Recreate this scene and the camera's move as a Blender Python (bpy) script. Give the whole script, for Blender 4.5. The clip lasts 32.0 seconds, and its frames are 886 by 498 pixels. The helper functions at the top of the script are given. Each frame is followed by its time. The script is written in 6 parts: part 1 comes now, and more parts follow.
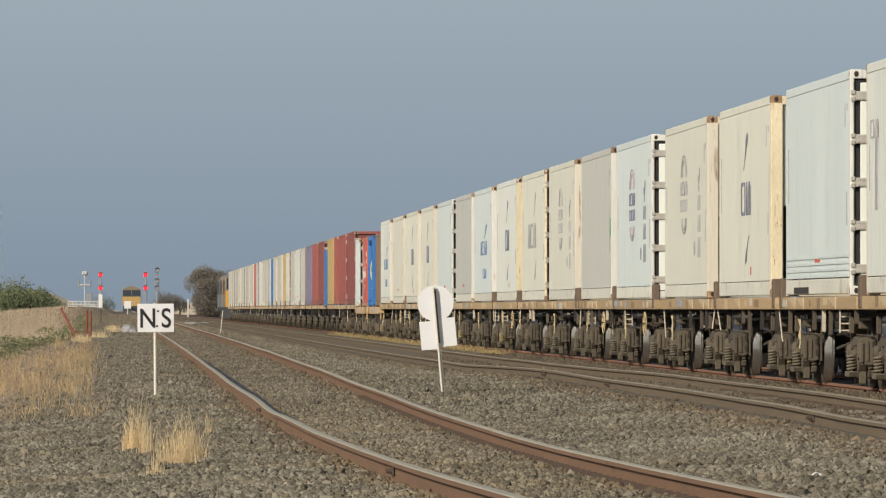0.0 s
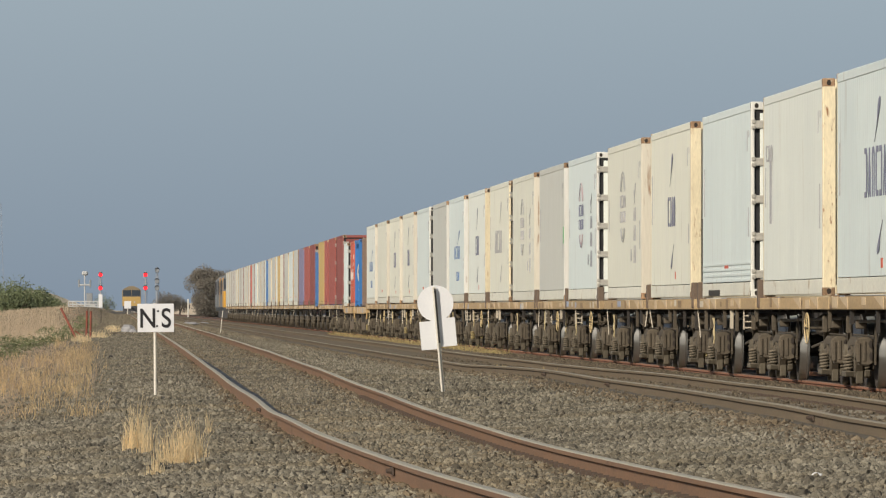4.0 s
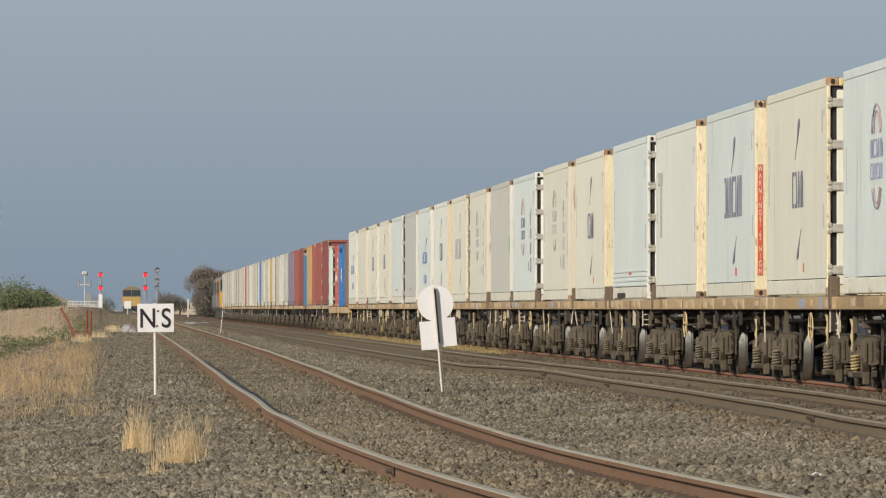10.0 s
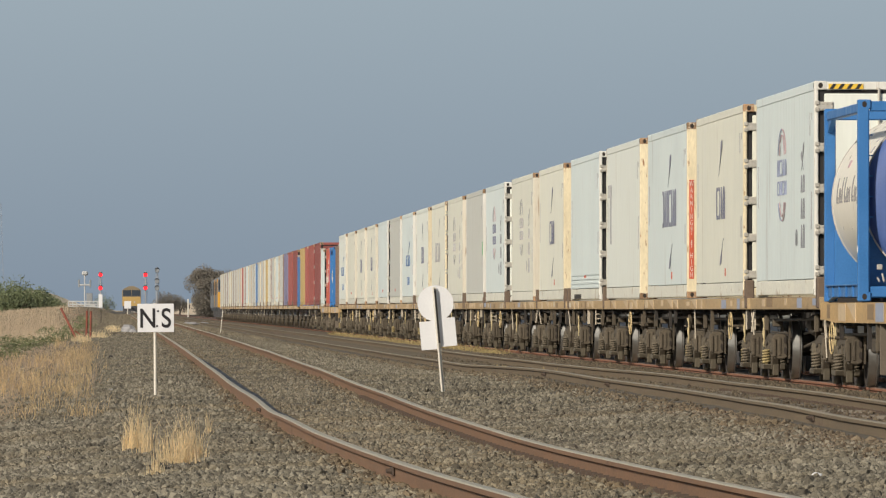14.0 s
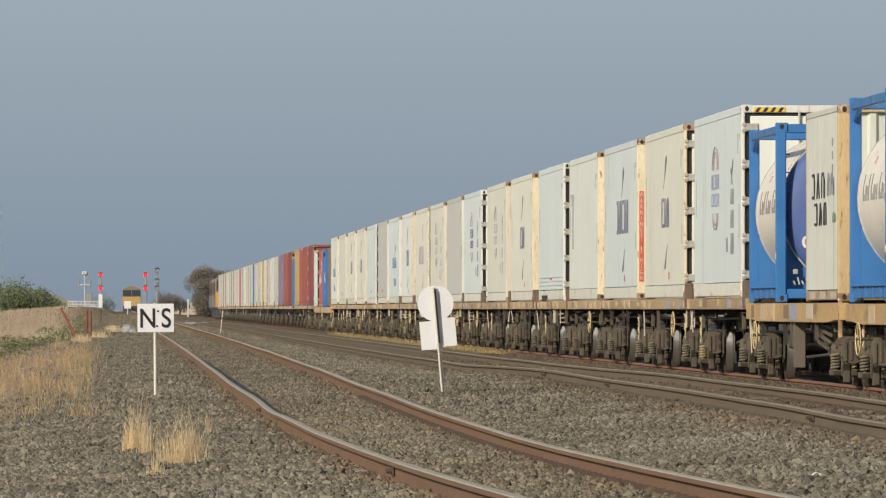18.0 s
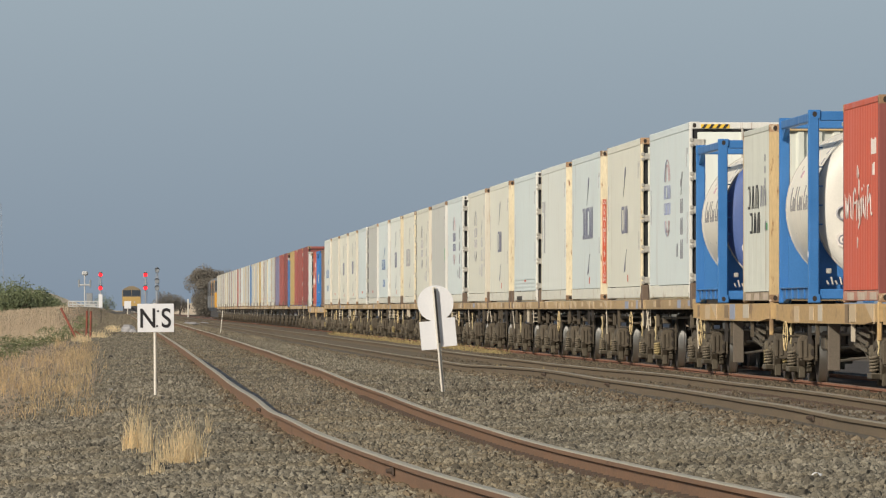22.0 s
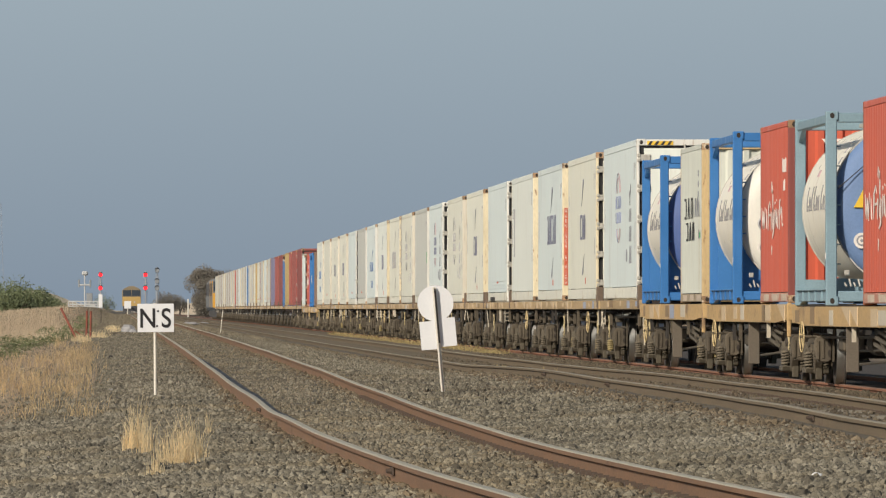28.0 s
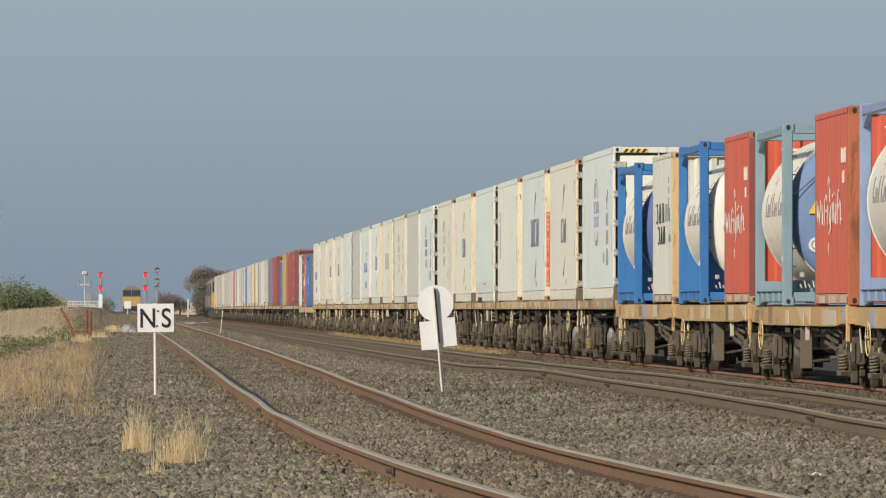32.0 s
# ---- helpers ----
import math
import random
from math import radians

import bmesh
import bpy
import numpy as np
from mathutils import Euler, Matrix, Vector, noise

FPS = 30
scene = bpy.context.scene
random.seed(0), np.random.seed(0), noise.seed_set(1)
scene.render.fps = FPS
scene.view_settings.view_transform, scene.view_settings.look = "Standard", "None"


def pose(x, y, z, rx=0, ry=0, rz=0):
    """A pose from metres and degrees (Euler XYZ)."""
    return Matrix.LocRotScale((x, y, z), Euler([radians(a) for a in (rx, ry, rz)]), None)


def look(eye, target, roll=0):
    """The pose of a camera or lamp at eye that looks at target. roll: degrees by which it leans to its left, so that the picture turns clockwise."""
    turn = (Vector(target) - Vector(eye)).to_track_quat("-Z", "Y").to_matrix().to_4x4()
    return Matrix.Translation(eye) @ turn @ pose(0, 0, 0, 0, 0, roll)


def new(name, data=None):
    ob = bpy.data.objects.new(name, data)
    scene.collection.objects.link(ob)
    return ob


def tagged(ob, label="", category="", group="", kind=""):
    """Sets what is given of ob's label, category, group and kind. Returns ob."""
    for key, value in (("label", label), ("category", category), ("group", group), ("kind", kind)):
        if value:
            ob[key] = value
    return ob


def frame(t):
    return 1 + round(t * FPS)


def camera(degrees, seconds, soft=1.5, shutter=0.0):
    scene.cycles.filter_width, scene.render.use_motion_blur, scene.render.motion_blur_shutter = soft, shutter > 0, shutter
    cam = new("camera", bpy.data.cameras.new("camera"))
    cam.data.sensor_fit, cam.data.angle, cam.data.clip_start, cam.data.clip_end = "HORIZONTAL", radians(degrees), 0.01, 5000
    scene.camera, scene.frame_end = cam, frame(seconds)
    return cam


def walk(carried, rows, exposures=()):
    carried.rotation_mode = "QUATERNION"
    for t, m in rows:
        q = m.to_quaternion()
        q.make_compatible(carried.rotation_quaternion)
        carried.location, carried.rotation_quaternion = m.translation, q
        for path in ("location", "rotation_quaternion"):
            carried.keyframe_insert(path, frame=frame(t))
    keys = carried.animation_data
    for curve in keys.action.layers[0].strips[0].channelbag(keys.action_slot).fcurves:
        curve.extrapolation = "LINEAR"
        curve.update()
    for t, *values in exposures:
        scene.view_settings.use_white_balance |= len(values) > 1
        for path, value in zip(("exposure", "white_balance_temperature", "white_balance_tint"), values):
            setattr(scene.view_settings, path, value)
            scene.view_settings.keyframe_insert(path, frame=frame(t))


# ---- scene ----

# world: y runs along the straight line away from the camera, x to the right,
# z = 0 is the rail head of the main line; the camera stands still beside the yard
EYE_Z = 1.02
MAIN_X = 10.62          # centre of the main line
MID_X = 7.0             # centre of the middle track
FOCAL = 17650.0         # width of the picture over twice the tangent of half the view
cam = camera(5.087, 32.0, soft=1.25)
view = pose(0, 0, EYE_Z, 90.344, 0, -1.878)
walk(cam, [(0, view), (32, view)], exposures=[(0, 0.0), (32, 0.0)])

# ---- light ----
SUN_AZ, SUN_EL = 219.0, 27.0      # compass style: 0 = +y, 90 = +x
world = bpy.data.worlds.new("hazy_sky")
scene.world = world
world.use_nodes = True
wn, wl = world.node_tree.nodes, world.node_tree.links
wn.clear()
w_out = wn.new("ShaderNodeOutputWorld")
w_bg = wn.new("ShaderNodeBackground")
w_sky = wn.new("ShaderNodeTexSky")
w_sky.sky_type = 'NISHITA'
w_sky.sun_disc = False
w_sky.sun_elevation = radians(SUN_EL)
w_sky.sun_rotation = radians(SUN_AZ)
w_sky.dust_density = 2.0
w_bg.inputs["Strength"].default_value = 1.0
w_geo = wn.new("ShaderNodeTexCoord")
w_sep = wn.new("ShaderNodeSeparateXYZ")
wl.new(w_geo.outputs["Generated"], w_sep.inputs[0])
# hazy lower sky all round the horizon
w_low = wn.new("ShaderNodeValToRGB")
w_map = wn.new("ShaderNodeMapRange")
w_map.inputs["From Min"].default_value = -0.004
w_map.inputs["From Max"].default_value = 0.036
wl.new(w_sep.outputs["Z"], w_map.inputs["Value"])
wl.new(w_map.outputs[0], w_low.inputs[0])
w_low.color_ramp.elements[0].color = (0.215, 0.272, 0.345, 1)
w_low.color_ramp.elements[1].color = (0.346, 0.42, 0.472, 1)
w_up = wn.new("ShaderNodeMapRange")
w_up.inputs["From Min"].default_value = 0.04
w_up.inputs["From Max"].default_value = 0.30
wl.new(w_sep.outputs["Z"], w_up.inputs["Value"])
w_scale = wn.new("ShaderNodeMix")
w_scale.data_type = 'RGBA'
w_scale.blend_type = 'MULTIPLY'
w_scale.inputs["Factor"].default_value = 1.0
wl.new(w_sky.outputs[0], w_scale.inputs["A"])
w_scale.inputs["B"].default_value = (0.079, 0.075, 0.069, 1)
w_mix = wn.new("ShaderNodeMix")
w_mix.data_type = 'RGBA'
wl.new(w_up.outputs[0], w_mix.inputs["Factor"])
wl.new(w_low.outputs[0], w_mix.inputs["A"])
wl.new(w_scale.outputs["Result"], w_mix.inputs["B"])
wl.new(w_mix.outputs["Result"], w_bg.inputs["Color"])
wl.new(w_bg.outputs[0], w_out.inputs[0])

sun = new("sun", bpy.data.lights.new("sun", 'SUN'))
sun.data.energy = 4.1
sun.data.angle = radians(0.6)
sun.data.color = (1.0, 0.90, 0.76)
_sd = Vector((math.sin(radians(SUN_AZ)) * math.cos(radians(SUN_EL)),
              math.cos(radians(SUN_AZ)) * math.cos(radians(SUN_EL)), math.sin(radians(SUN_EL))))
sun.matrix_world = look(_sd * 60, (0, 0, 0))


# ---- materials ----
def surface(name, base, rough=0.6, metal=0.0, vary=0.12, scale=3.0, fine=40.0, bump=0.0,
            stain=None, stain_at=0.62, stain_scale=1.2, stretch=(1, 1, 1), rand=0.0, coat=0.0):
    """A worn surface: base colour varied at two scales, optional stains of a second colour, fine relief."""
    m = bpy.data.materials.new(name)
    m.use_nodes = True
    nt = m.node_tree
    n, l = nt.nodes, nt.links
    b = n["Principled BSDF"]
    b.inputs["Metallic"].default_value = metal
    tc = n.new("ShaderNodeTexCoord")
    mp = n.new("ShaderNodeMapping")
    mp.inputs["Scale"].default_value = stretch
    l.new(tc.outputs["Object"], mp.inputs[0])
    n1 = n.new("ShaderNodeTexNoise")
    n1.inputs["Scale"].default_value = scale
    n1.inputs["Detail"].default_value = 5
    n2 = n.new("ShaderNodeTexNoise")
    n2.inputs["Scale"].default_value = fine
    n2.inputs["Detail"].default_value = 3
    if rand:
        oi = n.new("ShaderNodeObjectInfo")
        off = n.new("ShaderNodeVectorMath")
        off.operation = 'MULTIPLY_ADD'
        l.new(oi.outputs["Random"], off.inputs[0])
        off.inputs[1].default_value = (37, 53, 71)
        l.new(mp.outputs[0], off.inputs[2])
        src = off.outputs[0]
    else:
        src = mp.outputs[0]
    l.new(src, n1.inputs["Vector"])
    l.new(src, n2.inputs["Vector"])
    add = n.new("ShaderNodeMath")
    add.operation = 'ADD'
    l.new(n1.outputs[0], add.inputs[0])
    l.new(n2.outputs[0], add.inputs[1])
    mr = n.new("ShaderNodeMapRange")
    mr.inputs["From Min"].default_value = 0.6
    mr.inputs["From Max"].default_value = 1.4
    mr.inputs["To Min"].default_value = 1 - vary
    mr.inputs["To Max"].default_value = 1 + vary
    l.new(add.outputs[0], mr.inputs["Value"])
    val = mr.outputs[0]
    if rand:
        rr = n.new("ShaderNodeMapRange")
        rr.inputs["To Min"].default_value = 1 - rand
        rr.inputs["To Max"].default_value = 1 + rand
        l.new(oi.outputs["Random"], rr.inputs["Value"])
        mu = n.new("ShaderNodeMath")
        mu.operation = 'MULTIPLY'
        l.new(val, mu.inputs[0])
        l.new(rr.outputs[0], mu.inputs[1])
        val = mu.outputs[0]
    mx = n.new("ShaderNodeVectorMath")
    mx.operation = 'SCALE'
    mx.inputs[0].default_value = base
    l.new(val, mx.inputs["Scale"])
    col = mx.outputs[0]
    if stain:
        n3 = n.new("ShaderNodeTexNoise")
        n3.inputs["Scale"].default_value = stain_scale
        n3.inputs["Detail"].default_value = 8
        n3.inputs["Roughness"].default_value = 0.65
        l.new(src, n3.inputs["Vector"])
        st = n.new("ShaderNodeMapRange")
        st.inputs["From Min"].default_value = stain_at
        st.inputs["From Max"].default_value = stain_at + 0.1
        l.new(n3.outputs[0], st.inputs["Value"])
        sm = n.new("ShaderNodeMix")
        sm.data_type = 'RGBA'
        l.new(st.outputs[0], sm.inputs["Factor"])
        l.new(col, sm.inputs["A"])
        sm.inputs["B"].default_value = (*stain, 1)
        col = sm.outputs["Result"]
    l.new(col, b.inputs["Base Color"])
    rg = n.new("ShaderNodeMapRange")
    rg.inputs["From Min"].default_value = 0.3
    rg.inputs["From Max"].default_value = 0.7
    rg.inputs["To Min"].default_value = max(0.05, rough - 0.1)
    rg.inputs["To Max"].default_value = min(1.0, rough + 0.1)
    l.new(n1.outputs[0], rg.inputs["Value"])
    l.new(rg.outputs[0], b.inputs["Roughness"])
    if coat:
        b.inputs["Coat Weight"].default_value = coat
    if bump:
        bp = n.new("ShaderNodeBump")
        bp.inputs["Strength"].default_value = 0.6
        bp.inputs["Distance"].default_value = bump
        l.new(n2.outputs[0], bp.inputs["Height"])
        l.new(bp.outputs[0], b.inputs["Normal"])
    return m


RUST = (0.16, 0.065, 0.025)
STREAK = (1, 1, 0.12)     # grain drawn out downwards
M = {}
M["white"] = surface("reefer_white", (0.72, 0.76, 0.71), 0.45, stretch=STREAK, scale=1.5, fine=14, vary=0.07, rand=0.04, stain=(0.52, 0.50, 0.43), stain_at=0.60, stain_scale=2.2)
M["cool"] = surface("reefer_cool_white", (0.65, 0.73, 0.725), 0.45, stretch=STREAK, scale=1.5, fine=14, vary=0.07, rand=0.04, stain=(0.50, 0.52, 0.50), stain_at=0.60, stain_scale=2.2)
M["cream"] = surface("reefer_cream", (0.70, 0.71, 0.62), 0.5, stretch=STREAK, scale=1.5, fine=14, vary=0.08, rand=0.04, stain=(0.52, 0.50, 0.42), stain_at=0.60, stain_scale=2.2)
M["grey"] = surface("reefer_grey", (0.525, 0.54, 0.505), 0.5, stretch=STREAK, scale=1.5, fine=14, vary=0.08, rand=0.04, stain=(0.42, 0.40, 0.35), stain_at=0.60, stain_scale=2.2)
M["steel_cream"] = surface("frame_cream", (0.65, 0.615, 0.52), 0.5, stretch=STREAK, scale=3, fine=30, vary=0.1,
                           stain=(0.24, 0.12, 0.05), stain_at=0.60, stain_scale=7, rand=0.06)
M["steel_rusty"] = surface("frame_rusty", (0.67, 0.595, 0.42), 0.6, stretch=(1.6, 1.6, 0.45), scale=2.2, fine=26, vary=0.17,
                           stain=(0.27, 0.13, 0.05), stain_at=0.585, stain_scale=11, rand=0.12)
M["steel_ochre"] = surface("frame_ochre_rust", (0.52, 0.39, 0.21), 0.7, stretch=(1.6, 1.6, 0.3), scale=3, fine=30, vary=0.2,
                           stain=(0.24, 0.12, 0.05), stain_at=0.565, stain_scale=11)
M["foot_rail"] = surface("grimy_bottom_rail", (0.66, 0.66, 0.58), 0.55, stretch=(1, 0.5, 1), scale=2, fine=20, vary=0.15, rand=0.08,
                         stain=(0.44, 0.37, 0.27), stain_at=0.58, stain_scale=3)
M["dusty_red_rail"] = surface("dusty_red_rail", (0.44, 0.21, 0.15), 0.7, stretch=(1, 0.5, 1), scale=3, fine=20, vary=0.25, stain=(0.46, 0.38, 0.30), stain_at=0.52, stain_scale=3)
M["dusty_rail"] = surface("dusty_brown_rail", (0.33, 0.27, 0.19), 0.75, stretch=(1, 0.5, 1), scale=3, fine=20, vary=0.25, stain=(0.18, 0.13, 0.09), stain_at=0.55, stain_scale=3)
M["dusty_pocket"] = surface("dusty_fork_pocket", (0.50, 0.42, 0.34), 0.8, scale=6, vary=0.3)
M["steel_white"] = surface("frame_white", (0.66, 0.66, 0.62), 0.5, stretch=STREAK, scale=3, fine=30, vary=0.1, stain=(0.24, 0.13, 0.07), stain_at=0.62, stain_scale=7, rand=0.05)
M["dirty"] = surface("dirty_white_paint", (0.575, 0.605, 0.55), 0.6, stretch=STREAK, scale=2, fine=16, vary=0.15, stain=(0.42, 0.37, 0.29), stain_at=0.58, stain_scale=2.0)
M["casting"] = surface("casting_rust", (0.30, 0.19, 0.11), 0.8, scale=8, vary=0.35, bump=0.004, rand=0.3, stain=(0.58, 0.50, 0.38), stain_at=0.55, stain_scale=9)
# Dark ovals laid on as holes, the shade inside put into their colour.
M["hole"] = surface("hole_shade_dark", (0.03, 0.024, 0.02), 0.9)
M["gasket"] = surface("black_rubber_seal", (0.014, 0.014, 0.016), 0.7)
M["hinge"] = surface("galvanised_hinge", (0.47, 0.455, 0.41), 0.5, 0.25, scale=12, vary=0.15)
M["red"] = surface("container_red", (0.52, 0.105, 0.06), 0.5, stretch=STREAK, scale=2, fine=14, vary=0.12, rand=0.08)
M["red_post"] = surface("rusted_red_post", (0.37, 0.115, 0.055), 0.65, stretch=(1.6, 1.6, 0.3), scale=3, fine=30, vary=0.2, stain=(0.19, 0.075, 0.035), stain_at=0.55, stain_scale=5, rand=0.08)
M["maroon"] = surface("container_maroon", (0.24, 0.07, 0.06), 0.55, stretch=STREAK, scale=2, fine=14, vary=0.12, rand=0.08)
# Yellow weakened in its colour to stand for haze on the far boxes.
M["yellow"] = surface("container_yellow", (0.47, 0.34, 0.13), 0.5, stretch=STREAK, scale=2, fine=14, vary=0.1)
M["blue"] = surface("frame_blue", (0.035, 0.16, 0.42), 0.45, scale=3, vary=0.12, stain=(0.3, 0.33, 0.36), stain_at=0.72)
M["greyblue"] = surface("frame_grey_blue", (0.20, 0.30, 0.36), 0.55, scale=3, vary=0.14, stain=RUST, stain_at=0.7)
M["lilac"] = surface("frame_lilac_blue", (0.22, 0.30, 0.48), 0.5, scale=3, vary=0.12)
M["violet"] = surface("container_violet", (0.20, 0.19, 0.30), 0.55, stretch=STREAK, scale=2, vary=0.1)
# Red of the far boxes, dulled in its colour to stand for haze.
M["dullred"] = surface("haze_dulled_red", (0.33, 0.095, 0.08), 0.6, stretch=STREAK, scale=2, vary=0.12, rand=0.1)
M["brown"] = surface("container_brown", (0.22, 0.15, 0.11), 0.6, stretch=STREAK, scale=2, vary=0.12)
M["navy"] = surface("tank_navy", (0.06, 0.11, 0.30), 0.62, scale=2, vary=0.1)
M["midblue"] = surface("tank_mid_blue", (0.13, 0.215, 0.40), 0.65, scale=2, vary=0.12)
M["tank_cream"] = surface("tank_cream", (0.76, 0.735, 0.645), 0.5, stretch=(1, 3, 0.3), scale=1.5, vary=0.10, rand=0.04, stain=(0.56, 0.51, 0.42), stain_at=0.60, stain_scale=1.6)
M["tank_white"] = surface("tank_white", (0.66, 0.645, 0.59), 0.55, scale=1.5, vary=0.06)
M["band"] = surface("tank_band_grey", (0.42, 0.41, 0.38), 0.5, scale=4, vary=0.1)
M["ink"] = surface("dark_blue_print", (0.17, 0.18, 0.26), 0.5, vary=0.2, scale=6)
M["ink_pale"] = surface("pale_blue_print", (0.27, 0.31, 0.45), 0.55, vary=0.15, scale=6)
M["tank_ink"] = surface("tank_lettering", (0.20, 0.20, 0.21), 0.5, vary=0.2, scale=6)
M["ink_grey"] = surface("faded_grey_print", (0.38, 0.38, 0.40), 0.6, vary=0.2, scale=6)
M["ink_black"] = surface("black_print", (0.02, 0.02, 0.022), 0.5)
M["ink_rose"] = surface("faded_rose_print", (0.52, 0.36, 0.39), 0.55, vary=0.2, scale=6)
M["ink_slate"] = surface("slate_print", (0.24, 0.25, 0.28), 0.55, vary=0.25, scale=6)
M["ink_red"] = surface("red_print", (0.55, 0.10, 0.05), 0.5, vary=0.2, scale=6)
M["ink_white"] = surface("white_print", (0.74, 0.70, 0.66), 0.55, scale=9, vary=0.15)
M["green"] = surface("green_print", (0.05, 0.35, 0.12), 0.5)
M["hazard"] = surface("hazard_yellow", (0.75, 0.50, 0.05), 0.5)
M["deck"] = surface("wagon_tan", (0.40, 0.29, 0.16), 0.7, stretch=(1, 0.3, 1), scale=2.0, fine=18, vary=0.22,
                    stain=(0.16, 0.11, 0.07), stain_at=0.6, stain_scale=1.6, rand=0.12)
M["deck_yellow"] = surface("wagon_yellow", (0.47, 0.32, 0.15), 0.65, stretch=(1, 0.3, 1), scale=2.0, fine=18, vary=0.2,
                           stain=(0.24, 0.16, 0.09), stain_at=0.56, stain_scale=1.6, rand=0.08)
# Near-black for grimy steel, and for shade put into the colour of inner parts.
M["under"] = surface("grime_and_shade_dark", (0.035, 0.031, 0.028), 0.85, scale=5, vary=0.3)
M["bogie"] = surface("dusty_bogie_steel", (0.088, 0.073, 0.053), 0.85, scale=6, fine=50, vary=0.38, bump=0.004,
                     stain=(0.05, 0.038, 0.028), stain_at=0.58, stain_scale=5, rand=0.15)
M["dust"] = surface("pale_road_dust", (0.115, 0.100, 0.074), 0.9, scale=7, fine=50, vary=0.25, bump=0.003,
                    stain=(0.075, 0.06, 0.044), stain_at=0.57, stain_scale=5, rand=0.12)
M["hose"] = surface("pale_yellow_hose", (0.50, 0.42, 0.24), 0.6, scale=8, vary=0.2)
M["spring"] = surface("dusty_spring", (0.15, 0.127, 0.092), 0.8, scale=8, vary=0.25)
M["spring_yellow"] = surface("yellow_spring_paint", (0.36, 0.29, 0.14), 0.7, scale=8, vary=0.3)
M["tyre"] = surface("polished_wheel_tread", (0.42, 0.425, 0.415), 0.40, 0.92, scale=10, vary=0.1)
M["wheel"] = surface("wheel_dark", (0.05, 0.042, 0.036), 0.75, scale=8, vary=0.3)
M["pale"] = surface("pale_bracket_paint", (0.52, 0.47, 0.38), 0.6, scale=6, vary=0.15)
M["handyellow"] = surface("handwheel_paint", (0.66, 0.52, 0.28), 0.55, scale=8, vary=0.2)
M["rail"] = surface("rusty_rail", (0.185, 0.108, 0.064), 0.85, stretch=(1, 0.2, 1), scale=4, fine=60, vary=0.25, bump=0.002,
                    stain=(0.09, 0.05, 0.032), stain_at=0.6, stain_scale=2)
M["rail_top"] = surface("worn_rail_head", (0.395, 0.365, 0.285), 0.55, 0.0, stretch=(1, 0.1, 1), scale=6, vary=0.15)
M["rail_mid"] = surface("dull_brown_rail", (0.138, 0.105, 0.067), 0.9, stretch=(1, 0.2, 1), scale=4, fine=60, vary=0.25, stain=(0.10, 0.07, 0.05), stain_at=0.6, stain_scale=2)
M["rail_top_mid"] = surface("dull_rail_head", (0.25, 0.222, 0.166), 0.7, stretch=(1, 0.1, 1), scale=6, vary=0.2)
M["rail_red"] = surface("red_rust_rail", (0.25, 0.115, 0.068), 0.85, stretch=(1, 0.2, 1), scale=4, vary=0.25)
M["rail_red_top"] = surface("brown_rail_head", (0.20, 0.13, 0.095), 0.6, stretch=(1, 0.1, 1), scale=6, vary=0.15)
# Near-black steel of the blade: shade beside the rail put into colour.
M["shade_steel"] = surface("shade_black_steel", (0.022, 0.020, 0.022), 0.6, stretch=(1, 0.2, 1), scale=4, vary=0.3)
M["clip"] = surface("rusty_clip", (0.07, 0.05, 0.038), 0.85)
M["sleeper"] = surface("concrete_sleeper", (0.19, 0.172, 0.138), 0.9, scale=5, vary=0.2, bump=0.003)
M["sign_white"] = surface("sign_white", (0.66, 0.675, 0.70), 0.45, scale=5, vary=0.04)
M["sign_black"] = surface("sign_black", (0.012, 0.011, 0.014), 0.5)
M["post_white"] = surface("post_white_paint", (0.66, 0.63, 0.56), 0.55, scale=10, vary=0.12)
M["post_dark"] = surface("near_black", (0.012, 0.011, 0.011), 0.75)
M["rust_post"] = surface("rusty_fence_steel", (0.20, 0.06, 0.04), 0.85, scale=8, vary=0.25)
M["mast_pale"] = surface("pale_grey_paint", (0.40, 0.42, 0.43), 0.6)
M["mast_grey"] = surface("mid_grey_paint", (0.22, 0.24, 0.26), 0.6)
M["signal_dark"] = surface("signal_dark", (0.03, 0.032, 0.035), 0.6)
M["signal_grey"] = surface("signal_mast_grey", (0.32, 0.33, 0.34), 0.55)
M["loco_yellow"] = surface("loco_yellow", (0.56, 0.30, 0.04), 0.45, scale=2, vary=0.1)
# Yellow dulled in the colour itself to stand for distance haze.
M["loco_dull"] = surface("haze_dulled_yellow", (0.40, 0.27, 0.09), 0.6, scale=2, vary=0.12)
M["loco_roof"] = surface("faded_loco_brown", (0.20, 0.16, 0.10), 0.65, scale=2, vary=0.12)
M["loco_grey"] = surface("loco_grey", (0.16, 0.17, 0.18), 0.5, scale=2, vary=0.15)
M["loco_dark"] = surface("loco_dark", (0.035, 0.036, 0.04), 0.5, scale=2, vary=0.15)
M["glass"] = surface("cab_glass", (0.035, 0.045, 0.06), 0.12)


def glow(name, colour, strength):
    m = bpy.data.materials.new(name)
    m.use_nodes = True
    b = m.node_tree.nodes["Principled BSDF"]
    b.inputs["Base Color"].default_value = (*colour, 1)
    b.inputs["Emission Color"].default_value = (*colour, 1)
    b.inputs["Emission Strength"].default_value = strength
    return m


M["red_lamp"] = glow("red_signal_lens", (1.0, 0.012, 0.02), 1.7)


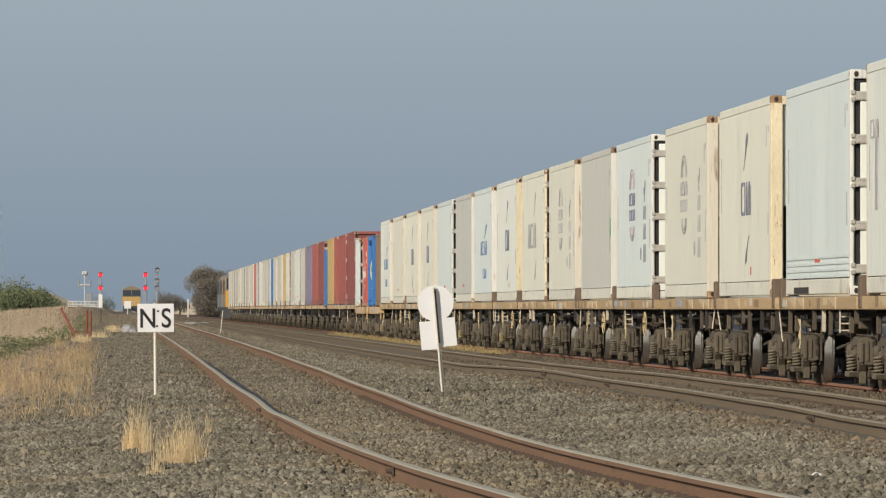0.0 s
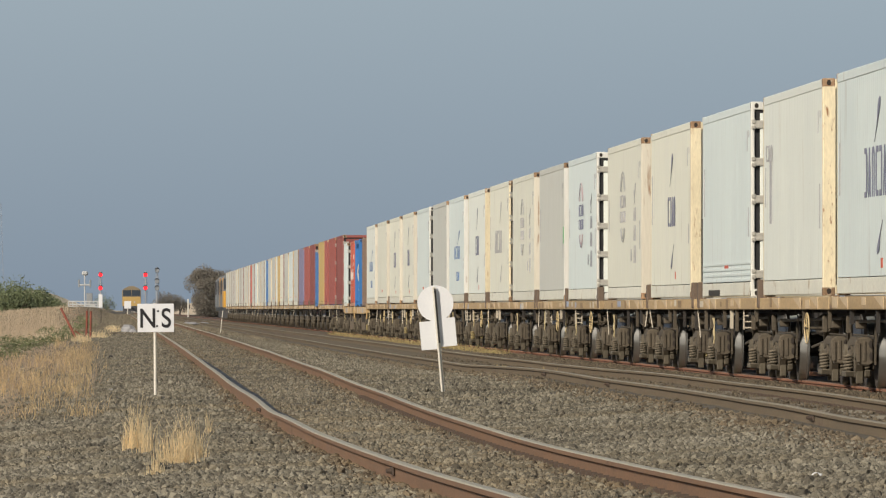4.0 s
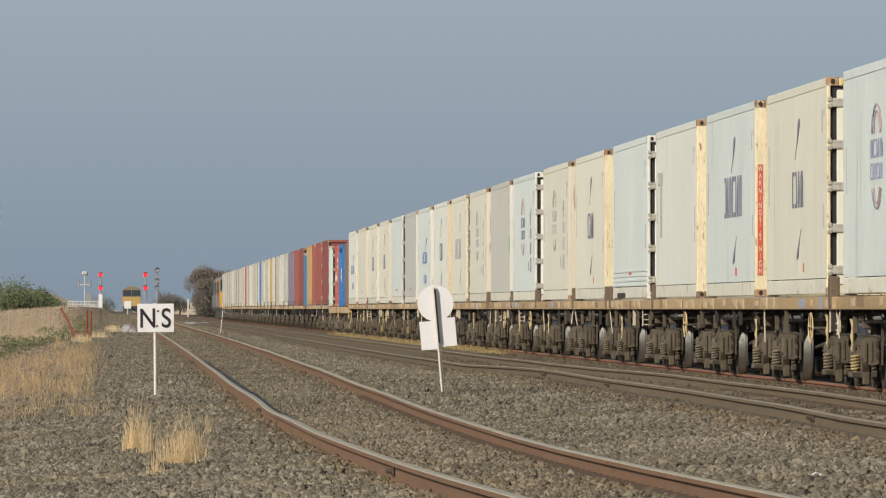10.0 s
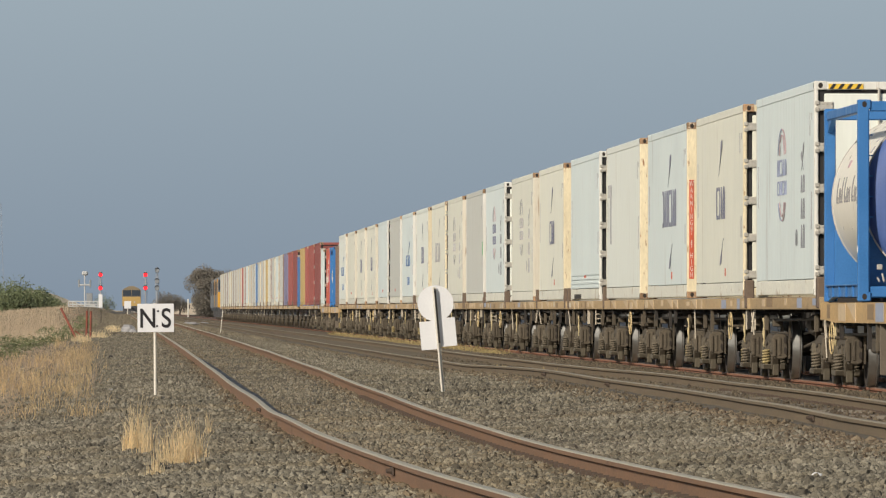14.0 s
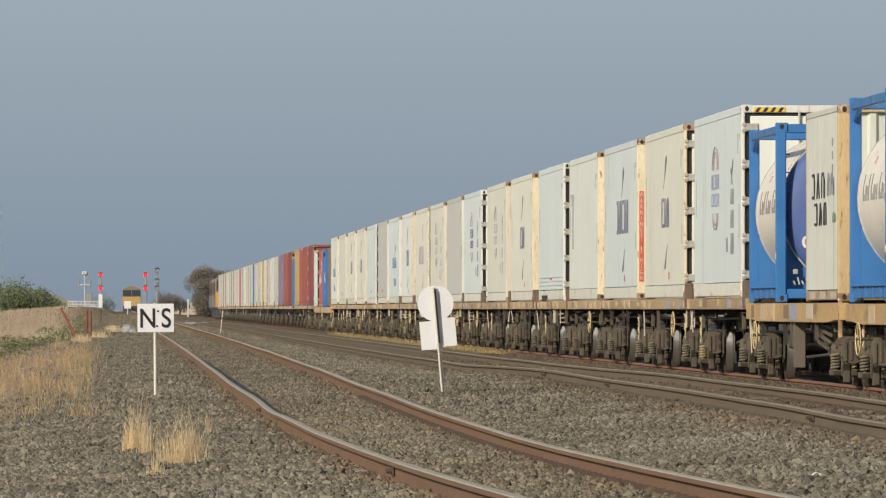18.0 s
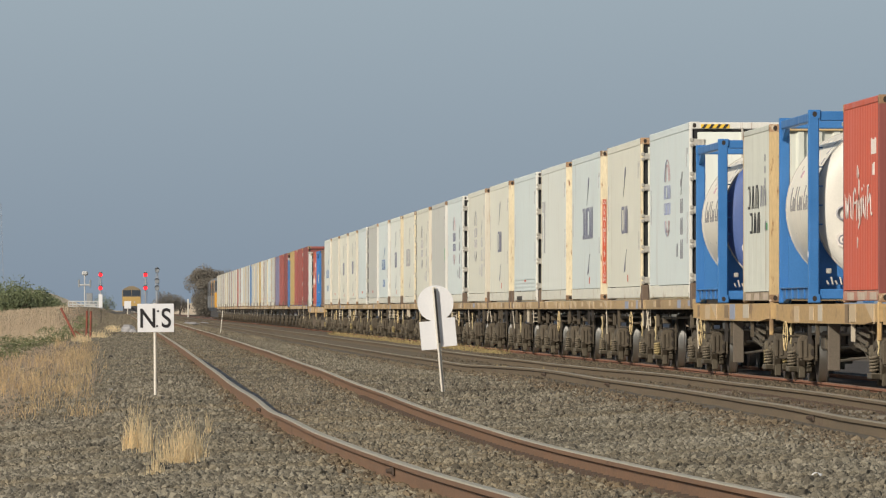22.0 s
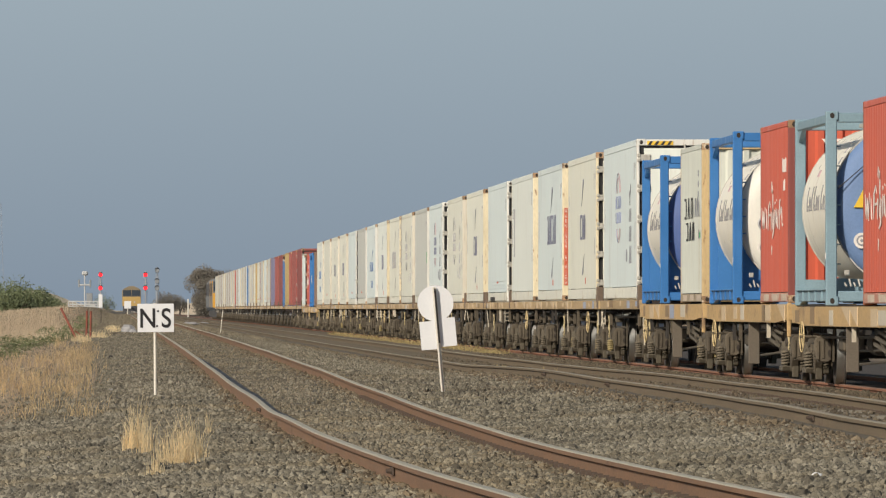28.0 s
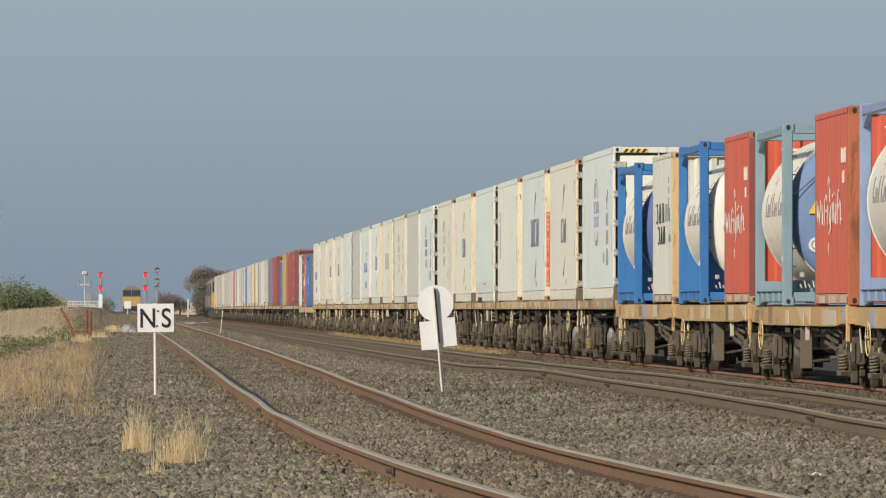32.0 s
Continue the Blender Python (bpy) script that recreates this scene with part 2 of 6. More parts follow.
def gravel(name, dark, mid, light, island=True):
    """Crushed rock: every stone its own tone, with a fine grain."""
    m = bpy.data.materials.new(name)
    m.use_nodes = True
    n, l = m.node_tree.nodes, m.node_tree.links
    b = n["Principled BSDF"]
    b.inputs["Roughness"].default_value = 0.92
    rp = n.new("ShaderNodeValToRGB")
    rp.color_ramp.elements[0].color = (*dark, 1)
    rp.color_ramp.elements[1].color = (*light, 1)
    e = rp.color_ramp.elements.new(0.5)
    e.color = (*mid, 1)
    g = n.new("ShaderNodeNewGeometry")
    nz = n.new("ShaderNodeTexNoise")
    nz.inputs["Scale"].default_value = 0.35
    nz.inputs["Detail"].default_value = 4
    l.new(g.outputs["Position"], nz.inputs["Vector"])
    ad = n.new("ShaderNodeMath")
    ad.operation = 'MULTIPLY_ADD'
    l.new(nz.outputs[0], ad.inputs[0])
    ad.inputs[1].default_value = 0.9
    if island:
        sc = n.new("ShaderNodeMath")
        sc.operation = 'MULTIPLY_ADD'
        l.new(g.outputs["Random Per Island"], sc.inputs[0])
        sc.inputs[1].default_value = 0.68
        sc.inputs[2].default_value = -0.28
        l.new(sc.outputs[0], ad.inputs[2])
    else:
        vo = n.new("ShaderNodeTexVoronoi")
        vo.inputs["Scale"].default_value = 18
        l.new(g.outputs["Position"], vo.inputs["Vector"])
        sc = n.new("ShaderNodeMath")
        sc.operation = 'MULTIPLY_ADD'
        sp = n.new("ShaderNodeSeparateColor")
        l.new(vo.outputs["Color"], sp.inputs[0])
        l.new(sp.outputs[0], sc.inputs[0])
        sc.inputs[1].default_value = 0.6
        sc.inputs[2].default_value = -0.28
        l.new(sc.outputs[0], ad.inputs[2])
    l.new(ad.outputs[0], rp.inputs[0])
    n4 = n.new("ShaderNodeTexNoise")
    n4.inputs["Scale"].default_value = 0.22
    n4.inputs["Detail"].default_value = 5
    l.new(g.outputs["Position"], n4.inputs["Vector"])
    dirt = n.new("ShaderNodeMapRange")
    dirt.inputs["From Min"].default_value = 0.48
    dirt.inputs["From Max"].default_value = 0.66
    dirt.inputs["To Max"].default_value = 0.65
    l.new(n4.outputs[0], dirt.inputs["Value"])
    dm = n.new("ShaderNodeMix")
    dm.data_type = 'RGBA'
    dm.blend_type = 'MULTIPLY'
    l.new(dirt.outputs[0], dm.inputs["Factor"])
    l.new(rp.outputs[0], dm.inputs["A"])
    dm.inputs["B"].default_value = (1.0, 0.91, 0.76, 1)
    l.new(dm.outputs["Result"], b.inputs["Base Color"])
    nf = n.new("ShaderNodeTexNoise")
    nf.inputs["Scale"].default_value = 90
    l.new(g.outputs["Position"], nf.inputs["Vector"])
    bp = n.new("ShaderNodeBump")
    bp.inputs["Distance"].default_value = 0.006
    l.new(nf.outputs[0], bp.inputs["Height"])
    l.new(bp.outputs[0], b.inputs["Normal"])
    return m


M["stone"] = gravel("crushed_basalt", (0.044, 0.039, 0.030), (0.143, 0.130, 0.099), (0.29, 0.269, 0.212))
M["stone_rust"] = gravel("rust_stained_basalt", (0.045, 0.034, 0.023), (0.125, 0.100, 0.068), (0.22, 0.180, 0.125))
M["stone_tan"] = gravel("sandy_basalt", (0.060, 0.051, 0.038), (0.155, 0.135, 0.098), (0.27, 0.240, 0.178))

M["stone_brown"] = gravel("brown_stained_basalt", (0.036, 0.029, 0.020), (0.092, 0.075, 0.052), (0.17, 0.142, 0.102))


def ground_material():
    """Ballast between the tracks, brown fines along the middle track, dry dirt and grass outside."""
    m = bpy.data.materials.new("railway_ground")
    m.use_nodes = True
    n, l = m.node_tree.nodes, m.node_tree.links
    b = n["Principled BSDF"]
    b.inputs["Roughness"].default_value = 0.95
    g = n.new("ShaderNodeNewGeometry")
    sp = n.new("ShaderNodeSeparateXYZ")
    l.new(g.outputs["Position"], sp.inputs[0])
    nz = n.new("ShaderNodeTexNoise")
    nz.inputs["Scale"].default_value = 0.5
    nz.inputs["Detail"].default_value = 6
    l.new(g.outputs["Position"], nz.inputs["Vector"])
    nf = n.new("ShaderNodeTexNoise")
    nf.inputs["Scale"].default_value = 9
    nf.inputs["Detail"].default_value = 6
    l.new(g.outputs["Position"], nf.inputs["Vector"])

    def ramp(c0, c1, src):
        r = n.new("ShaderNodeValToRGB")
        r.color_ramp.elements[0].color = (*c0, 1)
        r.color_ramp.elements[0].position = 0.3
        r.color_ramp.elements[1].color = (*c1, 1)
        r.color_ramp.elements[1].position = 0.7
        l.new(src, r.inputs[0])
        return r.outputs[0]

    def step(lo, hi, wob):
        q = n.new("ShaderNodeMath")
        q.operation = 'MULTIPLY_ADD'
        l.new(nz.outputs[0], q.inputs[0])
        q.inputs[1].default_value = wob
        l.new(sp.outputs["X"], q.inputs[2])
        r = n.new("ShaderNodeMapRange")
        r.inputs["From Min"].default_value = lo + wob / 2
        r.inputs["From Max"].default_value = hi + wob / 2
        l.new(q.outputs[0], r.inputs["Value"])
        return r.outputs[0]

    def mix(f, a, c):
        x = n.new("ShaderNodeMix")
        x.data_type = 'RGBA'
        l.new(f, x.inputs["Factor"])
        l.new(a, x.inputs["A"])
        l.new(c, x.inputs["B"])
        return x.outputs["Result"]

    dry = ramp((0.255, 0.190, 0.120), (0.43, 0.332, 0.215), nz.outputs[0])
    # Ballast ground darkened: shade in the gaps between stones put into its colour.
    ballast = ramp((0.050, 0.043, 0.033), (0.165, 0.147, 0.113), nf.outputs[0])
    fines = ramp((0.088, 0.070, 0.045), (0.150, 0.122, 0.081), nf.outputs[0])
    c = mix(step(-1.6, -0.6, 1.6), dry, ballast)
    c = mix(step(6.2, 6.7, 0.5), c, fines)
    # Darkened from the main line out: the train's shade put into the colour.
    shade_dark = ramp((0.030, 0.025, 0.021), (0.070, 0.058, 0.048), nf.outputs[0])
    c = mix(step(9.80, 9.95, 0.1), c, shade_dark)
    c = mix(step(34.0, 40.0, 1.5), c, dry)
    l.new(c, b.inputs["Base Color"])
    bp = n.new("ShaderNodeBump")
    bp.inputs["Distance"].default_value = 0.03
    l.new(nf.outputs[0], bp.inputs["Height"])
    l.new(bp.outputs[0], b.inputs["Normal"])
    return m


M["ground"] = ground_material()


# ---- building helpers ----
MESH = {}


def box(bm, x0, x1, y0, y1, z0, z1):
    v = [bm.verts.new(p) for p in ((x0, y0, z0), (x1, y0, z0), (x1, y1, z0), (x0, y1, z0),
                                   (x0, y0, z1), (x1, y0, z1), (x1, y1, z1), (x0, y1, z1))]
    for q in ((0, 3, 2, 1), (4, 5, 6, 7), (0, 1, 5, 4), (1, 2, 6, 5), (2, 3, 7, 6), (3, 0, 4, 7)):
        bm.faces.new([v[i] for i in q])


def bevel_box(bm, x0, x1, y0, y1, z0, z1, r=0.01):
    t = bmesh.new()
    box(t, x0, x1, y0, y1, z0, z1)
    bmesh.ops.bevel(t, geom=t.edges[:], offset=r, segments=1, affect='EDGES')
    merge(bm, t)


def merge(bm, other, m=None):
    vs = {}
    for v in other.verts:
        vs[v] = bm.verts.new(m @ v.co if m else v.co)
    for f in other.faces:
        bm.faces.new([vs[v] for v in f.verts])
    other.free()


def tube(bm, p0, p1, r0, r1=None, seg=10, caps=True):
    p0, p1 = Vector(p0), Vector(p1)
    r1 = r0 if r1 is None else r1
    q = (p1 - p0).to_track_quat('Z', 'Y')
    rings = []
    for p, r in ((p0, r0), (p1, r1)):
        rings.append([bm.verts.new(p + q @ Vector((r * math.cos(2 * math.pi * i / seg), r * math.sin(2 * math.pi * i / seg), 0)))
                      for i in range(seg)])
    for i in range(seg):
        j = (i + 1) % seg
        bm.faces.new((rings[0][i], rings[0][j], rings[1][j], rings[1][i]))
    if caps:
        bm.faces.new(rings[0][::-1])
        bm.faces.new(rings[1])


def lathe(bm, prof, axis='X', seg=24, at=(0, 0, 0)):
    """Turn a profile of (along, radius) about an axis."""
    rings = []
    for a, r in prof:
        ring = []
        for i in range(seg):
            c, s = r * math.cos(2 * math.pi * i / seg), r * math.sin(2 * math.pi * i / seg)
            p = (a, c, s) if axis == 'X' else ((c, a, s) if axis == 'Y' else (c, s, a))
            ring.append(bm.verts.new(Vector(p) + Vector(at)))
        rings.append(ring)
    for k in range(len(rings) - 1):
        for i in range(seg):
            j = (i + 1) % seg
            bm.faces.new((rings[k][i], rings[k][j], rings[k + 1][j], rings[k + 1][i]))
    bm.faces.new(rings[0][::-1])
    bm.faces.new(rings[-1])


def prism(bm, poly, x0, x1):
    """A plate in the y-z plane, from x0 to x1."""
    a = [bm.verts.new((x0, y, z)) for y, z in poly]
    b = [bm.verts.new((x1, y, z)) for y, z in poly]
    bm.faces.new(a[::-1])
    bm.faces.new(b)
    for i in range(len(poly)):
        j = (i + 1) % len(poly)
        bm.faces.new((a[i], a[j], b[j], b[i]))


def finish(name, bm, material, smooth=False):
    bmesh.ops.recalc_face_normals(bm, faces=bm.faces[:])
    me = bpy.data.meshes.new(name)
    bm.to_mesh(me)
    bm.free()
    me.materials.append(material)
    if smooth:
        me.shade_smooth()
        me.set_sharp_from_angle(angle=radians(35))
    return me


def part(name, bm, material, parent, label="", smooth=False):
    ob = new(name, finish(name, bm, material, smooth) if isinstance(bm, bmesh.types.BMesh) else bm)
    ob.parent = parent
    if label:
        ob["label"] = label
    return ob


def boxpart(name, dims, material, parent, label=""):
    bm = bmesh.new()
    box(bm, *dims)
    return part(name, bm, material, parent, label)


MOVERS = []      # (thing, x, y at the start, z)


# ---- the line of the tracks ----
def line(knots, values, y):
    """A gently rounded course through values at knots (metres away)."""
    lg = np.log(max(y, 20.0))
    k = np.log(knots)
    return float(sum(np.interp(lg + o, k, values) for o in (-0.12, -0.06, 0, 0.06, 0.12)) / 5)


NEAR_Y = (45, 55, 70, 90, 115, 150, 200, 270, 400, 1555)
NEAR_X = (2.829, 2.662, 2.476, 2.313, 2.227, 2.188, 2.157, 2.10, 2.063, 2.45)
NEAR_Z = (0.075, 0.045, 0.013, 0.024, 0.089, 0.16, 0.221, 0.277, 0.33, 0.33)
NEAR_SAG = (0.034, 0.029, 0.018, -0.007, -0.029, -0.031, -0.021, -0.013, 0.0, 0.0)
MID_Y = (70, 85, 100, 120, 150, 190, 240, 300, 400, 1555)
MID_XS = (6.865, 6.909, 6.951, 6.986, 7.009, 7.018, 7.042, 7.068, 7.10, 7.10)
MID_Z = (0.033, 0.053, 0.076, 0.089, 0.076, 0.038, 0.021, 0.010, 0.0, 0.0)
MID_SAG = (0.042, 0.041, 0.041, 0.029, 0.001, -0.019, -0.026, -0.027, -0.02, 0.0)


def hump(y, at, width, height):
    return height * math.exp(-((y - at) / width) ** 2)


def near_sag(y):
    """The left rail of the siding, with the kink at its worn joint."""
    return line(NEAR_Y, NEAR_SAG, y) + hump(y, 109, 5.0, 0.012) + hump(y, 98, 4.0, -0.016) + hump(y, 88, 4.0, 0.006)


def mid_sag(y):
    """The left rail of the middle track, pumped up and down by wet spots."""
    return line(MID_Y, MID_SAG, y) + hump(y, 152, 18, 0.040) + hump(y, 178, 8, -0.012) + hump(y, 92, 4, 0.006) + hump(y, 84, 4, -0.006)


def near_z(y):
    return line(NEAR_Y, NEAR_Z, y)


def near_x(y):
    """Centre of the near siding, which curves in towards the yard."""
    return line(NEAR_Y, NEAR_X, y)


def mid_x(y):
    return line(MID_Y, MID_XS, y)


def mid_z(y):
    return line(MID_Y, MID_Z, y) + 0.024 * (1 - smooth(135, 175, y))


def smooth(a, b, v):
    t = min(1, max(0, (v - a) / (b - a)))
    return t * t * (3 - 2 * t)


ROWS = {}


def ground_z(x, y):
    """Ballast beds with low shoulders, the cess and the paddock beyond."""
    q = round(y, 1)
    if q not in ROWS:
        ROWS[q] = (near_x(q), near_z(q), line(NEAR_Y, NEAR_SAG, q), mid_x(q), mid_z(q), mid_sag(q))
    xc, zn, sn, xm, zm, sm = ROWS[q]
    bed = zn - 0.135
    z = bed + sn * (1 - smooth(xc - 0.5, xc + 0.5, x))
    if x < xc - 1.5:
        z = max(bed + sn - 0.075 * (xc - 1.5 - x), -0.75)
    mid = zm - 0.122 + sm * (1 - smooth(xm - 0.5, xm + 0.5, x))
    z += (mid - z) * smooth(xc + 1.0, xm - 1.1, x)
    z += (-0.065 - z) * smooth(xm + 0.95, xm + 1.9, x)
    if x > 12.6:
        z = max(-1.4, -0.065 - 0.3 * (x - 12.6))
    if x < xc - 2.0 and y > 380:
        z += 1.35 * smooth(380, 1000, y) * smooth(2.0, 6.0, xc - x)
    z += 0.015 * noise.noise(Vector((x * 0.8, y * 0.2, 0.0)))
    return z


def spot(px, py):
    """The place on the ground along the line of sight given by its two angles in FOCAL units."""
    y = 46.0
    while y < 1500:
        x = (px - 205.4) / FOCAL * y
        if EYE_Z + (547 - py) / FOCAL * y <= ground_z(x, y):
            break
        y += 0.25
    return x, y


def ground():
    xs = [-2500, -900, -300, -120, -60, -35, -22, -15, -11, -8, -6.5, -5.5] + [-5 + 0.25 * i for i in range(0, 81)] + \
         [16, 18, 22, 30, 50, 120, 400, 1200, 2500]
    ys = [-300, -60, 0, 20, 35] + [45 + 2 * i for i in range(80)] + [205 + 6 * i for i in range(50)] + \
         [505 + 25 * i for i in range(20)] + [1010, 1100, 1250, 1500, 1800, 2200, 2800, 3600, 4700]
    vs = [(x, y, ground_z(x, y)) for y in ys for x in xs]
    nx = len(xs)
    fs = [(j * nx + i, j * nx + i + 1, (j + 1) * nx + i + 1, (j + 1) * nx + i)
          for j in range(len(ys) - 1) for i in range(nx - 1)]
    me = bpy.data.meshes.new("ground")
    me.from_pydata(vs, [], fs)
    me.shade_smooth()
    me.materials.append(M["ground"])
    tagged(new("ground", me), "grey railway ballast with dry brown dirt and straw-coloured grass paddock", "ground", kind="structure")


def rail_mesh(name, path, height=0.16, head=0.035, mat_body=None, mat_top=None, parent=None, label=""):
    """A flat-bottomed rail swept along path (x, y, z of the head)."""
    prof = [(-0.07, -height), (-0.07, -height + 0.012), (-0.012, -height + 0.03), (-0.010, -0.045), (-head, -0.034), (-head, -0.007),
            (-head + 0.008, 0.0), (head - 0.008, 0.0), (head, -0.007), (head, -0.034), (0.010, -0.045), (0.012, -height + 0.03),
            (0.07, -height + 0.012), (0.07, -height)]
    vs, fs, mi = [], [], []
    k = len(prof)
    for (x, y, z) in path:
        vs += [(x + a, y, z + b) for a, b in prof]
    for j in range(len(path) - 1):
        for i in range(k):
            q = (i + 1) % k
            fs.append((j * k + i, j * k + q, (j + 1) * k + q, (j + 1) * k + i))
            mi.append(1 if i in (5, 6, 7) else 0)
    me = bpy.data.meshes.new(name)
    me.from_pydata(vs, [], fs)
    me.materials.append(mat_body)
    me.materials.append(mat_top)
    me.polygons.foreach_set("material_index", mi)
    ob = new(name, me)
    ob.parent = parent
    if label:
        ob["label"] = label
    return ob


def track(name, label, xfun, zfun, y0, y1, body, top, sag=None, sleepers=(), sunk=0.0, joints=()):
    t = tagged(new(name), label, "railway track", kind="structure")
    ys = [y0]
    while ys[-1] < y1:
        ys.append(ys[-1] + (1.0 if ys[-1] < 200 else 15.0))
    for side in (-0.7525, 0.7525):
        path = []
        for y in ys:
            wob = 0.008 * noise.noise(Vector((y * 0.06, side * 9, MID_X)))
            path.append((xfun(y) + side + 0.6 * wob, y, zfun(y) + wob + (sag(y) if sag and side < 0 else 0.0)))
        rail_mesh("rail", path, mat_body=body, mat_top=top, parent=t)
    if sleepers:
        bm = bmesh.new()
        bevel_box(bm, -1.25, 1.25, -0.125, 0.125, -0.36, -0.155, 0.02)
        me = finish("sleeper", bm, M["sleeper"])
        y = sleepers[0]
        while y < sleepers[1]:
            s = part("sleeper", me, None, t)
            zl = ground_z(xfun(y) - 1.2, y) + 0.155 + sunk + random.uniform(-0.012, 0.012)
            zc = ground_z(xfun(y), y) + 0.155 - 0.012 + random.uniform(-0.01, 0.008)
            s.matrix_basis = pose(xfun(y), y, zc, 0, math.degrees(math.atan2(zl - zc, 1.2)), 0)
            if y < 128:
                for side in (0.7525,):
                    c = part("rail_clip", MESH[("rail_clip",)], None, t)
                    c.location = (xfun(y) + side - 0.085, y, zfun(y) - 0.125 + (sag(y) if sag and side < 0 else 0.0))
            y += 0.68
    for y in joints:
        bm = bmesh.new()
        bevel_box(bm, -0.016, 0.0, -0.26, 0.26, -0.095, -0.040, 0.006)
        for k in (-0.18, -0.06, 0.06, 0.18):
            tube(bm, (-0.045, k, -0.068), (0.0, k, -0.068), 0.016, seg=6)
        f = part("fishplate", bm, M["clip"], t, "bolted rusty joint plate")
        f.location = (xfun(y) - 0.7525 - 0.012, y, zfun(y) + (sag(y) if sag else 0.0))
    return t


def stones():
    """Ballast stones: crushed rock in two scatterings, nearer and farther."""
    rng = np.random.default_rng(5)
    base = bmesh.new()
    bmesh.ops.create_icosphere(base, subdivisions=1, radius=1.0)
    iv = np.array([v.co[:] for v in base.verts])
    ifc = np.array([[v.index for v in f.verts] for f in base.faces])
    base.free()
    ov = np.array([(1, 0, 0), (-1, 0, 0), (0, 1, 0), (0, -1, 0), (0, 0, 1), (0, 0, -1)], float)
    of = np.array([(0, 2, 4), (2, 1, 4), (1, 3, 4), (3, 0, 4), (2, 0, 5), (1, 2, 5), (3, 1, 5), (0, 3, 5)])
    for name, ya, yb, dens, bv, bf, r0, r1, xa, xb, mat in (
            ("ballast_stones", 44, 105, 205, iv, ifc, 0.010, 0.026, -20, 5.9, "stone"),
            ("distant_ballast_stones", 105, 330, 62, ov, of, 0.013, 0.028, -20, 5.9, "stone"),
            ("far_ballast_stones", 330, 1500, 8, ov, of, 0.025, 0.05, -20, 5.9, "stone_tan"),
            ("brown_ballast_stones", 88, 240, 60, ov, of, 0.012, 0.026, 5.9, 9.72, "stone_brown")):
        pts = []
        y = ya
        while y < yb:
            xl, xr = max(-0.0120 * y - 0.3, xa), min(0.0785 * y + 0.3, xb)
            if xr <= xl:
                y += 1.0
                continue
            c = rng.poisson((xr - xl) * 1.0 * dens * (1.0 if y < 105 else max(0.35, 160 / y - 0.3)))
            px, py = rng.uniform(xl, xr, c), rng.uniform(y, y + 1.0, c)
            for a, b in zip(px, py):
                xc = near_x(b)
                if abs(abs(a - xc) - 0.7525) < 0.03:
                    continue
                if a > 5.9 and abs(a - mid_x(b)) < 1.05 and (rng.random() < 0.72 or abs(abs(a - mid_x(b)) - 0.7525) < 0.09):
                    continue
                if a < -1.1 + 0.7 * noise.noise(Vector((a, b * 0.1, 3))) and rng.random() < 0.75:
                    continue
                if 5.66 < a < 6.3 and 94 < b < 126 and rng.random() < 0.5:
                    continue
                pts.append((a, b, ground_z(a, b)))
            y += 1.0
        P = np.array(pts)
        n, k = len(P), len(bv)
        beside = np.array([abs(a - near_x(b)) for a, b, _ in pts])
        kinds = np.zeros(n, int)
        if mat == "stone":
            kinds[(beside < 0.68) & (rng.random(n) < 0.75)] = 2
            kinds[P[:, 0] > 5.1 + 0.7 * rng.random(n)] = 1
            kinds[(np.abs(beside - 0.7525) < 0.07 + 0.26 * rng.random(n) ** 1.6)] = 1
        rad = rng.uniform(r0, r1, n) * np.where(rng.random(n) < 0.05, 1.5, 1.0) * np.where(kinds == 2, 0.82, 1.0)
        sc = rad[:, None] * rng.uniform(0.7, 1.25, (n, 3))
        ang = rng.uniform(0, 2 * np.pi, n)
        tilt = rng.uniform(-0.8, 0.8, n)
        V = bv[None] * (1 + rng.uniform(-0.34, 0.34, (n, k, 1))) * sc[:, None, :]
        ct, st = np.cos(tilt)[:, None], np.sin(tilt)[:, None]
        V = np.stack([V[..., 0], V[..., 1] * ct - V[..., 2] * st, V[..., 1] * st + V[..., 2] * ct], -1)
        ca, sa = np.cos(ang)[:, None], np.sin(ang)[:, None]
        V = np.stack([V[..., 0] * ca - V[..., 1] * sa, V[..., 0] * sa + V[..., 1] * ca, V[..., 2]], -1)
        V += P[:, None, :] + np.stack([np.zeros(n), np.zeros(n), rad * 0.25], -1)[:, None, :]
        for kind, (kname, kmat) in enumerate(((name, mat), ("rust_stained_stones", "stone_rust"), ("sandy_stones", "stone_tan"))):
            W = V[kinds == kind]
            n = len(W)
            if not n:
                continue
            F = (bf[None] + (np.arange(n) * k)[:, None, None]).reshape(-1, 3)
            me = bpy.data.meshes.new(kname)
            me.vertices.add(n * k)
            me.vertices.foreach_set("co", W.reshape(-1))
            me.loops.add(len(F) * 3)
            me.loops.foreach_set("vertex_index", F.reshape(-1).astype(np.int32))
            me.polygons.add(len(F))
            me.polygons.foreach_set("loop_start", (np.arange(len(F)) * 3).astype(np.int32))
            me.update(calc_edges=True)
            me.validate()
            me.shade_flat()
            me.materials.append(M[kmat])
            tagged(new(kname, me), {"stone": "grey crushed rock ballast stones beside the rails", "stone_rust": "rust-stained ballast stones along the rails",
                                    "stone_tan": "sandy tan ballast stones between the rails", "stone_brown": "dark brown oily ballast stones"}[kmat], "ballast", kind="stuff")


# ---- containers ----
def decal(name, parent, y0, y1, z0, z1, material, x=-1.224, label=""):
    bm = bmesh.new()
    box(bm, x - 0.004, x + 0.004, y0, y1, z0, z1)
    return part(name, bm, material, parent, label)


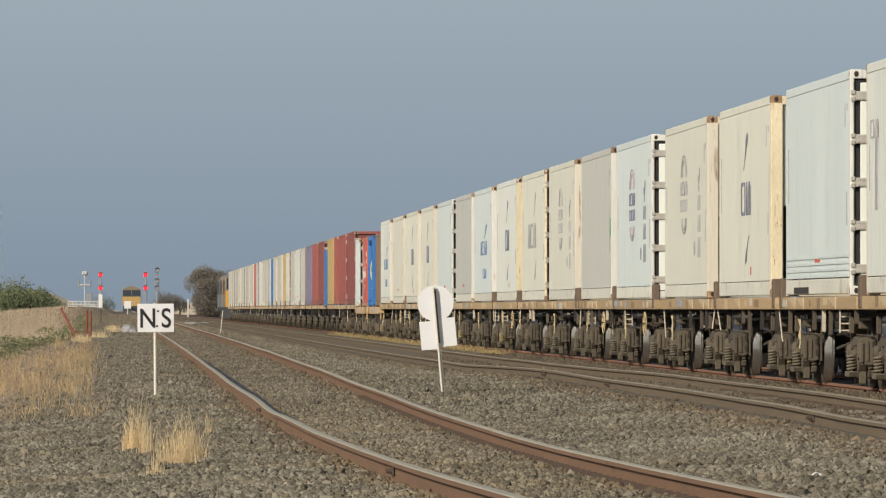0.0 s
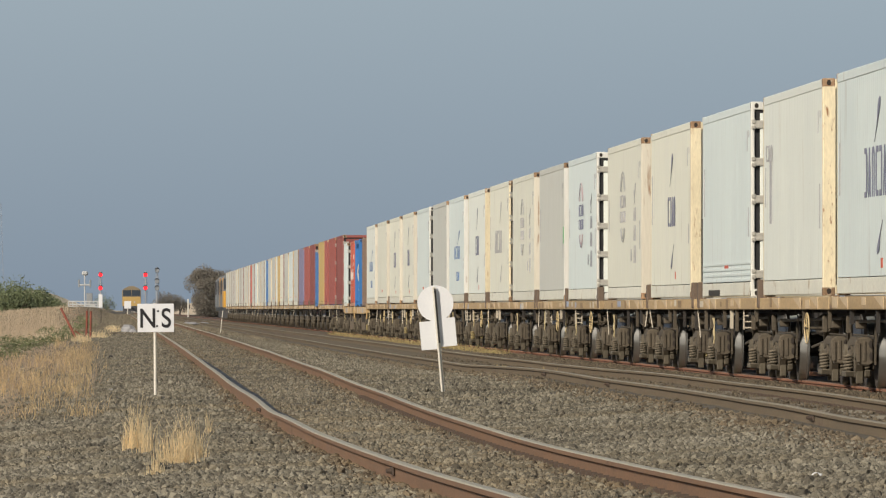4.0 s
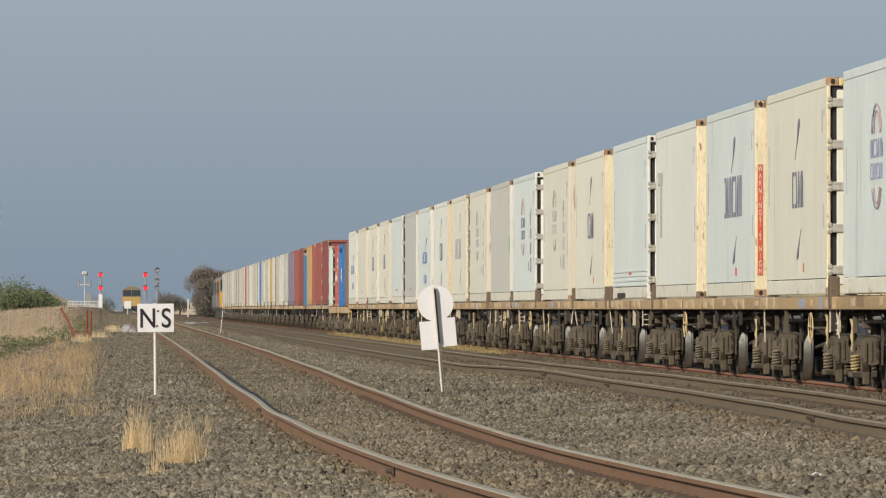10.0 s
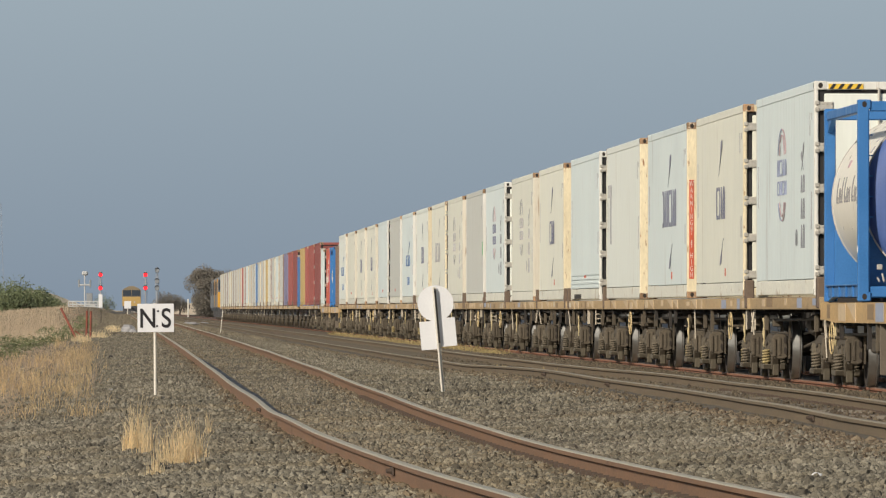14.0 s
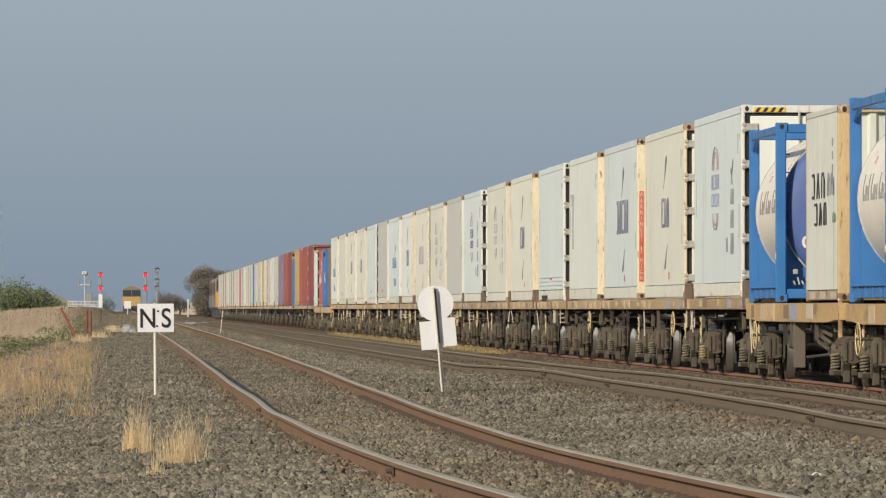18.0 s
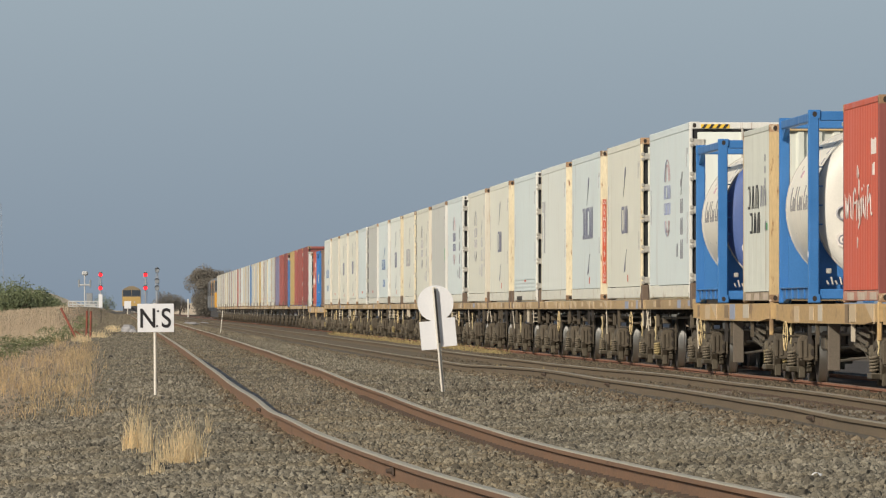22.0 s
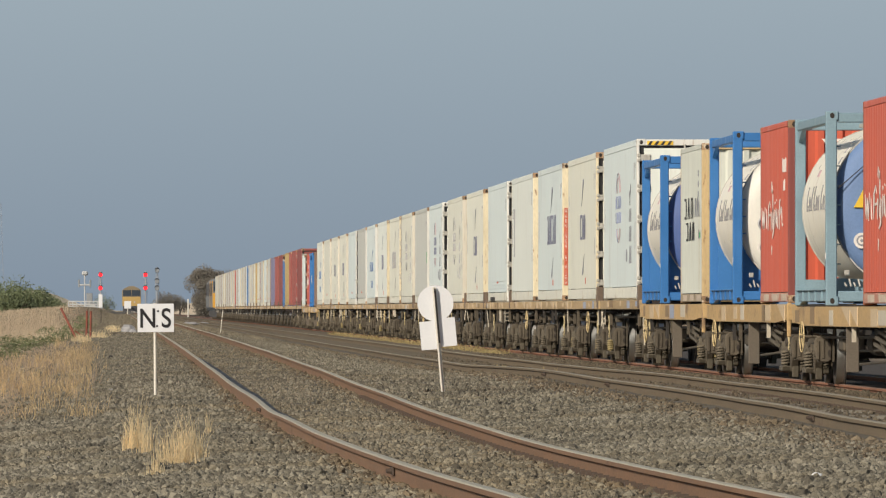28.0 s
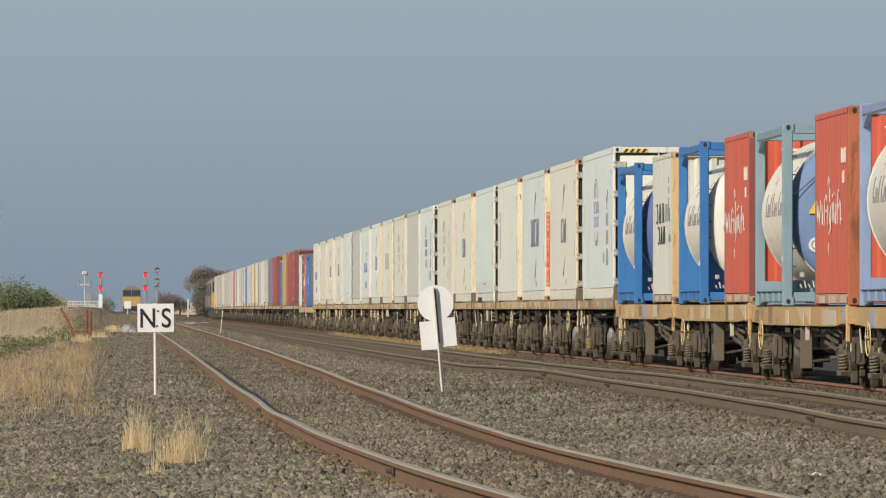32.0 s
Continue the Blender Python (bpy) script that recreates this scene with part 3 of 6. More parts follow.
def swoosh(parent, y, z, h, w, material):
    """A leaf of paint: a long thin tail that swells to a blunt head."""
    bm = bmesh.new()
    a, b = [], []
    for i in range(13):
        t = i / 12
        yy = y + w * (1 - t) ** 1.5
        zz = z + h * t
        th = abs(w) * (0.03 + 0.80 * t ** 2.2) * (1 if t < 0.8 else max(0.15, 1 - 4.2 * (t - 0.8) ** 1.2))
        a.append((yy + th * 0.5, zz))
        b.append((yy - th * 0.5, zz + 0.03 * t))
    prism(bm, a + b[::-1], -1.2275, -1.222)
    part("emblem", bm, material, parent)


def letter_bars(parent, y_far, y_near, z0, z1, n, material, x=-1.2275):
    """A row of bold plain strokes standing for a large painted name."""
    step = (y_far - y_near) / n
    h = z1 - z0
    for i in range(n):
        kind = (i * 7 + n) % 4

        def stroke_letter():
            bm = bmesh.new()
            w, q, e = step * 0.66, step * 0.13, h * 0.12
            c = w * 0.22
            outer = {0: [(0, c), (0, h - c), (-c, h), (-w, h), (-w, h - e), (-q * 1.6, h - e), (-q * 1.6, e), (-w, e), (-w, 0), (-c, 0)],
                     1: [(0, 0), (0, h - c), (-c, h), (-w + c, h), (-w, h - c), (-w, 0), (-w + q * 1.3, 0), (-w + q * 1.3, h - e), (-q * 1.3, h - e), (-q * 1.3, 0)],
                     2: [(0, 0), (-w * 0.35, h), (-w * 0.65, h), (-w, 0), (-w + q * 1.3, 0), (-w / 2, h * 0.78), (-q * 1.3, 0)],
                     3: [(0, 0), (0, e), (-w + q * 1.6, e), (-w + q * 1.6, h - e), (0, h - e), (0, h), (-w + c, h), (-w, h - c), (-w, c), (-w + c, 0)]}[kind]
            prism(bm, outer, 0, 0.006)
            return bm
        o = part("letter", cached(("letter", kind, round(step, 2), round(h, 2), material.name), stroke_letter, material), None, parent)
        o.location = (x, y_far - step * i, z0)


def ring_outline(parent, y, z, ry, rz, material, arc=(20, 160), thick=0.10):
    bm = bmesh.new()
    o, i2 = [], []
    for k in range(13):
        a = radians(arc[0] + (arc[1] - arc[0]) * k / 12)
        o.append((y + ry * math.cos(a), z + rz * math.sin(a)))
        i2.append((y + (ry - thick) * math.cos(a), z + (rz - thick * 0.24) * math.sin(a)))
    prism(bm, o + i2[::-1], -1.232, -1.226)
    part("emblem", bm, material, parent)


def corrugated(L, H, z0, z1, pitch, width, depth, x=-1.218):
    """A side wall of upright ribs, 40 mm thick."""
    bm = bmesh.new()
    y, prof = 0.13, [(0.13, x)]
    while y + pitch < L - 0.13:
        s = pitch - width
        prof += [(y + s * 0.5, x), (y + s * 0.5 + width * 0.25, x + depth), (y + s * 0.5 + width * 0.75, x + depth), (y + s * 0.5 + width, x)]
        y += pitch
    prof.append((L - 0.13, x))
    lo = [bm.verts.new((b, a, z0)) for a, b in prof]
    hi = [bm.verts.new((b, a, z1)) for a, b in prof]
    for i in range(len(prof) - 1):
        bm.faces.new((lo[i], lo[i + 1], hi[i + 1], hi[i]))
    sgn = 1 if x < 0 else -1
    back = [bm.verts.new(p) for p in ((x + sgn * 0.05, 0.13, z0), (x + sgn * 0.05, L - 0.13, z0), (x + sgn * 0.05, L - 0.13, z1), (x + sgn * 0.05, 0.13, z1))]
    bm.faces.new(back)
    return bm




def cached(key, build, material, smooth=False):
    if key not in MESH:
        MESH[key] = finish(key[0], build(), material, smooth)
    return MESH[key]


def casting():
    def go():
        bm = bmesh.new()
        bevel_box(bm, -0.085, 0.085, -0.085, 0.085, -0.06, 0.06, 0.012)
        return bm
    return go


def oval(axis):
    def go():
        bm = bmesh.new()
        lathe(bm, [(-0.003, 0.031), (0.003, 0.031)], 'Y' if axis == 'y' else 'X', 12)
        for v in bm.verts:
            v.co.z *= 1.25
        return bm
    return go


def container(name, label, L, H, y, zbase, skin, trim="steel_cream", end="unit", style="reefer", art=None, cast="casting"):
    """A shipping container: panels, rails, posts, castings, and its visible end."""
    c = tagged(new(name), label, "container", group="containers on the freight train")
    top, bot = (0.13, 0.235) if style == "reefer" else (0.09, 0.16)
    pitch, width, depth = (0.33, 0.10, 0.0035) if style == "reefer" else (0.278, 0.14, 0.009)
    key = (style, L, H)
    for s, sx in (("l", -1.218), ("r", 1.218)):
        part("side_panel", cached(("side_panel", s, skin) + key, lambda: corrugated(L, H, bot, H - top, pitch, width, depth if sx < 0 else -depth, sx), M[skin]), None, c)

    def roof():
        bm = bmesh.new()
        box(bm, -1.2, 1.2, 0.02, L - 0.02, H - 0.05, H - 0.012)
        return bm

    def floor():
        bm = bmesh.new()
        box(bm, -1.19, 1.19, 0.03, L - 0.03, 0.04, 0.16)
        return bm
    part("roof", cached(("roof", skin) + key, roof, M[skin]), None, c)
    part("floor_frame", cached(("floor_frame",) + key, floor, M["under"]), None, c)
    for sx in (-1, 1):
        def rail_top(sx=sx):
            bm = bmesh.new()
            bevel_box(bm, *sorted((sx * 1.222, sx * 1.15)), 0.1, L - 0.1, H - top, H - 0.006, 0.01)
            return bm

        def rail_bottom(sx=sx):
            bm = bmesh.new()
            bevel_box(bm, *sorted((sx * 1.224, sx * 1.12)), 0.1, L - 0.1, 0.02, bot - 0.012, 0.01)
            return bm
        part("top_rail", cached(("top_rail", sx, skin) + key, rail_top, M[skin]), None, c)
        part("bottom_rail", cached(("bottom_rail", sx, skin) + key, rail_bottom, M["foot_rail" if skin in ("white", "cool", "cream", "grey") else ("dusty_red_rail" if skin == "red" else ("dusty_rail" if skin == "dirty" else skin))]), None, c)
        if style == "dry" and y < 60 and sx < 0:
            for k in range(3):
                decal("fork_pocket", c, 0.35 + 1.9 * k, 1.45 + 1.9 * k, 0.035, 0.13, M["dusty_pocket"], x=-1.222)
        for ye in (0, 1):
            def post(sx=sx):
                bm = bmesh.new()
                bevel_box(bm, *sorted((sx * 1.22, sx * (1.165 if end == "door" else 1.04))), -0.0, 0.14, 0.1, H - 0.1, 0.012)
                return bm
            p = part("corner_post", cached(("corner_post", sx, trim, end == "door") + key, post, M[trim]), None, c)
            p.location.y = 0 if ye == 0 else L - 0.14
            for ze in (0.06, H - 0.06):
                kc = trim if end == "door" and style == "reefer" and trim != "steel_rusty" else cast
                k = part("corner_casting", cached(("corner_casting", kc), casting(), M[kc]), None, c)
                k.location = (sx * 1.137, 0.083 if ye == 0 else L - 0.083, ze)
                if ye == 0 and sx < 0 and y < 400:
                    h = part("aperture", cached(("aperture", "y"), oval('y'), M["hole"]), None, k)
                    h.location = (0, -0.0845, 0)
                if sx < 0 and ye == 0 and y < 250:
                    h = part("aperture", cached(("aperture", "x"), oval('x'), M["hole"]), None, k)
                    h.location = (-0.0845, 0, 0)
    # near end
    if end == "door":
        for sx in (-1, 1):
            def leaf(sx=sx):
                bm = bmesh.new()
                bevel_box(bm, *sorted((sx * 0.02, sx * 1.085)), 0.005, 0.07, 0.15, H - 0.17, 0.01)
                return bm
            d = part("door", cached(("door", sx, skin) + key, leaf, M["white" if skin in ("cool", "grey") else skin]), None, c)
            for i in range(5 if style == "reefer" else 4):
                zz = 0.34 + (H - 0.68) * i / (4 if style == "reefer" else 3)

                def hinge(sx=sx):
                    bm = bmesh.new()
                    bevel_box(bm, *sorted((sx * 1.175, sx * 0.965)), -0.018, 0.012, -0.06, 0.06, 0.008)
                    for zk in (-0.045, 0.045):
                        bevel_box(bm, *sorted((sx * 1.212, sx * 1.15)), -0.034, 0.012, zk - 0.028, zk + 0.028, 0.008)
                    for xk in (1.11, 1.05, 0.99):
                        for zk in (-0.035, 0.035):
                            bevel_box(bm, *sorted((sx * (xk + 0.012), sx * (xk - 0.012))), -0.026, -0.016, zk - 0.012, zk + 0.012, 0.003)
                    return bm
                hg = part("hinge", cached(("hinge", sx), hinge, M["hinge"]), None, d)
                hg.location.z = zz
            bm = bmesh.new()
            tube(bm, (sx * 0.35, -0.03, 0.1), (sx * 0.35, -0.03, H - 0.1), 0.018, seg=8)
            part("lock_rod", bm, M["hinge"], d)
        bm = bmesh.new()
        box(bm, -1.168, 1.168, 0.045, 0.12, 0.12, H - 0.12)
        part("door_seal", bm, M["gasket"], c)
        bm = bmesh.new()
        bevel_box(bm, -1.06, 1.06, 0.0, 0.13, H - 0.12, H - 0.01, 0.01)
        part("header", bm, M[trim], c)
    elif end == "unit":
        bm = bmesh.new()
        bevel_box(bm, -1.04, 1.04, 0.06, 0.16, 1.3, H - 0.12, 0.02)
        u = part("cooling_unit", bm, M["white"], c)
        bm = bmesh.new()
        box(bm, -1.04, 1.04, 0.22, 0.26, 0.12, 1.3)
        part("unit_recess", bm, M["under"], c)
        bm = bmesh.new()
        for k in range(2):
            lathe(bm, [(0.03, 0.3), (0.07, 0.3)], 'Y', 20, at=(-0.45 + 0.9 * k, 0, 1.95))
        part("fan_grille", bm, M["ink_grey"], u)
        bm = bmesh.new()
        bevel_box(bm, -1.06, 1.06, 0.0, 0.13, H - 0.14, H - 0.01, 0.01)
        part("header", bm, M[trim], c)
    else:
        part("end_panel", cached(("end_panel", skin) + key, lambda: end_wall(H), M[skin]), None, c)
        bm = bmesh.new()
        bevel_box(bm, -1.06, 1.06, 0.0, 0.12, H - 0.1, H - 0.01, 0.01)
        part("header", bm, M[trim], c)
    bm = bmesh.new()
    box(bm, -1.06, 1.06, L - 0.12, L - 0.03, 0.1, H - 0.02)
    part("end_panel", bm, M[skin], c)
    bm = bmesh.new()
    bevel_box(bm, -1.06, 1.06, 0.0, 0.13, 0.02, 0.14, 0.01)
    part("sill", bm, M[trim], c)
    if art:
        art(c, L, H)
    MOVERS.append((c, MAIN_X, y, zbase))
    return c


def end_wall(H):
    bm = bmesh.new()
    x, prof = -1.04, [(-1.04, 0.03)]
    while x + 0.26 < 1.04:
        prof += [(x + 0.06, 0.03), (x + 0.1, 0.075), (x + 0.2, 0.075), (x + 0.24, 0.03)]
        x += 0.26
    prof.append((1.04, 0.03))
    lo = [bm.verts.new((a, b, 0.12)) for a, b in prof]
    hi = [bm.verts.new((a, b, H - 0.09)) for a, b in prof]
    for i in range(len(prof) - 1):
        bm.faces.new((lo[i], lo[i + 1], hi[i + 1], hi[i]))
    bm.faces.new([bm.verts.new(p) for p in ((-1.04, 0.1, 0.12), (1.04, 0.1, 0.12), (1.04, 0.1, H - 0.09), (-1.04, 0.1, H - 0.09))])
    return bm


# painted marks on the sides
def marks(c, L, H, seed):
    r = random.Random(seed)
    for k in range(2):
        yy = 0.45 + 0.35 * k
        decal("stencil", c, yy, yy + 0.035, H - 0.52 - 0.2 * k, H - 0.42, M["ink_grey"])
    decal("stencil", c, 0.5, 0.56, 0.9, 0.9 + r.uniform(0.2, 0.7), M["ink_grey"])
    decal("stencil", c, L - 0.6, L - 0.55, H - 1.6, H - r.uniform(0.7, 1.1), M["ink_grey"])


def art_curves(dark="ink", big=1.0):
    def go(c, L, H):
        letter_bars(c, L * 0.60, L * 0.60 - 4.3 * big, 1.22, 1.84, 7, M[dark])
        swoosh(c, L * 0.40, H - 1.0, 0.52, 0.8, M[dark])
        swoosh(c, L * 0.42, 0.92, -0.42, -0.8, M[dark])
        marks(c, L, H, 3)
        if big > 0.9:
            decal("stencil", c, L * 0.36, L * 0.38, 0.33, 0.45, M["ink_red"])
    return go


def art_curves_small(c, L, H):
    letter_bars(c, L * 0.55, L * 0.55 - 2.3, 1.22, 1.72, 4, M["ink"])
    swoosh(c, L * 0.44, H - 1.0, 0.52, 0.75, M["ink"])
    swoosh(c, L * 0.46, 0.92, -0.42, -0.75, M["ink"])
    marks(c, L, H, 4)
    decal("stencil", c, L * 0.36, L * 0.37, 0.33, 0.45, M["ink_red"])


def art_arch(ink="ink"):
    """A lens-shaped emblem of paired arcs round two rows of letters, and a crest with upright rows near the end."""
    def go(c, L, H):
        hot = "ink_rose" if ink in ("ink", "ink_pale") else ink
        yc = L * 0.53
        for ry, mt in ((0.86, ink), (0.55, hot)):
            ring_outline(c, yc, 1.95, ry, 0.42 * (1 if ry > 0.6 else 0.80), M[mt], (8, 88), 0.085)
            ring_outline(c, yc, 1.95, ry, 0.42 * (1 if ry > 0.6 else 0.80), M[hot], (92, 172), 0.085)
            ring_outline(c, yc, 1.36, ry * 0.9, 0.30 * (1 if ry > 0.6 else 0.80), M[hot], (188, 268), 0.085)
            ring_outline(c, yc, 1.36, ry * 0.9, 0.30 * (1 if ry > 0.6 else 0.80), M[mt], (272, 352), 0.085)
        letter_bars(c, yc + 1.0, yc - 1.0, 1.70, 1.93, 5, M[ink])
        letter_bars(c, yc + 1.0, yc - 1.0, 1.43, 1.63, 8, M[ink])
        dark = "ink_grey" if ink == "ink_grey" else "ink_slate"
        swoosh(c, L * 0.17, 1.72, 0.36, 0.42, M[dark])
        swoosh(c, L * 0.205, 1.72, 0.24, -0.40, M[dark])
        letter_bars(c, L * 0.215, L * 0.215 - 0.9, 1.42, 1.66, 2, M[dark])
        letter_bars(c, L * 0.215, L * 0.215 - 0.9, 1.06, 1.34, 2, M[dark])
        letter_bars(c, L * 0.215, L * 0.215 - 0.9, 0.66, 0.98, 2, M[dark])
        letter_bars(c, L * 0.30, L * 0.30 - 0.5, 0.70, 0.92, 1, M[dark])
        marks(c, L, H, 5)
    return go


def art_side_word(c, L, H):
    decal("stencil", c, L - 1.9, L - 1.5, 1.05, 1.95, M["ink_grey"])
    letter_bars(c, L - 0.7, L - 2.1, H - 0.95, H - 0.72, 4, M["ink_grey"])
    marks(c, L, H, 6)


def art_block(c, L, H):
    letter_bars(c, L * 0.72, L * 0.35, 1.2, 1.75, 6, M["ink_grey"])
    swoosh(c, L * 0.40, H - 0.98, 0.50, 0.75, M["ink_grey"])
    swoosh(c, L * 0.42, 0.90, -0.42, -0.75, M["ink_grey"])
    marks(c, L, H, 7)


def art_blue_word(c, L, H):
    letter_bars(c, L * 0.62, L * 0.25, 1.2, 1.55, 5, M["midblue"])
    swoosh(c, L * 0.3, 1.6, 0.35, 1.6, M["midblue"])
    letter_bars(c, L * 0.5, L * 0.3, 0.6, 0.85, 4, M["midblue"])
    marks(c, L, H, 8)


def art_ribbed(c, L, H):
    """Plain side with flat ribs along its foot and a flat dark patch for an open fork pocket."""
    art_plain(c, L, H)
    for k in range(4):
        decal("foot_rib", c, 0.15, L - 0.15, 0.24 + 0.085 * k, 0.275 + 0.085 * k, M["cool"], x=-1.226)
    # Flat near-black patch: the shade inside the open pocket put into colour.
    decal("fork_pocket", c, L * 0.62, L * 0.86, 0.03, 0.12, M["under"], x=-1.224)


def art_plain(c, L, H):
    marks(c, L, H, 9)
    decal("stencil", c, L * 0.45, L * 0.52, 0.42, 0.5, M["ink_red"])


def art_green(c, L, H):
    marks(c, L, H, 10)
    decal("stencil", c, 0.2, 0.42, 1.2, 1.55, M["green"])


def art_warning(c, L, H):
    """Red upright warning strip on the end post, over the curves design."""
    art_curves("ink")(c, L, H)
    z0, z1 = 0.32, 1.95
    bm = bmesh.new()
    box(bm, -1.185, -1.108, -0.008, -0.002, z0, z1)
    strip = part("warning_strip", bm, M["ink_red"], c, "red strip with upright white warning letters")
    words = "WARNING9'6\"HIGH"
    for i, ch in enumerate(words):
        cu = bpy.data.curves.new("warning_letter", 'FONT')
        cu.body = ch
        cu.size = 0.125
        cu.extrude = 0.001
        cu.align_x = 'CENTER'
        cu.materials.append(M["ink_white"])
        o = new("warning_letter", cu)
        o.parent = strip
        o.matrix_basis = pose(-1.1465, -0.011, z1 - 0.105 - i * (z1 - z0 - 0.02) / len(words), 90, 0, 0) @ Matrix.Diagonal((0.52, 1, 1, 1))


def art_graffiti(seed):
    def go(c, L, H):
        """Hand-sprayed white strokes and a placard near the end."""
        r = random.Random(seed)
        scrawl = (((0.00, 0.72), (0.03, 0.10), (0.07, 0.62)), ((0.07, 0.62), (0.10, 0.06), (0.15, 0.80)), ((0.20, 0.70), (0.22, 0.02)),
                  ((0.29, 0.0), (0.31, 0.80), (0.36, 0.98), (0.39, 0.80)), ((0.33, 0.45), (0.42, 0.50)), ((0.42, 0.02), (0.43, 0.62)),
                  ((0.45, -0.90), (0.46, -0.55)), ((0.44, 1.25), (0.46, 1.55), (0.50, 1.35), (0.47, 1.2)), ((0.50, 0.05), (0.51, 1.15)),
                  ((0.48, -0.30), (0.53, -0.15), (0.55, 0.55), (0.51, 0.70), (0.49, 0.40), (0.55, 0.30)), ((0.60, 0.85), (0.62, 0.92)),
                  ((0.60, 0.10), (0.61, 0.65)), ((0.66, 0.70), (0.67, 0.15), (0.72, 0.02), (0.75, 0.62)), ((0.66, 1.02), (0.69, 0.92)),
                  ((0.80, 0.02), (0.82, 0.90), (0.85, 1.0)), ((0.84, 0.5), (0.90, 0.72), (0.92, 0.05), (0.96, 0.12)))
        for pts in scrawl:
            bm = bmesh.new()
            run = [(L * (0.93 - 0.78 * u) + r.uniform(-0.03, 0.03), 1.06 + 0.42 * v + r.uniform(-0.02, 0.02)) for u, v in pts]
            for q, ((ya, za), (yb, zb)) in enumerate(zip(run, run[1:])):
                wa, wb = (0.025, 0.07) if q == 0 else (0.06, 0.025)
                prism(bm, [(ya - wa, za - 0.014), (yb - wb, zb - 0.014), (yb + wb, zb + 0.014), (ya + wa, za + 0.014)], -1.2275, -1.222)
            part("spray_stroke", bm, M["ink_white"], c, "white sprayed scrawl")
        for y0, y1, z0, z1 in ((0.45, 0.62, 0.72, 0.52), (0.72, 0.98, 0.72, 0.54), (1.06, 1.20, 0.72, 0.52), (0.70, 0.80, 0.98, 0.82), (0.86, 1.0, 0.98, 0.84)):
            decal("stencil", c, y0, y1, H - z0, H - z1, M["ink_white"])
        for k, (mt, g) in enumerate((("ink_white", 0.0), ("ink_red", 0.06))):
            b2 = bmesh.new()
            q = [(-0.75 + g, 2.3 - g * 0.6), (0.15 - g, 2.3 - g * 0.6), (-0.3, 1.7 + g * 1.6)]
            lo = [b2.verts.new((a, 0.022 - 0.004 * k, b)) for a, b in q]
            hi = [b2.verts.new((a, 0.026 - 0.004 * k, b)) for a, b in q]
            b2.faces.new(lo)
            b2.faces.new(hi[::-1])
            for i in range(3):
                b2.faces.new((lo[i], lo[(i + 1) % 3], hi[(i + 1) % 3], hi[i]))
            part("hazard_triangle", b2, M[mt], c)
    return go


def art_white_box(c, L, H):
    letter_bars(c, L * 0.80, L * 0.36, 1.38, 1.72, 3, M["ink_black"])
    letter_bars(c, L * 0.72, L * 0.30, 1.02, 1.32, 3, M["ink_black"])
    letter_bars(c, L * 0.33, L * 0.10, 1.40, 1.70, 2, M["ink_slate"])
    letter_bars(c, L * 0.16, L * 0.08, 1.04, 1.18, 1, M["ink_slate"])
    for k in range(4):
        decal("stencil", c, 0.9, 1.05, H - 0.52 - 0.17 * k, H - 0.42 - 0.17 * k, M["ink_slate"])
    decal("stencil", c, 0.5, 0.65, 1.05, 1.15, M["green"])


def hazard_header(c, L, H):
    art_arch("ink_pale")(c, L, H)
    hazard_strip(c, H)


def art_curves_hazard(c, L, H):
    art_curves_small(c, L, H)
    hazard_strip(c, H)
    for i in range(2):
        boxpart("letter", (-0.86 + 0.13 * i, -0.77 + 0.13 * i, 0.0, 0.004, 1.98, 2.08), M["ink_slate"], c)


def hazard_strip(c, H):
    """A yellow strip with black diagonal bars on the header."""
    bm = bmesh.new()
    box(bm, -1.03, -0.56, -0.012, -0.004, H - 0.11, H - 0.04)
    hz = part("hazard_strip", bm, M["hazard"], c, "yellow strip with black diagonal bars")
    for i in range(4):
        x = -1.02 + i * 0.115
        bm = bmesh.new()
        a = [bm.verts.new(p) for p in ((x, -0.016, H - 0.11), (x + 0.05, -0.016, H - 0.11), (x + 0.10, -0.016, H - 0.04), (x + 0.05, -0.016, H - 0.04))]
        b = [bm.verts.new((v.co.x, -0.0125, v.co.z)) for v in a]
        bm.faces.new(a)
        bm.faces.new(b[::-1])
        for k in range(4):
            bm.faces.new((a[k], a[(k + 1) % 4], b[(k + 1) % 4], b[k]))
        part("diagonal_bar", bm, M["ink_black"], hz)


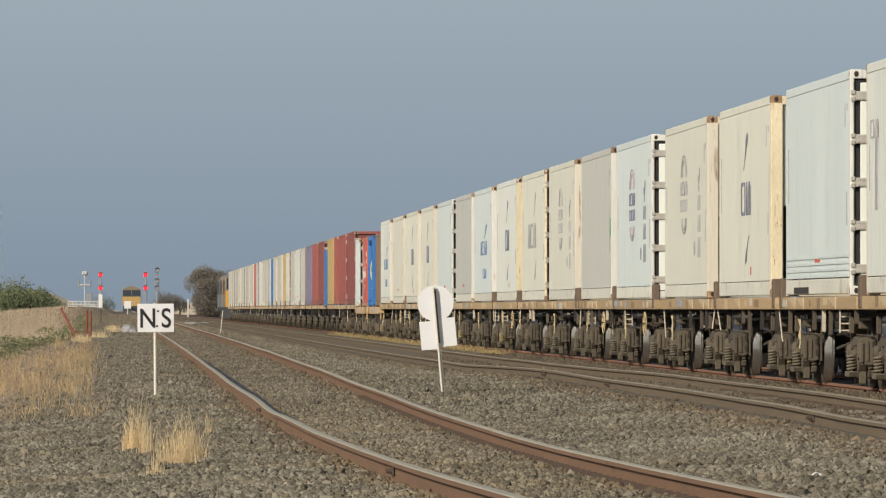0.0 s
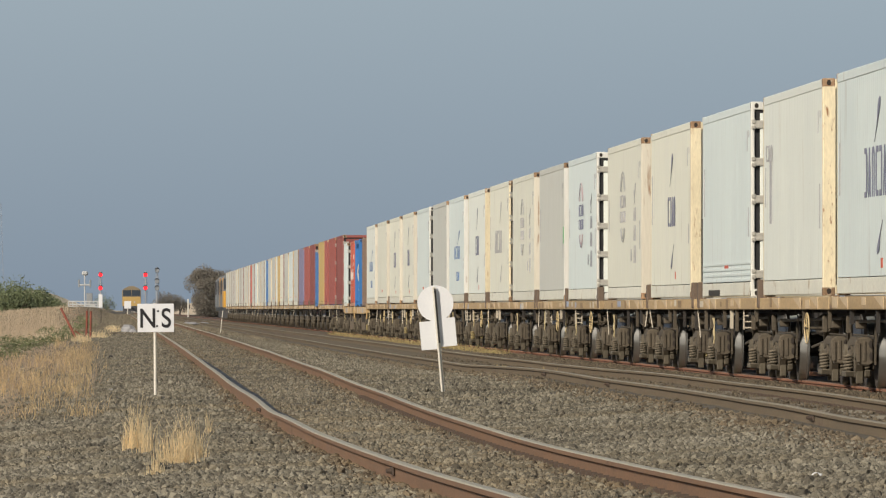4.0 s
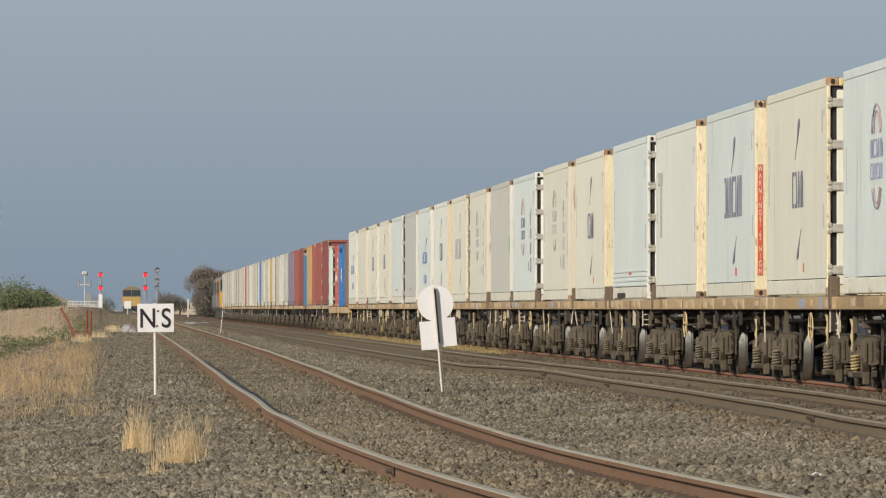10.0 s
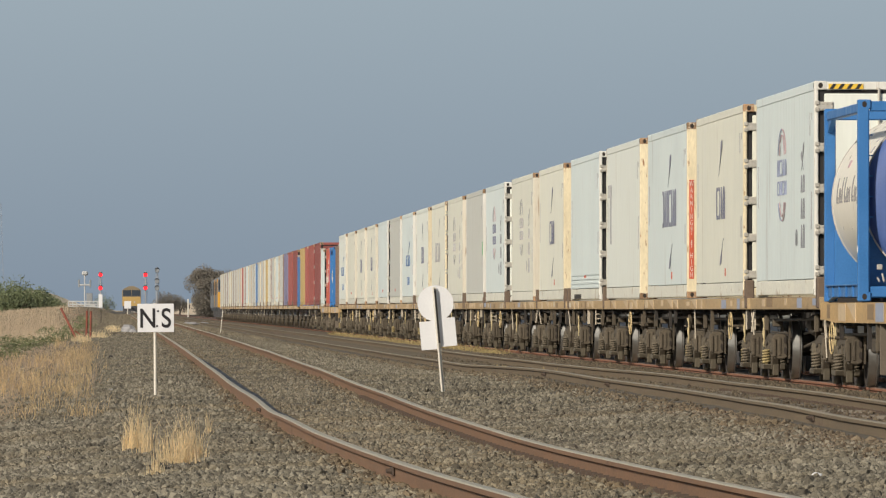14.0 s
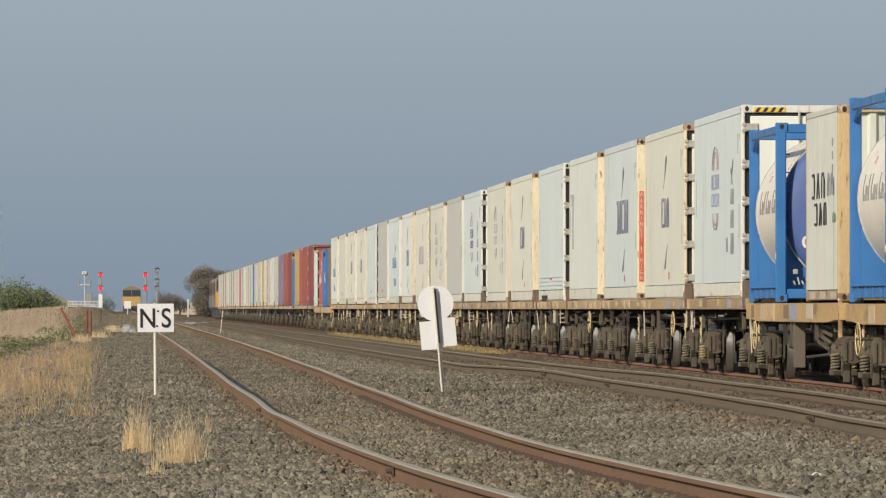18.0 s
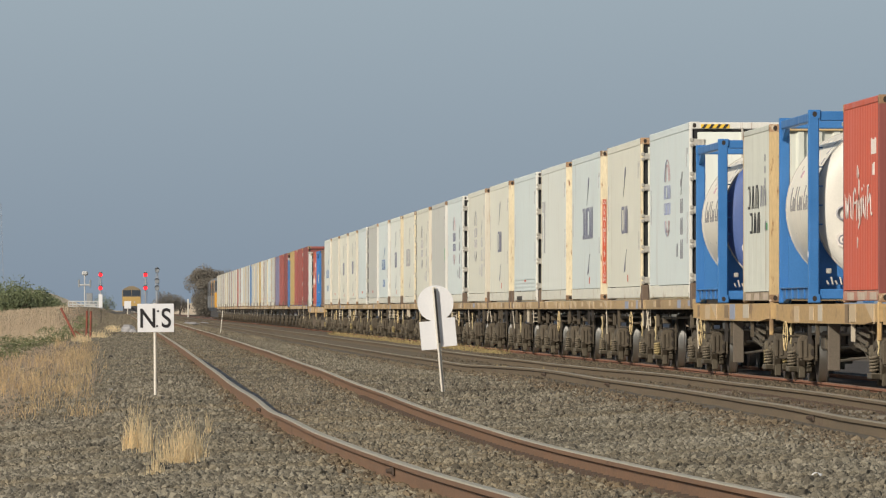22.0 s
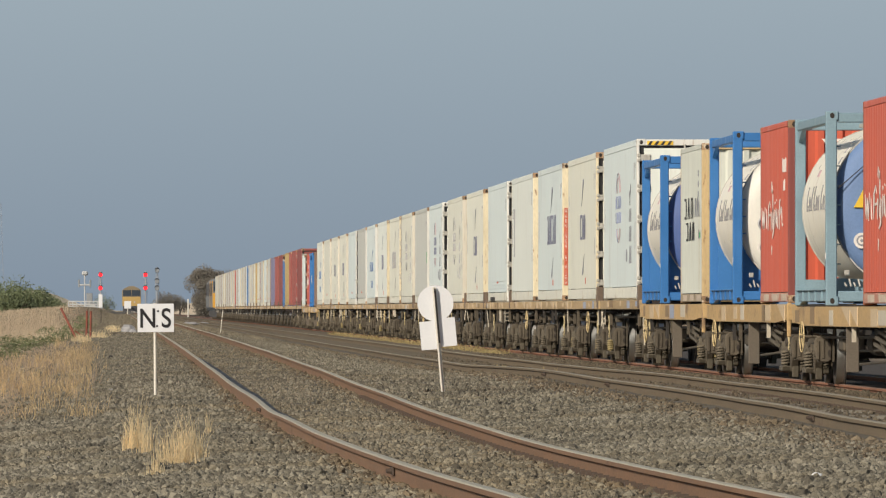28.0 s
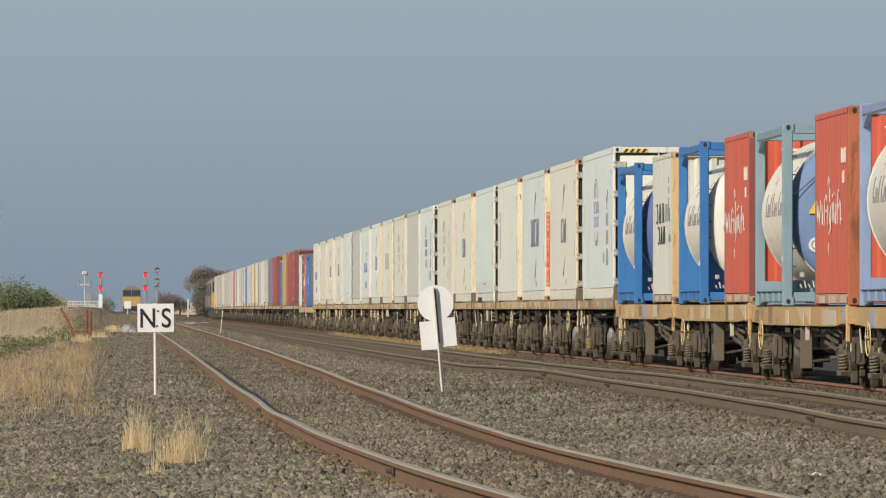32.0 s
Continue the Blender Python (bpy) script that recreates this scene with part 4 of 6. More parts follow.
def tank(y, zbase, trim, shell, cap, label, extra="", H=2.60, panel=0.95):
    """A tank container: frame of posts and rails, saddle beams, barrel with domed ends, walkway."""
    L = 6.06
    t = tagged(new("tank_container"), label, "tank container", group="tank containers on the freight train")
    for sx in (-1, 1):
        for ye in (0, L - 0.16):
            bm = bmesh.new()
            bevel_box(bm, *sorted((sx * 1.22, sx * 1.075)), ye, ye + 0.16, 0.1, H - 0.1, 0.012)
            part("corner_post", bm, M[trim], t)
            for ze in (0.06, H - 0.06):
                k = part("corner_casting", cached(("corner_casting", trim), casting(), M[trim]), None, t)
                k.location = (sx * 1.137, ye + (0.083 if ye == 0 else 0.077), ze)
                if ye == 0:
                    h = part("aperture", cached(("aperture", "y"), oval('y'), M["hole"]), None, k)
                    h.location = (0, -0.0845, 0)
        bm = bmesh.new()
        bevel_box(bm, *sorted((sx * 1.18, sx * 1.10)), 0.15, L - 0.15, 0.055, 0.20, 0.010)
        bevel_box(bm, *sorted((sx * 1.215, sx * 1.07)), 0.15, L - 0.15, 0.20, 0.222, 0.006)
        for k in range(1, 5):
            box(bm, *sorted((sx * 1.205, sx * 1.17)), k * L / 5 - 0.012, k * L / 5 + 0.012, 0.06, 0.205)
        for k, d in ((0.15, 1), (L - 0.15, -1)):
            prism(bm, [(k, 0.01), (k, 0.06), (k + d * 0.7, 0.06)], *sorted((sx * 1.17, sx * 1.10)))
        part("bottom_rail", bm, M[trim], t)
        bm = bmesh.new()
        bevel_box(bm, *sorted((sx * 1.20, sx * 1.10)), 0.15, L - 0.15, H - 0.16, H - 0.04, 0.012)
        part("top_rail", bm, M[trim], t)
    for ye in (0.02, L - 0.14):
        for z0, z1 in ((0.05, 0.19), (H - 0.15, H - 0.02)):
            bm = bmesh.new()
            bevel_box(bm, -1.06, 1.06, ye, ye + 0.12, z0, z1, 0.012)
            part("end_beam", bm, M[trim], t)
    for ye in (0.34, L - 0.24):
        bm = bmesh.new()
        q = [(-1.095, 0.12), (1.095, 0.12), (1.095, panel), (0.95, panel), (0.55, 0.34), (-0.55, 0.34), (-0.95, panel), (-1.095, panel)]
        lo = [bm.verts.new((a, ye, b)) for a, b in q]
        hi = [bm.verts.new((a, ye + 0.05, b)) for a, b in q]
        bm.faces.new(lo)
        bm.faces.new(hi[::-1])
        for i in range(8):
            bm.faces.new((lo[i], lo[(i + 1) % 8], hi[(i + 1) % 8], hi[i]))
        part("saddle", bm, M[trim], t)
    for sx in (-1, 1):
        bm = bmesh.new()
        prism(bm, [(L - 0.15, H - 0.15), (L - 0.15, H - 0.32), (L - 0.9, H - 0.15)], *sorted((sx * 1.18, sx * 1.12)))
        part("gusset", bm, M[trim], t)
    R, zc = 1.13, 0.20 + 1.13
    END = 0.27
    bm = bmesh.new()
    lathe(bm, [(END, R), (L - END, R)], 'Y', 56, at=(0, 0, zc))
    barrel = part("barrel", bm, M[shell], t, smooth=True)
    for s, y0 in ((-1, END), (1, L - END)):
        bm = bmesh.new()
        def dished(r):
            """How far the end bulges at a distance r from its middle."""
            return 0.20 * max(0.0, 1 - (r / R) ** 7) ** 0.6
        rs = [R * q for q in (1.0, 0.995, 0.98, 0.955, 0.92, 0.87, 0.8, 0.7, 0.55, 0.4, 0.2, 0.02)]
        lathe(bm, [(y0, R + 0.002)] + [(y0 + s * dished(q), q) for q in rs], 'Y', 48, at=(0, 0, zc))
        part("domed_end", bm, M[cap], t, smooth=True)
        bm = bmesh.new()
        lathe(bm, [(y0 - 0.03, R + 0.012), (y0 + 0.03, R + 0.012)], 'Y', 48, at=(0, 0, zc))
        part("band", bm, M["band" if shell != "tank_white" else "tank_white"], barrel)
        if s < 0:
            for k in range(7):
                bm = bmesh.new()
                tube(bm, (-1.08, 0.10, 0.55 + 0.26 * k), (-1.02, 0.10, 0.55 + 0.26 * k), 0.010, seg=6)
                part("foot_rung", bm, M[trim], t)

            def face(x, z):
                return y0 - dished(math.hypot(x, z - zc)) - 0.012

            if "triangle" in extra:
                b2 = bmesh.new()
                q = [(-0.845, 1.30), (-0.575, 1.30), (-0.71, 1.56)]
                yf = min(face(*p) for p in q)
                lo = [b2.verts.new((a, yf - 0.012, b)) for a, b in q]
                hi = [b2.verts.new((a, yf + 0.05, b)) for a, b in q]
                b2.faces.new(lo)
                b2.faces.new(hi[::-1])
                for i in range(3):
                    b2.faces.new((lo[i], lo[(i + 1) % 3], hi[(i + 1) % 3], hi[i]))
                part("warning_triangle", b2, M["hazard"], t, "yellow warning triangle")
                bm = bmesh.new()
                tube(bm, (-1.06, 0.05, 1.55), (-0.2, 0.05, 2.30), 0.007, seg=6)
                part("diagonal_stay", bm, M["under"], t)
            yf = face(-0.74, 0.86)
            bm = bmesh.new()
            lathe(bm, [(yf - 0.012, 0.105), (yf + 0.05, 0.105)], 'Y', 24, at=(-0.74, 0, 0.86))
            disc = part("round_label", bm, M["ink_white"], t)
            for q, mt, d in ((0.072, "ink_slate", 0.015), (0.050, "ink_white", 0.018), (0.022, "ink_slate", 0.021)):
                bm = bmesh.new()
                lathe(bm, [(yf - d, q), (yf - d + 0.004, q)], 'Y', 16, at=(-0.74, 0, 0.86))
                part("label_print", bm, M[mt], disc)
            if "print" in extra:
                for i in range(8):
                    z0, w = (1.97, 0.055) if i < 3 else (1.88, 0.040)
                    x0 = -0.66 + 0.075 * i if i < 3 else -0.70 + 0.06 * (i - 3)
                    boxpart("label_print", (x0, x0 + w, face(-0.62, z0) - 0.004, face(-0.62, z0) + 0.03, z0, z0 + w * 0.8), M["ink"], t)
                bm = bmesh.new()
                n = 20
                yr = face(-0.74, 1.22)
                ring = [[bm.verts.new((-0.74 + (0.085 + 0.02 * math.cos(q)) * math.cos(2 * math.pi * i / n), yr - 0.01 + 0.02 * math.sin(q),
                                       1.22 + (0.085 + 0.02 * math.cos(q)) * math.sin(2 * math.pi * i / n))) for q in (0, 1.57, 3.14, 4.71)] for i in range(n)]
                for i in range(n):
                    for j in range(4):
                        bm.faces.new((ring[i][j], ring[i][(j + 1) % 4], ring[(i + 1) % n][(j + 1) % 4], ring[(i + 1) % n][j]))
                part("ring", bm, M["ink_grey"], t)
            for i in range(4):
                bm = bmesh.new()
                tube(bm, (-0.96 + 0.06 * i, 0.16, 0.30 + 0.05 * (i % 2)), (-0.94 + 0.06 * i, 0.10, 0.25), 0.013, seg=8)
                part("valve", bm, M["hinge"], t)
            bm = bmesh.new()
            bevel_box(bm, -0.97, -0.90, 0.08, 0.18, 0.40, 0.47, 0.01)
            part("valve_box", bm, M["hinge"], t)
    # print on the barrel side: upright strokes following the curve
    r = random.Random(int(y))
    def curved(yy, w, a0, a1, material, name):
        bm = bmesh.new()
        a0, a1 = radians(a0), radians(a1)
        prev = None
        for k in range(5):
            a = a0 + (a1 - a0) * k / 4
            row = [bm.verts.new((math.cos(a) * q, b, zc + math.sin(a) * q)) for q, b in ((R + 0.008, yy), (R + 0.008, yy + w), (R - 0.01, yy + w), (R - 0.01, yy))]
            if prev:
                for i in range(4):
                    bm.faces.new((prev[i], prev[(i + 1) % 4], row[(i + 1) % 4], row[i]))
            else:
                bm.faces.new(row)
            prev = row
        bm.faces.new(prev[::-1])
        part(name, bm, material, barrel)
    for i in range(8):
        tall = i in (0, 2, 3, 6)
        curved(L * 0.80 - i * 0.44, 0.075, 182, 165 if tall else 172, M["tank_ink"], "letter")
        if i % 3 != 2:
            curved(L * 0.80 - i * 0.44 - 0.20, 0.05, 182, 178 if tall else 173, M["tank_ink"], "letter")
    curved(L * 0.62, 0.30, 158, 153, M["ink_rose"], "stencil")
    for i in range(3):
        curved(0.9 + 0.3 * i, 0.16, 150 - 9 * i, 145 - 9 * i, M["ink_grey"], "stencil")
        curved(0.9, 0.5, 184 + 12 * i, 179 + 12 * i, M["ink_grey"], "stencil")
    for yy in (1.5, 3.0, 4.5):
        curved(yy, 0.05, 200, 100, M["band"], "band")
    bm = bmesh.new()
    bevel_box(bm, -0.35, 0.35, 0.3, L - 0.3, H - 0.12, H - 0.06, 0.01)
    part("walkway", bm, M["hinge"], t)
    bm = bmesh.new()
    tube(bm, (0, L / 2, zc + R - 0.05), (0, L / 2, H - 0.02), 0.28, seg=20)
    part("manhole", bm, M["hinge"], t)
    decal("placard", t, 0.03, 0.13, 0.62, 0.70, M["ink_white"], x=-1.222)
    MOVERS.append((t, MAIN_X, y, zbase))
    return t


# ---- wagons ----
WHEELSETS = []      # (wheelset, y in its bogie)


def spring_mesh():
    """Five open turns of thick wire."""
    bm = bmesh.new()
    n, turns, seg = 60, 5.0, 6
    prev = None
    for i in range(n + 1):
        a = 2 * math.pi * turns * i / n
        zc = 0.018 + 0.200 * i / n
        ring = []
        for j in range(seg):
            q = 2 * math.pi * j / seg
            rr = 0.050 + 0.015 * math.cos(q)
            ring.append(bm.verts.new((rr * math.cos(a), rr * math.sin(a), zc + 0.015 * math.sin(q))))
        if prev:
            for j in range(seg):
                bm.faces.new((prev[j], prev[(j + 1) % seg], ring[(j + 1) % seg], ring[j]))
        prev = ring
    tube(bm, (0, 0, 0.0), (0, 0, 0.225), 0.028, seg=8)
    return bm


LOW = Matrix.Diagonal((1, 1, 0.86, 1))      # the castings sit low on their springs


def hose_mesh():
    """A slack air hose with a hanging loop."""
    bm = bmesh.new()
    pts = [Vector((0.015 * math.sin(3.0 * i), 0.16 * i / 8, -0.42 * math.sin(math.pi * (i / 8) ** 0.7))) for i in range(9)]
    for p, q in zip(pts, pts[1:]):
        tube(bm, p, q, 0.011, seg=6)
    return bm


def bogie(parent, y, keyed, near=True):
    """A three-piece freight bogie with two wheelsets."""
    def frame_side(sx):
        def go():
            bm = bmesh.new()
            t = bmesh.new()
            xa, xb = sorted((sx * 0.975, sx * 1.085))
            prism(t, [(-1.12, 0.50), (-1.12, 0.60), (-0.75, 0.70), (-0.35, 0.77), (0.35, 0.77), (0.75, 0.70), (1.12, 0.60), (1.12, 0.50),
                      (0.72, 0.56), (0.33, 0.63), (-0.33, 0.63), (-0.72, 0.56)], xa, xb)
            prism(t, [(-0.72, 0.56), (-0.60, 0.58), (-0.30, 0.25), (0.30, 0.25), (0.60, 0.58), (0.72, 0.56), (0.38, 0.15), (-0.38, 0.15)], xa, xb)
            for s in (-1, 1):
                prism(t, [(s * 0.24, 0.24), (s * 0.32, 0.24), (s * 0.32, 0.66), (s * 0.24, 0.66)], xa, xb)
                prism(t, [(s * 0.80, 0.34), (s * 1.02, 0.34), (s * 1.06, 0.54), (s * 0.76, 0.54)], xa + 0.01, xb - 0.01)
            bmesh.ops.recalc_face_normals(t, faces=t.faces[:])
            bmesh.ops.bevel(t, geom=t.edges[:], offset=0.014, segments=1, affect='EDGES')
            merge(bm, t, LOW)
            return bm
        return go

    def axle_cap(sx):
        def go():
            bm = bmesh.new()
            lathe(bm, [(sx * 0.95, 0.06), (sx * 0.96, 0.115), (sx * 1.08, 0.115), (sx * 1.09, 0.10), (sx * 1.12, 0.10), (sx * 1.13, 0.07)], 'X', 16)
            for i in range(3):
                a = 2.1 * i
                tube(bm, (sx * 1.12, 0.055 * math.cos(a), 0.055 * math.sin(a)), (sx * 1.145, 0.055 * math.cos(a), 0.055 * math.sin(a)), 0.014, seg=6)
            return bm
        return go

    def bolster():
        bm = bmesh.new()
        bevel_box(bm, -1.06, 1.06, -0.19, 0.19, 0.46, 0.66, 0.03)
        for s in (-1, 1):
            box(bm, -0.9, 0.9, s * 0.42 - 0.05, s * 0.42 + 0.05, 0.34, 0.46)
            for k in (-0.78, 0.78):
                bevel_box(bm, k - 0.04, k + 0.04, s * 0.42 - 0.12, s * 0.42 + 0.12, 0.28, 0.56, 0.015)
        return bm

    # Bolster in near-black: the shade behind the side frames lies in its colour.
    b = part("bogie", cached(("bogie",), bolster, M["under"]), None, parent)
    b.location = (0, y, 0)
    for sx in (-1, 1):
        part("side_frame", cached(("side_frame", sx), frame_side(sx), M["bogie"]), None, b)
        for k in (-0.9, 0.9) if near and sx < 0 else ():
            c = part("bearing_cap", cached(("bearing_cap", sx), axle_cap(sx), M["dust"]), None, b)
            c.location = (0, k, 0.46)
        for k in (-0.21, -0.07, 0.07, 0.21) if near else ():
            hue = "spring_yellow" if random.random() < 0.09 else "spring"
            s = part("spring", cached(("spring", hue), spring_mesh, M[hue], True), None, b)
            s.location = (sx * (1.135 if abs(k) < 0.1 else 0.93), k, 0.205)
        if near:
            part("transom_plate", cached(("transom_plate", sx), lambda: transom(sx), M["bogie"]), None, b)
            for k, xx in ((0.565, 0.935), (0.415, 0.930)):
                h = part("aperture", cached(("plate_hole",), plate_hole, M["hole"]), None, b)
                h.location = (sx * xx, -1.185, k)
            part("spring_seat", cached(("spring_seat", sx), lambda: seat_casting(sx), M["dust"]), None, b)
            if sx < 0:
                part("brake_lever", cached(("brake_lever",), brake_lever, M["bogie"]), None, b)
                if random.random() < 0.6:
                    h = part("hose", cached(("hose",), hose_mesh, M["hose"], True), None, b, "pale slack air hose")
                    h.location = (-1.13, random.choice((-0.75, 0.2, 0.5)), random.uniform(0.86, 0.98))
        for k in (-1, 1) if near else ():
            def shoe():
                bm = bmesh.new()
                prism(bm, [(-0.10, 0.0), (0.02, -0.02), (0.06, 0.2), (0.03, 0.36), (-0.06, 0.38)], -0.05, 0.05)
                tube(bm, (0, -0.05, 0.2), (0, -0.22, 0.34), 0.025, seg=6)
                return bm
            s = part("brake_shoe", cached(("brake_shoe",), shoe, M["bogie"]), None, b)
            s.matrix_basis = pose(sx * 0.80, k * 0.36, 0.24, 0, 0, 0 if k < 0 else 180)
    for s in (-1, 1):
        w = part("wheelset", cached(("wheelset",), wheel_two_tone, None), None, b)
        w.location = (0, s * 0.9, 0.46)
        if keyed:
            WHEELSETS.append((w, s * 0.9))
    return b


def transom(sx):
    """The rounded end of the side frame: a cast slab with a raised rim and a slot down its outer half."""
    bm = bmesh.new()
    t = bmesh.new()
    arc = [(1.03 + 0.105 * math.cos(radians(a)), 0.665 + 0.105 * math.sin(radians(a))) for a in (0, 25, 50, 75)]
    arc += [(0.985 + 0.09 * math.cos(radians(a)), 0.675 + 0.095 * math.sin(radians(a))) for a in (95, 120, 150, 180)]
    prism(t, [(0.895, 0.37), (0.96, 0.335), (1.05, 0.345), (1.11, 0.40), (1.135, 0.52)] + arc + [(0.893, 0.56)], 0, 0.10)
    bmesh.ops.recalc_face_normals(t, faces=t.faces[:])
    bmesh.ops.bevel(t, geom=t.edges[:], offset=0.018, segments=1, affect='EDGES')
    bevel_box(t, -0.02, 0.09, 1.06, 1.115, 0.38, 0.68, 0.012)
    bevel_box(t, -0.014, 0.05, 0.99, 1.035, 0.40, 0.70, 0.010)
    merge(bm, t, LOW @ Matrix(((0, sx, 0, 0), (1, 0, 0, -1.17), (0, 0, 1, 0), (0, 0, 0, 1))))
    return bm


def seat_casting(sx):
    """The ledge under the springs with its hanging, tapered lugs."""
    bm = bmesh.new()
    t = bmesh.new()
    prism(t, [(-0.36, 0.215), (0.36, 0.215), (0.30, 0.14), (-0.30, 0.14)], *sorted((sx * 0.93, sx * 1.20)))
    for yy in (-0.42, 0.36):
        prism(t, [(yy - 0.06, 0.27), (yy + 0.09, 0.29), (yy + 0.07, 0.05), (yy + 0.01, 0.05)], *sorted((sx * 0.97, sx * 1.065)))
    prism(t, [(-0.52, 0.23), (-0.36, 0.23), (-0.36, 0.12), (-0.47, 0.14)], *sorted((sx * 0.88, sx * 0.96)))
    bmesh.ops.recalc_face_normals(t, faces=t.faces[:])
    bmesh.ops.bevel(t, geom=t.edges[:], offset=0.012, segments=1, affect='EDGES')
    merge(bm, t)
    return bm


def brake_lever():
    """Levers and rods of the rigging beside the side frame."""
    bm = bmesh.new()
    prism(bm, [(-1.45, 0.78), (-1.39, 0.78), (-1.30, 0.30), (-1.36, 0.30)], -0.90, -0.875)
    tube(bm, (-0.89, -1.36, 0.34), (-0.80, -0.55, 0.36), 0.018, seg=6)
    tube(bm, (-0.92, -1.42, 0.67), (-0.92, 1.9, 0.68), 0.014, seg=6)
    tube(bm, (-1.10, 0.45, 0.80), (-1.02, 1.45, 0.42), 0.020, seg=6)
    bevel_box(bm, -1.13, -1.06, 0.40, 0.48, 0.70, 0.93, 0.012)
    bevel_box(bm, -1.04, -0.90, -0.12, 0.10, 0.76, 0.88, 0.015)
    return bm


def plate_hole():
    bm = bmesh.new()
    lathe(bm, [(-0.003, 0.022), (0.003, 0.022)], 'Y', 14)
    for v in bm.verts:
        v.co.z *= 2.3
    return bm


def wheel_two_tone():
    bm = bmesh.new()
    for sx in (-1, 1):
        lathe(bm, [(sx * 0.70, 0.10), (sx * 0.70, 0.47), (sx * 0.703, 0.488), (sx * 0.722, 0.488), (sx * 0.735, 0.467), (sx * 0.84, 0.460), (sx * 0.84, 0.39),
                   (sx * 0.80, 0.36), (sx * 0.79, 0.15), (sx * 0.86, 0.12), (sx * 0.86, 0.08)], 'X', 48)
    lathe(bm, [(-1.0, 0.07), (1.0, 0.07)], 'X', 12)
    return bm


def wheelset_mesh():
    """Worn bright treads on dark wheels."""
    me = finish("wheelset", wheel_two_tone(), M["wheel"], True)
    me.materials.append(M["tyre"])
    me.set_sharp_from_angle(angle=radians(30))
    for p in me.polygons:
        r = math.hypot(p.center.y, p.center.z)
        if r > 0.45 and abs(p.normal.x) < 0.7:
            p.material_index = 1
    MESH[("wheelset",)] = me


def handwheel(parent, y, z, mat="handyellow"):
    bm = bmesh.new()
    n, k = 28, 6
    ring = [[bm.verts.new((0.008 * math.sin(2 * math.pi * j / k), (0.205 + 0.008 * math.cos(2 * math.pi * j / k)) * math.cos(2 * math.pi * i / n),
                           (0.205 + 0.008 * math.cos(2 * math.pi * j / k)) * math.sin(2 * math.pi * i / n))) for j in range(k)] for i in range(n)]
    for i in range(n):
        for j in range(k):
            bm.faces.new((ring[i][j], ring[i][(j + 1) % k], ring[(i + 1) % n][(j + 1) % k], ring[(i + 1) % n][j]))
    h = part("handwheel", bm, M[mat], parent, "yellow brake handwheel")
    h.matrix_basis = pose(-1.28, y, z, 0, 0, 4.5)
    for i in range(5):
        a = 2 * math.pi * i / 5 + 0.3
        bm = bmesh.new()
        tube(bm, (0, 0, 0), (0, 0.20 * math.cos(a), 0.20 * math.sin(a)), 0.006, seg=6)
        part("spoke", bm, M[mat], h)
    bm = bmesh.new()
    tube(bm, (-0.03, 0, 0), (0.30, 0, 0), 0.02, seg=8)
    part("spindle", bm, M["bogie"], h)
    return h


